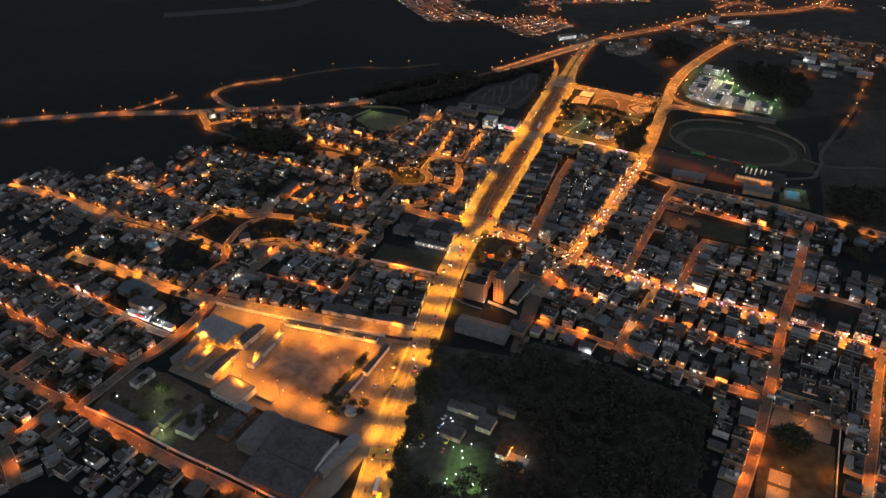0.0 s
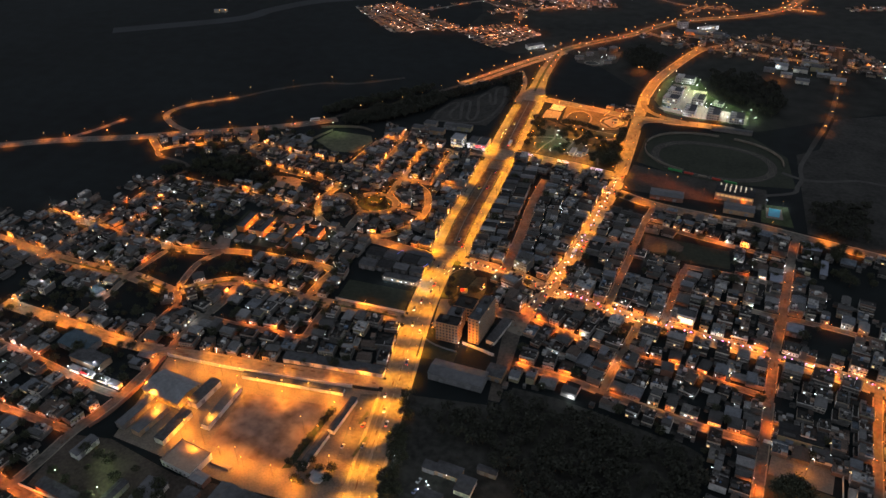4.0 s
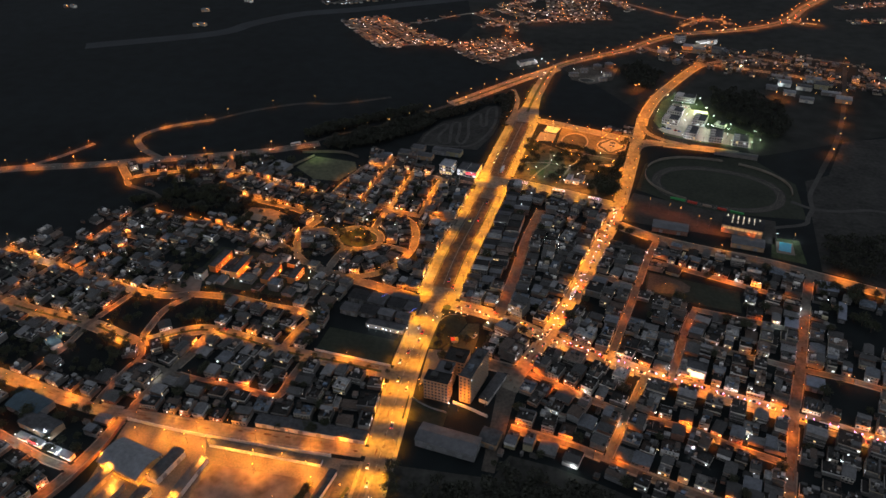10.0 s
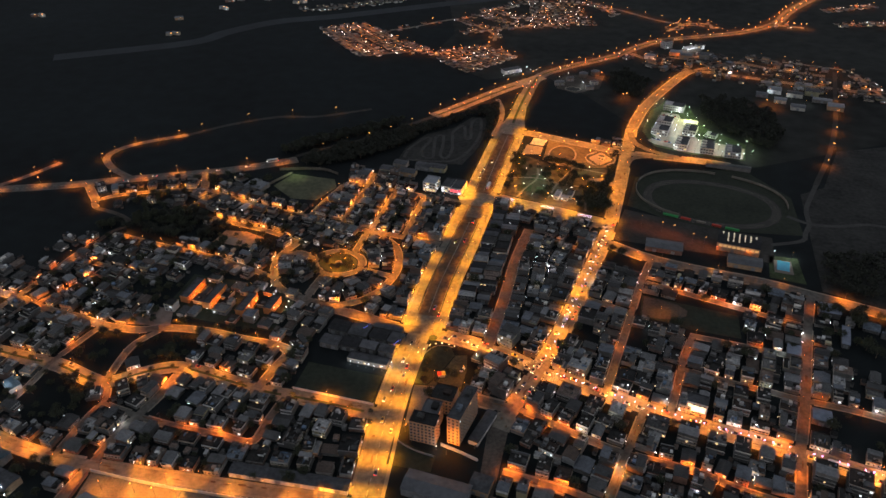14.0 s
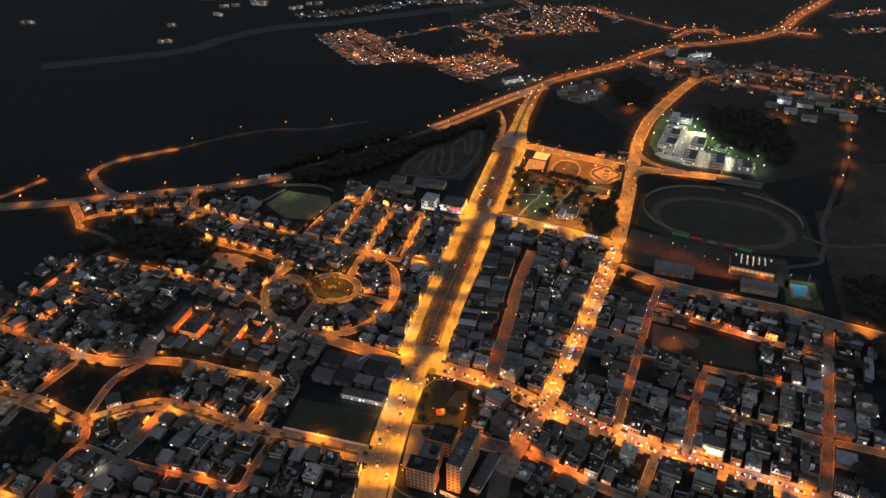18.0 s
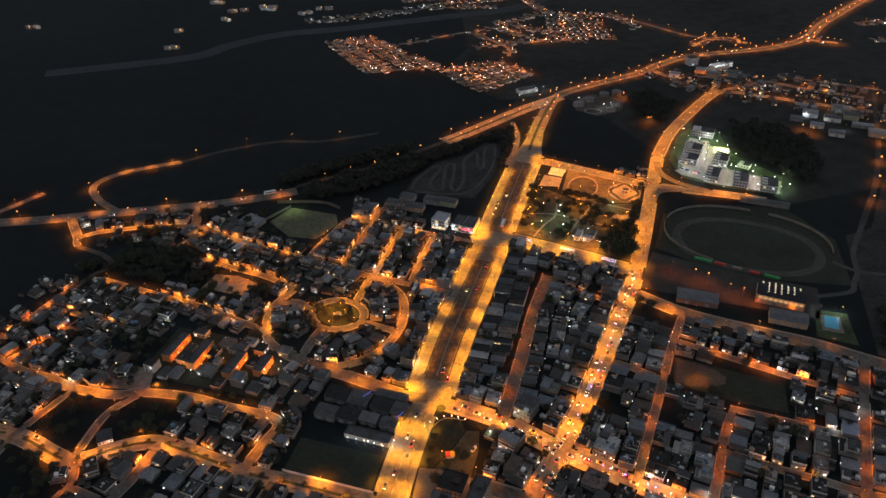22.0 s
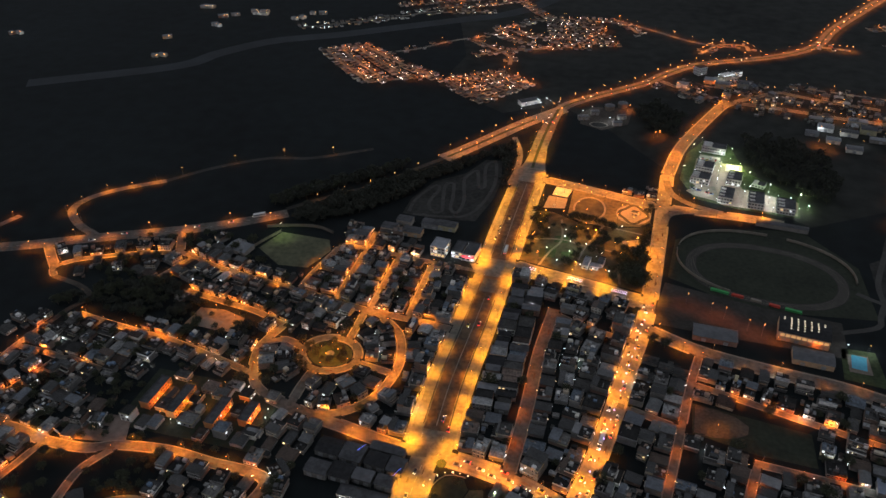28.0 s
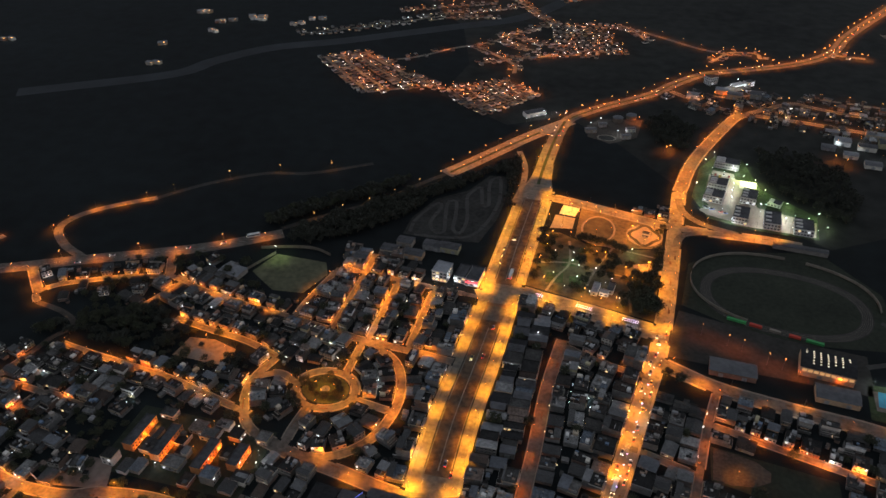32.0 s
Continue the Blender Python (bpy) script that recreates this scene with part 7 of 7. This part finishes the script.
# zebra crossings
bm_bar = bmesh.new()
box(bm_bar, -0.25, 0.25, -1.6, 1.6, 0, 0.012)
zebra_bar = mesh("stripe", bm_bar, "paint")
for x, y, t, n in ((79, 28, 17, 10), (93, 13, 17, 10), (75, 24, 107, 9), (97, 17, 107, 9), (101, 230, 77, 12), (103, 112, 80, 10), (120, 226, 8, 10)):
    root = new("zebra_crossing")
    root.matrix_basis = pose(x, y, 0.23, 0, 0, t)
    tagged(root, "white striped pedestrian crossing painted on the road", "road marking", kind="structure")
    for k in range(n):
        ob = new("stripe", zebra_bar)
        ob.parent = root
        ob.matrix_basis = Matrix.Translation(((k - (n - 1) / 2) * 1.0, 0, 0))

# lamps and small kerbed islands at the avenue crossings
for x, y, rad in ((4, 37, 3.2), (14, 240, 2.6)):
    slab("traffic_island", disc_ring(rad, 18, x, y), 0.3, "lawn", "small round planted traffic island with a kerb", "traffic island", 0.3)
for x, y, t in ((4, 37, 200), (14, 240, 160), (-20, 257, 330), (-21, 50, 300)):
    yard_lamp("avenue", x, y, t)

# sheds and stores in a row along the east side of the wide avenue
row_rng = random.Random(19)
for column, (xa, xb) in enumerate(((0.0, 13.0), (13.3, 26.5))):
    y = 86.0
    while y < 220:
        d = row_rng.choice([6.0, 7.0, 8.0, 9.5, 12.0])
        x0 = 12.2 + (y - 110) * 0.02
        w, cx, what = xb - xa - row_rng.choice([0, 0, 1.5, 4]), x0 + (xa + xb) / 2, row_rng.random()
        if what < 0.5:
            shed(cx, y + d / 2, w, d - 0.3, 1.0, row_rng.uniform(3.2, 6.2), "store shed under a weathered sheet roof", "store_shed", row_rng.choice(["mid_roof", "dark_roof", "grey_roof", "black_roof", "dark_roof"]), 0.7, "bare", 1)
        elif what < 0.88:
            flat_block(cx, y + d / 2, w, d - 0.3, 1.0, row_rng.choice([1, 2, 2]), "shop house with a flat parapet roof", "shop_house", "wall", "roof", 1.4, 0.12, 2.6, ("front", "left") if column == 0 else ("front",), hs=2.8)
        else:
            tree(cx, y + d / 2, 2, "dark tree in a back yard")
        y += d
yard_lamp("white", 33, 200, 90)
yard_lamp("flood_low", 40, 21, 0)
# ---- far suburbs, river and farms ----
fr = random.Random(5)
SMALL = [p for p in PROTOS if p[2] == 1]


def far_street(pts, width=6, gap=24.0, lamp="suburb", depth=1, fill=0.8):
    line = resample(pts, 4.0)
    ns = normals(line)
    bm = bmesh.new()
    ribbon(bm, line, ns, -width / 2, width / 2, 0.03)
    thing("far_street", bm, "concrete_road", "dim lit street of a far suburb", "road", kind="structure")
    nxt = gap / 2
    for k in range(len(line)):
        if k * 4.0 >= nxt and lamp:
            nxt += gap * fr.uniform(0.5, 1.1)
            q = line[k] + ns[k] * fr.choice([-1, 1]) * (width / 2 + 0.5)
            street_lamp(lamp, q.x, q.y, 0)
    for row in range(depth):
        for s in (1, -1):
            k = 0
            while k < len(line):
                P = fr.choice(SMALL)
                q = line[k] + ns[k] * s * (width / 2 + 1 + P[1] * 0.31 + row * 7.5)
                a = math.atan2(ns[k].y, ns[k].x) - math.pi / 2 * s
                if fr.random() < fill and reserve(q.x, q.y, P[0] * 0.62, P[1] * 0.62, a, False, 0.1):
                    for part_name, me, local in P[4]:
                        if part_name in (P[3], "roof_room", "upper_floor"):
                            join_into(far_walls, me, (pose(q.x, q.y, 0, 0, 0, math.degrees(a)) @ Matrix.Scale(0.62, 4)))
                        elif "roof" in part_name:
                            join_into(far_roofs, me, (pose(q.x, q.y, 0, 0, 0, math.degrees(a)) @ Matrix.Scale(0.62, 4)))
                    if fr.random() < 0.3:
                        bmx = porch_white if fr.random() < 0.6 else porch_warm
                        x, y = q.x + fr.uniform(-3, 3), q.y - P[1] * 0.4 - 0.3
                        box(bmx, x - 0.3, x + 0.3, y - 0.2, y + 0.3, 2.0, 2.4)
                    k += 1
                else:
                    k += 1


for pts in ([(-360, 741), (-305, 680), (-255, 630)], [(-343, 754), (-285, 690), (-229, 637)], [(-326, 768), (-262, 704), (-202, 652)], [(-312, 773), (-245, 716), (-174, 667)]):
    far_street(pts, 6, 24)
far_street([(-255, 628), (-174, 665), (-120, 622), (-90, 600)], 6, 30, "suburb", 1, 0.4)
for k in range(6):
    u = k / 5
    far_street([(-164 + 72 * u, 655 - 53 * u), (-84 + 42 * u, 705 - 30 * u)], 5, 26, "suburb", 1, 0.85)
far_street([(-161, 839), (-93, 775), (-82, 737)], 6, 22, "suburb", 1, 0.3)
far_street([(-139, 857), (-83, 940), (-55, 962), (46, 970), (91, 911)], 6, 30, "suburb", 1, 0.6)
far_street([(-137, 765), (-100, 790), (-17, 827), (23, 831)], 6, 24, "suburb", 1, 0.6)
far_street([(-138, 899), (-107, 851), (-60, 832)], 6, 26, "suburb", 1, 0.6)
far_street([(-105, 885), (-66, 868), (-20, 850)], 6, 24, "suburb", 1, 0.7)
for k in range(6):
    u = k / 5
    far_street([(-58 + 20 * u, 952 - 110 * u), (20 + 40 * u, 956 - 100 * u)], 5, 34, "suburb", 1, 0.9)
for pts in ([(-320, 985), (-253, 1024), (-172, 1067)], [(-260, 985), (-190, 1010), (-122, 1060)], [(-240, 960), (-150, 985)], [(-84, 1002), (-137, 1093), (-160, 1150)], [(-84, 1002), (-55, 965)], [(-290, 1060), (-200, 1110)], [(-60, 1100), (40, 1180)]):
    far_street(pts, 6, 28, "suburb", 1, 0.6)
far_street([(-270, 745), (-230, 770), (-190, 815), (-161, 839), (-139, 857)], 6, 60, "suburb", 1, 0.25)
far_street([(-440, 830), (-330, 900), (-240, 975)], 6, 0.9e4, "", 2, 0.4)
# the right-hand outskirts
far_street([(163, 720), (193, 715), (231, 736)], 5, 20, "suburb", 1, 0.15)
far_street([(280, 735), (340, 728), (420, 712)], 5, 40, "suburb", 1, 0.2)
far_street([(340, 912), (362, 908), (385, 904)], 8, 10, "far", 1, 0.2)
far_street([(430, 1010), (520, 1060)], 7, 26, "suburb", 1, 0.6)
far_street([(440, 930), (540, 960)], 7, 40, "suburb", 1, 0.6)
far_street([(175, 841), (190, 866), (205, 889), (239, 893), (244, 871)], 6, 14, "far", 1, 0.15)
far_street([(420, 700), (440, 600)], 7, 40, "suburb", 1, 0.5)

# far ground in a paler colour that imitates distance haze
M["dry_fields"] = mat("haze_paled_fields", [(0.0180, 0.0188, 0.0165)], 0.95, 0.05, 0.006, 0.55, 0.4, 0, 0.2)
slab("dry_fields", [(-160, 640), (-60, 570), (0, 610), (60, 560), (128, 470), (262, 380), (420, 480), (900, 620), (1100, 1600), (0, 1700), (-420, 1180), (-200, 930), (-150, 760)], -0.02, "dry_fields", "fields and rough ground beyond the highway, distant haze in their paler colour", "ground", 0.02)
M["river"] = mat("river_water", [(0.014, 0.018, 0.021)], 0.7, 0.03, 0.008, 0.5, 0.15, 0, 0.2)
line = resample([(-700, 520), (-540, 624), (-507, 687), (-453, 757), (-363, 810), (-275, 872), (-214, 915), (-120, 985), (-60, 1100), (0, 1300)], 12.0)
bm = bmesh.new()
ribbon(bm, line, normals(line), -14, 14, 0.01)
thing("river", bm, "river", "dark river faintly reflecting the dusk sky", "river", kind="structure")

for x, y, k in ((-651, 905, 3), (-577, 857, 3), (-538, 891, 4), (-871, 700, 2), (-581, 660, 2), (-625, 744, 1), (-586, 810, 2), (-470, 870, 2), (-440, 905, 2)):
    for j in range(k):
        a, b = x + fr.uniform(-14, 14), y + fr.uniform(-10, 10)
        shed(a, b, fr.uniform(8, 16), fr.uniform(6, 9), fr.uniform(-30, 30), 4, "farm shed far off in dark fields", "farm_shed", "grey_roof", 0.8, doors=1)
        street_lamp("farm", a + 7, b - 7, 0)

# depot with round tanks inside the highway bend
for x, y, rad, h in ((64, 611, 6.0, 5), (79, 622, 6.0, 5)):
    bm = bmesh.new()
    prism(bm, disc_ring(rad, 28), 0, h)
    tank = thing("storage_tank", bm, "tile_plaza", "round pale storage tank beside the highway", "tank", pose(x, y, 0))
    bm = bmesh.new()
    apex = bm.verts.new((0, 0, h + 1.2))
    rim = [bm.verts.new((px, py, h)) for px, py in disc_ring(rad + 0.2, 28)]
    for i in range(28):
        bm.faces.new((rim[i], rim[(i + 1) % 28], apex))
    bm.faces.new(rim[::-1])
    part("roof", bm, "mid_roof", tank)
slab("depot_yard", [(34, 560), (30, 590), (44, 612), (92, 620), (88, 570), (60, 548)], 0.03, "yard", "dim depot yard beside the highway", "yard")
slab("pond", disc_ring(9, 22, 55, 562, 6), 0.06, "woods", "dark oval pond in a depot yard", "pond")
loop_path(55, 562, 10, 7, 0.8, "pavement", "pale rim round a dark pond")
for x, y, w, d in ((36, 574, 12, 7), (48, 592, 9, 6), (80, 586, 10, 6), (76, 566, 10, 6)):
    shed(x, y, w, d, 20, 4, "depot building with a dull grey roof", "depot_building", "mid_roof", 0.7)
for x, y in ((34, 584), (44, 600), (72, 578), (66, 570), (-24, 606), (-36, 590), (-14, 612)):
    street_lamp("white", x, y, 0)
for x, y in ((86, 612), (118, 540), (122, 543), (290, 560), (300, 552)):
    street_lamp("far", x, y, 0)
shed(-34, 606, 26, 10, 38, 5, "roadside hall with a pale roof", "roadside_hall", "dark_roof", 0.8)
for x, y in ((-40, 584), (-30, 596), (-20, 604), (-8, 612), (2, 612)):
    yard_lamp("porch_post", x, y, 0)
# works and offices beyond the hospital
for x, y, w, d, h in ((307, 608, 16, 14, 5), (310, 575, 14, 10, 4), (330, 598, 18, 10, 5), (328, 556, 16, 12, 4), (290, 590, 14, 9, 4), (352, 610, 16, 14, 6), (360, 585, 22, 8, 4), (372, 566, 18, 14, 5), (300, 632, 14, 8, 4), (345, 632, 20, 10, 5), (200, 716, 18, 12, 6), (186, 730, 16, 12, 5), (228, 724, 18, 14, 6), (150, 706, 14, 10, 5)):
    shed(x, y, w, d, -8, h, "far hall with a grey sheet roof in the outskirts", "far_hall", fr.choice(["mid_roof", "dark_roof", "grey_roof"]), 0.8, "wall", 1)
for x, y in ((318, 590), (300, 600), (338, 570), (366, 596), (205, 738), (212, 742), (195, 740), (326, 615), (352, 640)):
    street_lamp("white", x, y, 0)

# fuel station beside the highway
slab("forecourt", rect(206, 752, 30, 18, 40), 0.04, "pavement", "white-lit paved forecourt of a fuel station", "yard")
bm = bmesh.new()
box(bm, -9, 9, -5, 5, 4.6, 5.2)
station = thing("station_canopy", bm, "white_wall", "white flat canopy of a fuel station with lamps", "canopy", pose(206, 752, 0, 0, 0, 40))
for px, py in ((-7, -3), (7, -3), (7, 3), (-7, 3)):
    bm = bmesh.new()
    box(bm, px - 0.2, px + 0.2, py - 0.2, py + 0.2, 0, 4.6)
    part("post", bm, "steel", station)
bm = bmesh.new()
box(bm, -9.1, 9.1, -5.25, -5.02, 4.55, 5.25)
part("fascia", bm, "lit_white", station, "glowing white fascia")
flat_block(220, 762, 12, 8, 40, 2, "pale two-storey station building", "station_building", "white_wall", "dark_roof", 1.8, 0.5, 2.6, ("front",))
flat_block(173, 760, 13, 11, 38, 3, "pale three-storey roadside building", "roadside_building", "white_wall", "roof", 1.6, 0.1, 2.8, ("front", "left"))
for x, y in ((196, 744), (214, 744), (206, 764)):
    street_lamp("white", x, y, 0)
# works on the west edge of town
for x, y, w, d, t in ((-470, 6, 44, 20, -8), (-425, 6, 34, 18, -8), (-388, 2, 24, 16, -8), (-364, 28, 22, 14, -8), (-322, -98, 26, 14, -10), (-345, -104, 18, 12, -10), (-292, -92, 20, 12, -10), (-440, -60, 18, 12, 4)):
    if reserve(x, y, w, d, radians(t), False):
        shed(x, y, w, d, t, 6, "broad works hall with a bluish grey roof", "works_hall", "grey_roof", 1.4, "wall", 3)
for x, y in ((-330, -88), (-306, -86), (-316, -108), (-264, -76), (-268, -84), (-404, 30), (-378, 34), (-350, 10), (-208, -158), (-200, -163), (-192, -170), (-214, -160)):
    street_lamp("white", x, y, 0)

# paving beside the south avenue, stall markings, and the dim-lit middle of the north avenue
slab("forecourt", [(-10, -296), (2, -262), (10, -210), (0, -200), (-2, -225), (-26, -285)], 0.055, "pavement", "broad paved strip beside the avenue", "pavement")
for x, y, t in ((29, 249, -10), (64, 242, -12), (101, 233, -14)):
    bm = bmesh.new()
    for k in range(6):
        box(bm, -6 + k * 2.1, -4.9 + k * 2.1, -1.1, 1.1, 0, 0.02)
    thing("bay_marking", bm, "paint", "row of white painted bays on the street", "road marking", pose(x, y, 0.2, 0, 0, t), kind="structure")
# middle lanes: weaker lamp light painted as a browner, darker asphalt
bm = bmesh.new()
line = resample([(-7, 62), (-8, 110), (-6, 170), (-5, 236)], 4.0)
ribbon(bm, line, normals(line), -7.5, 7.5, 0.06)
thing("middle_lanes", bm, "dark_asphalt", "asphalt middle lanes of the avenue, dim brown lamp light in their colour", "road", kind="structure")
bm = bmesh.new()
line = resample([(-4, 262), (-4, 330), (-3, 405)], 4.0)
ribbon(bm, line, normals(line), -7.5, 7.5, 0.06)
thing("middle_lanes", bm, "dark_asphalt", "asphalt middle lanes of the avenue, dim brown lamp light in their colour", "road", kind="structure")
for pts in ([(-7, 66), (-8, 110), (-6, 170), (-5, 205)], [(-4, 268), (-4, 330), (-3, 400)]):
    line = resample(pts, 4.0)
    for o in (-8.6, 0.0, 8.6):
        bm = bmesh.new()
        ribbon(bm, line, normals(line), o - 0.35, o + 0.35, 0, 0.6 if o else 0.25)
        thing("median", bm, "pavement" if o == 0 else "yard", "raised kerbed strip between the lanes", "kerb", kind="structure")
slab("underpass_mouth", [(-12, 214), (3, 214), (4, 232), (-11, 232)], 0.085, "asphalt", "dark sunken mouth of an underpass below a crossing", "road")

# dark planted middle of the highway and the tapering avenue end
line = [p for p in LIST[2]["line"] if p.y > 600]
bm = bmesh.new()
ribbon(bm, line, normals(line), -1.1, 1.1, 0.0, 0.25)
thing("median", bm, "lawn", "narrow planted strip between highway carriageways", "median", kind="structure")
for pts, half in (([(-3, 436), (-3, 480), (-1, 540), (4, 596)], 1.6), ([(-20, 558), (-46, 519), (-72, 477), (-96, 440)], 1.3)):
    line = resample(pts, 4.0)
    bm = bmesh.new()
    ribbon(bm, line, normals(line), -half, half, 0.0, 0.34)
    thing("median", bm, "lawn", "dark planted strip between carriageways", "median", kind="structure")
slab("avenue_apron", [(-17, 424), (-12.5, 450), (-10.5, 480), (6.5, 480), (8.5, 450), (13, 424)], 0.235, "concrete_road", "tapering sodium-lit end of the wide avenue", "road", 0.03)
# planted strip down the middle of the curved street
line = [p for p in LIST[21]["line"] if -330 < p.x < -20]
keep = [clear_of_roads(p.x, p.y, 1.5, 21) for p in line]
bm = bmesh.new()
ribbon(bm, line, normals(line), -0.9, 0.9, 0.0, 0.3, keep)
thing("median", bm, "lawn", "narrow planted strip between two carriageways", "median", kind="structure")
# darker repair patches and oil stains in the asphalt
patches = bmesh.new()
for i, r in enumerate(LIST):
    if r["width"] < 4 or r["line"][0].y > 600:
        continue
    for k in range(1, len(r["line"]) - 1):
        if fr.random() > 0.34:
            continue
        p, n = r["line"][k], r["normal"][k]
        d = Vector((n.y, -n.x))
        o, a, b = fr.uniform(-0.38, 0.38) * r["width"], fr.uniform(0.25, 0.9), fr.uniform(0.8, 4.5)
        if not clear_of_roads(p.x, p.y, 0.3, i):
            continue
        z = 0.027 + 0.0022 * i
        ring = [(u * fr.uniform(0.75, 1.1) * b, v * fr.uniform(0.7, 1.2) * a + o) for u, v in ((-1, -0.6), (-0.3, -1), (0.6, -0.9), (1, -0.2), (0.8, 0.8), (0, 1), (-0.8, 0.7))]
        patches.faces.new([patches.verts.new((*(p + d * u + n * v), z)) for u, v in ring])
thing("road_patches", patches, "dark_asphalt", "dark repair patches and stains in the road surface", "road patches", kind="stuff")

# ---- vehicles ----
CAR_PAINT = mat("car_paint", [(0.70, 0.70, 0.70), (0.05, 0.05, 0.055), (0.35, 0.36, 0.38), (0.45, 0.05, 0.04), (0.75, 0.55, 0.05), (0.10, 0.14, 0.30), (0.60, 0.60, 0.58)], 0.3, 1.0, 0.3, 0.08, 0, 0, 0.6)
BUS_PAINT = mat("bus_paint", [(0.62, 0.62, 0.60), (0.55, 0.45, 0.12)], 0.35, 1.0, 0.3, 0.1, 0, 0, 0.5)
HEAD = glow("headlight_glass", (1.0, 0.86, 0.62), 12)
TAIL = glow("tail_light_glass", (1.0, 0.05, 0.03), 8)


def car_proto(length, width, height, bus=False):
    bm = bmesh.new()
    h0 = height if bus else height * 0.58
    l, w = length / 2, width / 2
    prof = [(-l, 0.3), (l, 0.3), (l, h0 * 0.75), (l * 0.9, h0), (-l * 0.92, h0), (-l, h0 * 0.85)]
    a, b = [bm.verts.new((x, -w, z)) for x, z in prof], [bm.verts.new((x, w, z)) for x, z in prof]
    for i in range(6):
        j = (i + 1) % 6
        bm.faces.new((a[i], a[j], b[j], b[i]))
    bm.faces.new(a[::-1])
    bm.faces.new(b)
    name = "bus" if bus else "car"
    parts = [(name, mesh(name, bm, BUS_PAINT if bus else CAR_PAINT), None)]
    bm = bmesh.new()
    if bus:
        box(bm, -l * 0.9, l * 1.005, -w - 0.02, w + 0.02, height * 0.5, height * 0.8)
    else:
        lo = [bm.verts.new(p) for p in ((-l * 0.75, -w * 0.95, h0), (l * 0.42, -w * 0.95, h0), (l * 0.42, w * 0.95, h0), (-l * 0.75, w * 0.95, h0))]
        hi = [bm.verts.new(p) for p in ((-l * 0.5, -w * 0.8, height), (l * 0.1, -w * 0.8, height), (l * 0.1, w * 0.8, height), (-l * 0.5, w * 0.8, height))]
        bm.faces.new(hi)
        for i in range(4):
            j = (i + 1) % 4
            bm.faces.new((lo[i], lo[j], hi[j], hi[i]))
    parts.append(("window_band" if bus else "cabin", mesh("cabin", bm, "glass"), Matrix()))
    for name, x, m in (("headlight", l + 0.04, HEAD), ("tail_light", -l - 0.04, TAIL)):
        bm = bmesh.new()
        box(bm, -0.08, 0.08, -0.18, 0.18, -0.11, 0.11)
        me = mesh(name, bm, m)
        for s in (-1, 1):
            parts.append((name, me, Matrix.Translation((x, s * (w - 0.3), h0 * 0.62 if not bus else 0.9))))
    return parts


CARS = [car_proto(4.3, 1.75, 1.5), car_proto(4.8, 1.85, 1.75), car_proto(3.9, 1.65, 1.5)]
BUS = car_proto(11.5, 2.5, 3.1, True)
vr = random.Random(31)


def drive(i, start, stop, number, label, group, parked=False, buses=0):
    """Vehicles along road i between two shares of its length, keeping to the right."""
    line, ns, hw = LIST[i]["line"], LIST[i]["normal"], LIST[i]["width"] / 2
    spots = []
    for k in range(number):
        for _ in range(20):
            u = vr.uniform(start, stop)
            j = min(len(line) - 2, int(u * (len(line) - 1)))
            s = vr.choice([-1, 1])
            off = s * ((hw - 1.3) if parked else vr.choice([0.25, 0.6]) * hw)
            q = line[j].lerp(line[j + 1], vr.random()) + ns[j] * off
            if all((q - o).length > 6.5 for o in spots):
                break
        else:
            continue
        spots.append(q)
        d = Vector((ns[j].y, -ns[j].x)) * (1 if s < 0 else -1)
        proto = BUS if k < buses else vr.choice(CARS)
        proto = proto[:2] if parked else proto
        stamp(proto, pose(q.x, q.y, 0.05 + 0.0022 * i, 0, 0, math.degrees(math.atan2(d.y, d.x))), ("city bus with lit lamps on the avenue" if k < buses else label, "bus" if k < buses else "car", group))


drive(0, 0.1, 0.95, 16, "car with headlights on driving the avenue", "cars on the avenue", buses=2)
drive(1, 0.02, 0.95, 10, "car driving the wide avenue at night", "cars on the avenue", buses=1)
drive(9, 0.05, 0.55, 34, "car with lights on in avenue traffic", "cars on the second avenue", buses=1)
drive(11, 0.05, 0.95, 54, "car queueing with lights on by the shops", "cars on the market street", buses=1)
drive(2, 0.02, 0.75, 26, "car on the highway with lights on", "cars on the highway")
drive(5, 0.4, 0.95, 5, "car on the highway with lights on", "cars on the highway", buses=1)
drive(21, 0.4, 0.95, 5, "parked car beside the kerb", "parked cars", True)
for x, y, t in ((-6, -150, 84), (-6, -156, 84), (0, -172, 84), (-12, -176, 84), (160, 428, 10), (164, 427, 10), (172, 424, 10), (176, 422, 10), (158, 431, 10), (166, 497, 80), (170, 500, 80), (174, 497, 80), (178, 501, 80), (183, 498, 80), (187, 496, 80), (168, 490, 10), (180, 489, 10), (34, -208, 80), (37, -214, 80), (30, -214, 80), (50, -206, 90), (50, -214, 90), (42, -188, 70), (42, -196, 70), (20, -50, 60), (28, 4, 40), (33, 8, 70)):
    stamp(vr.choice(CARS)[:2], pose(x, y, 0.08, 0, 0, t), ("parked car standing on a paved lot", "car", "parked cars"))
far_lamps_done()
far_houses_done()
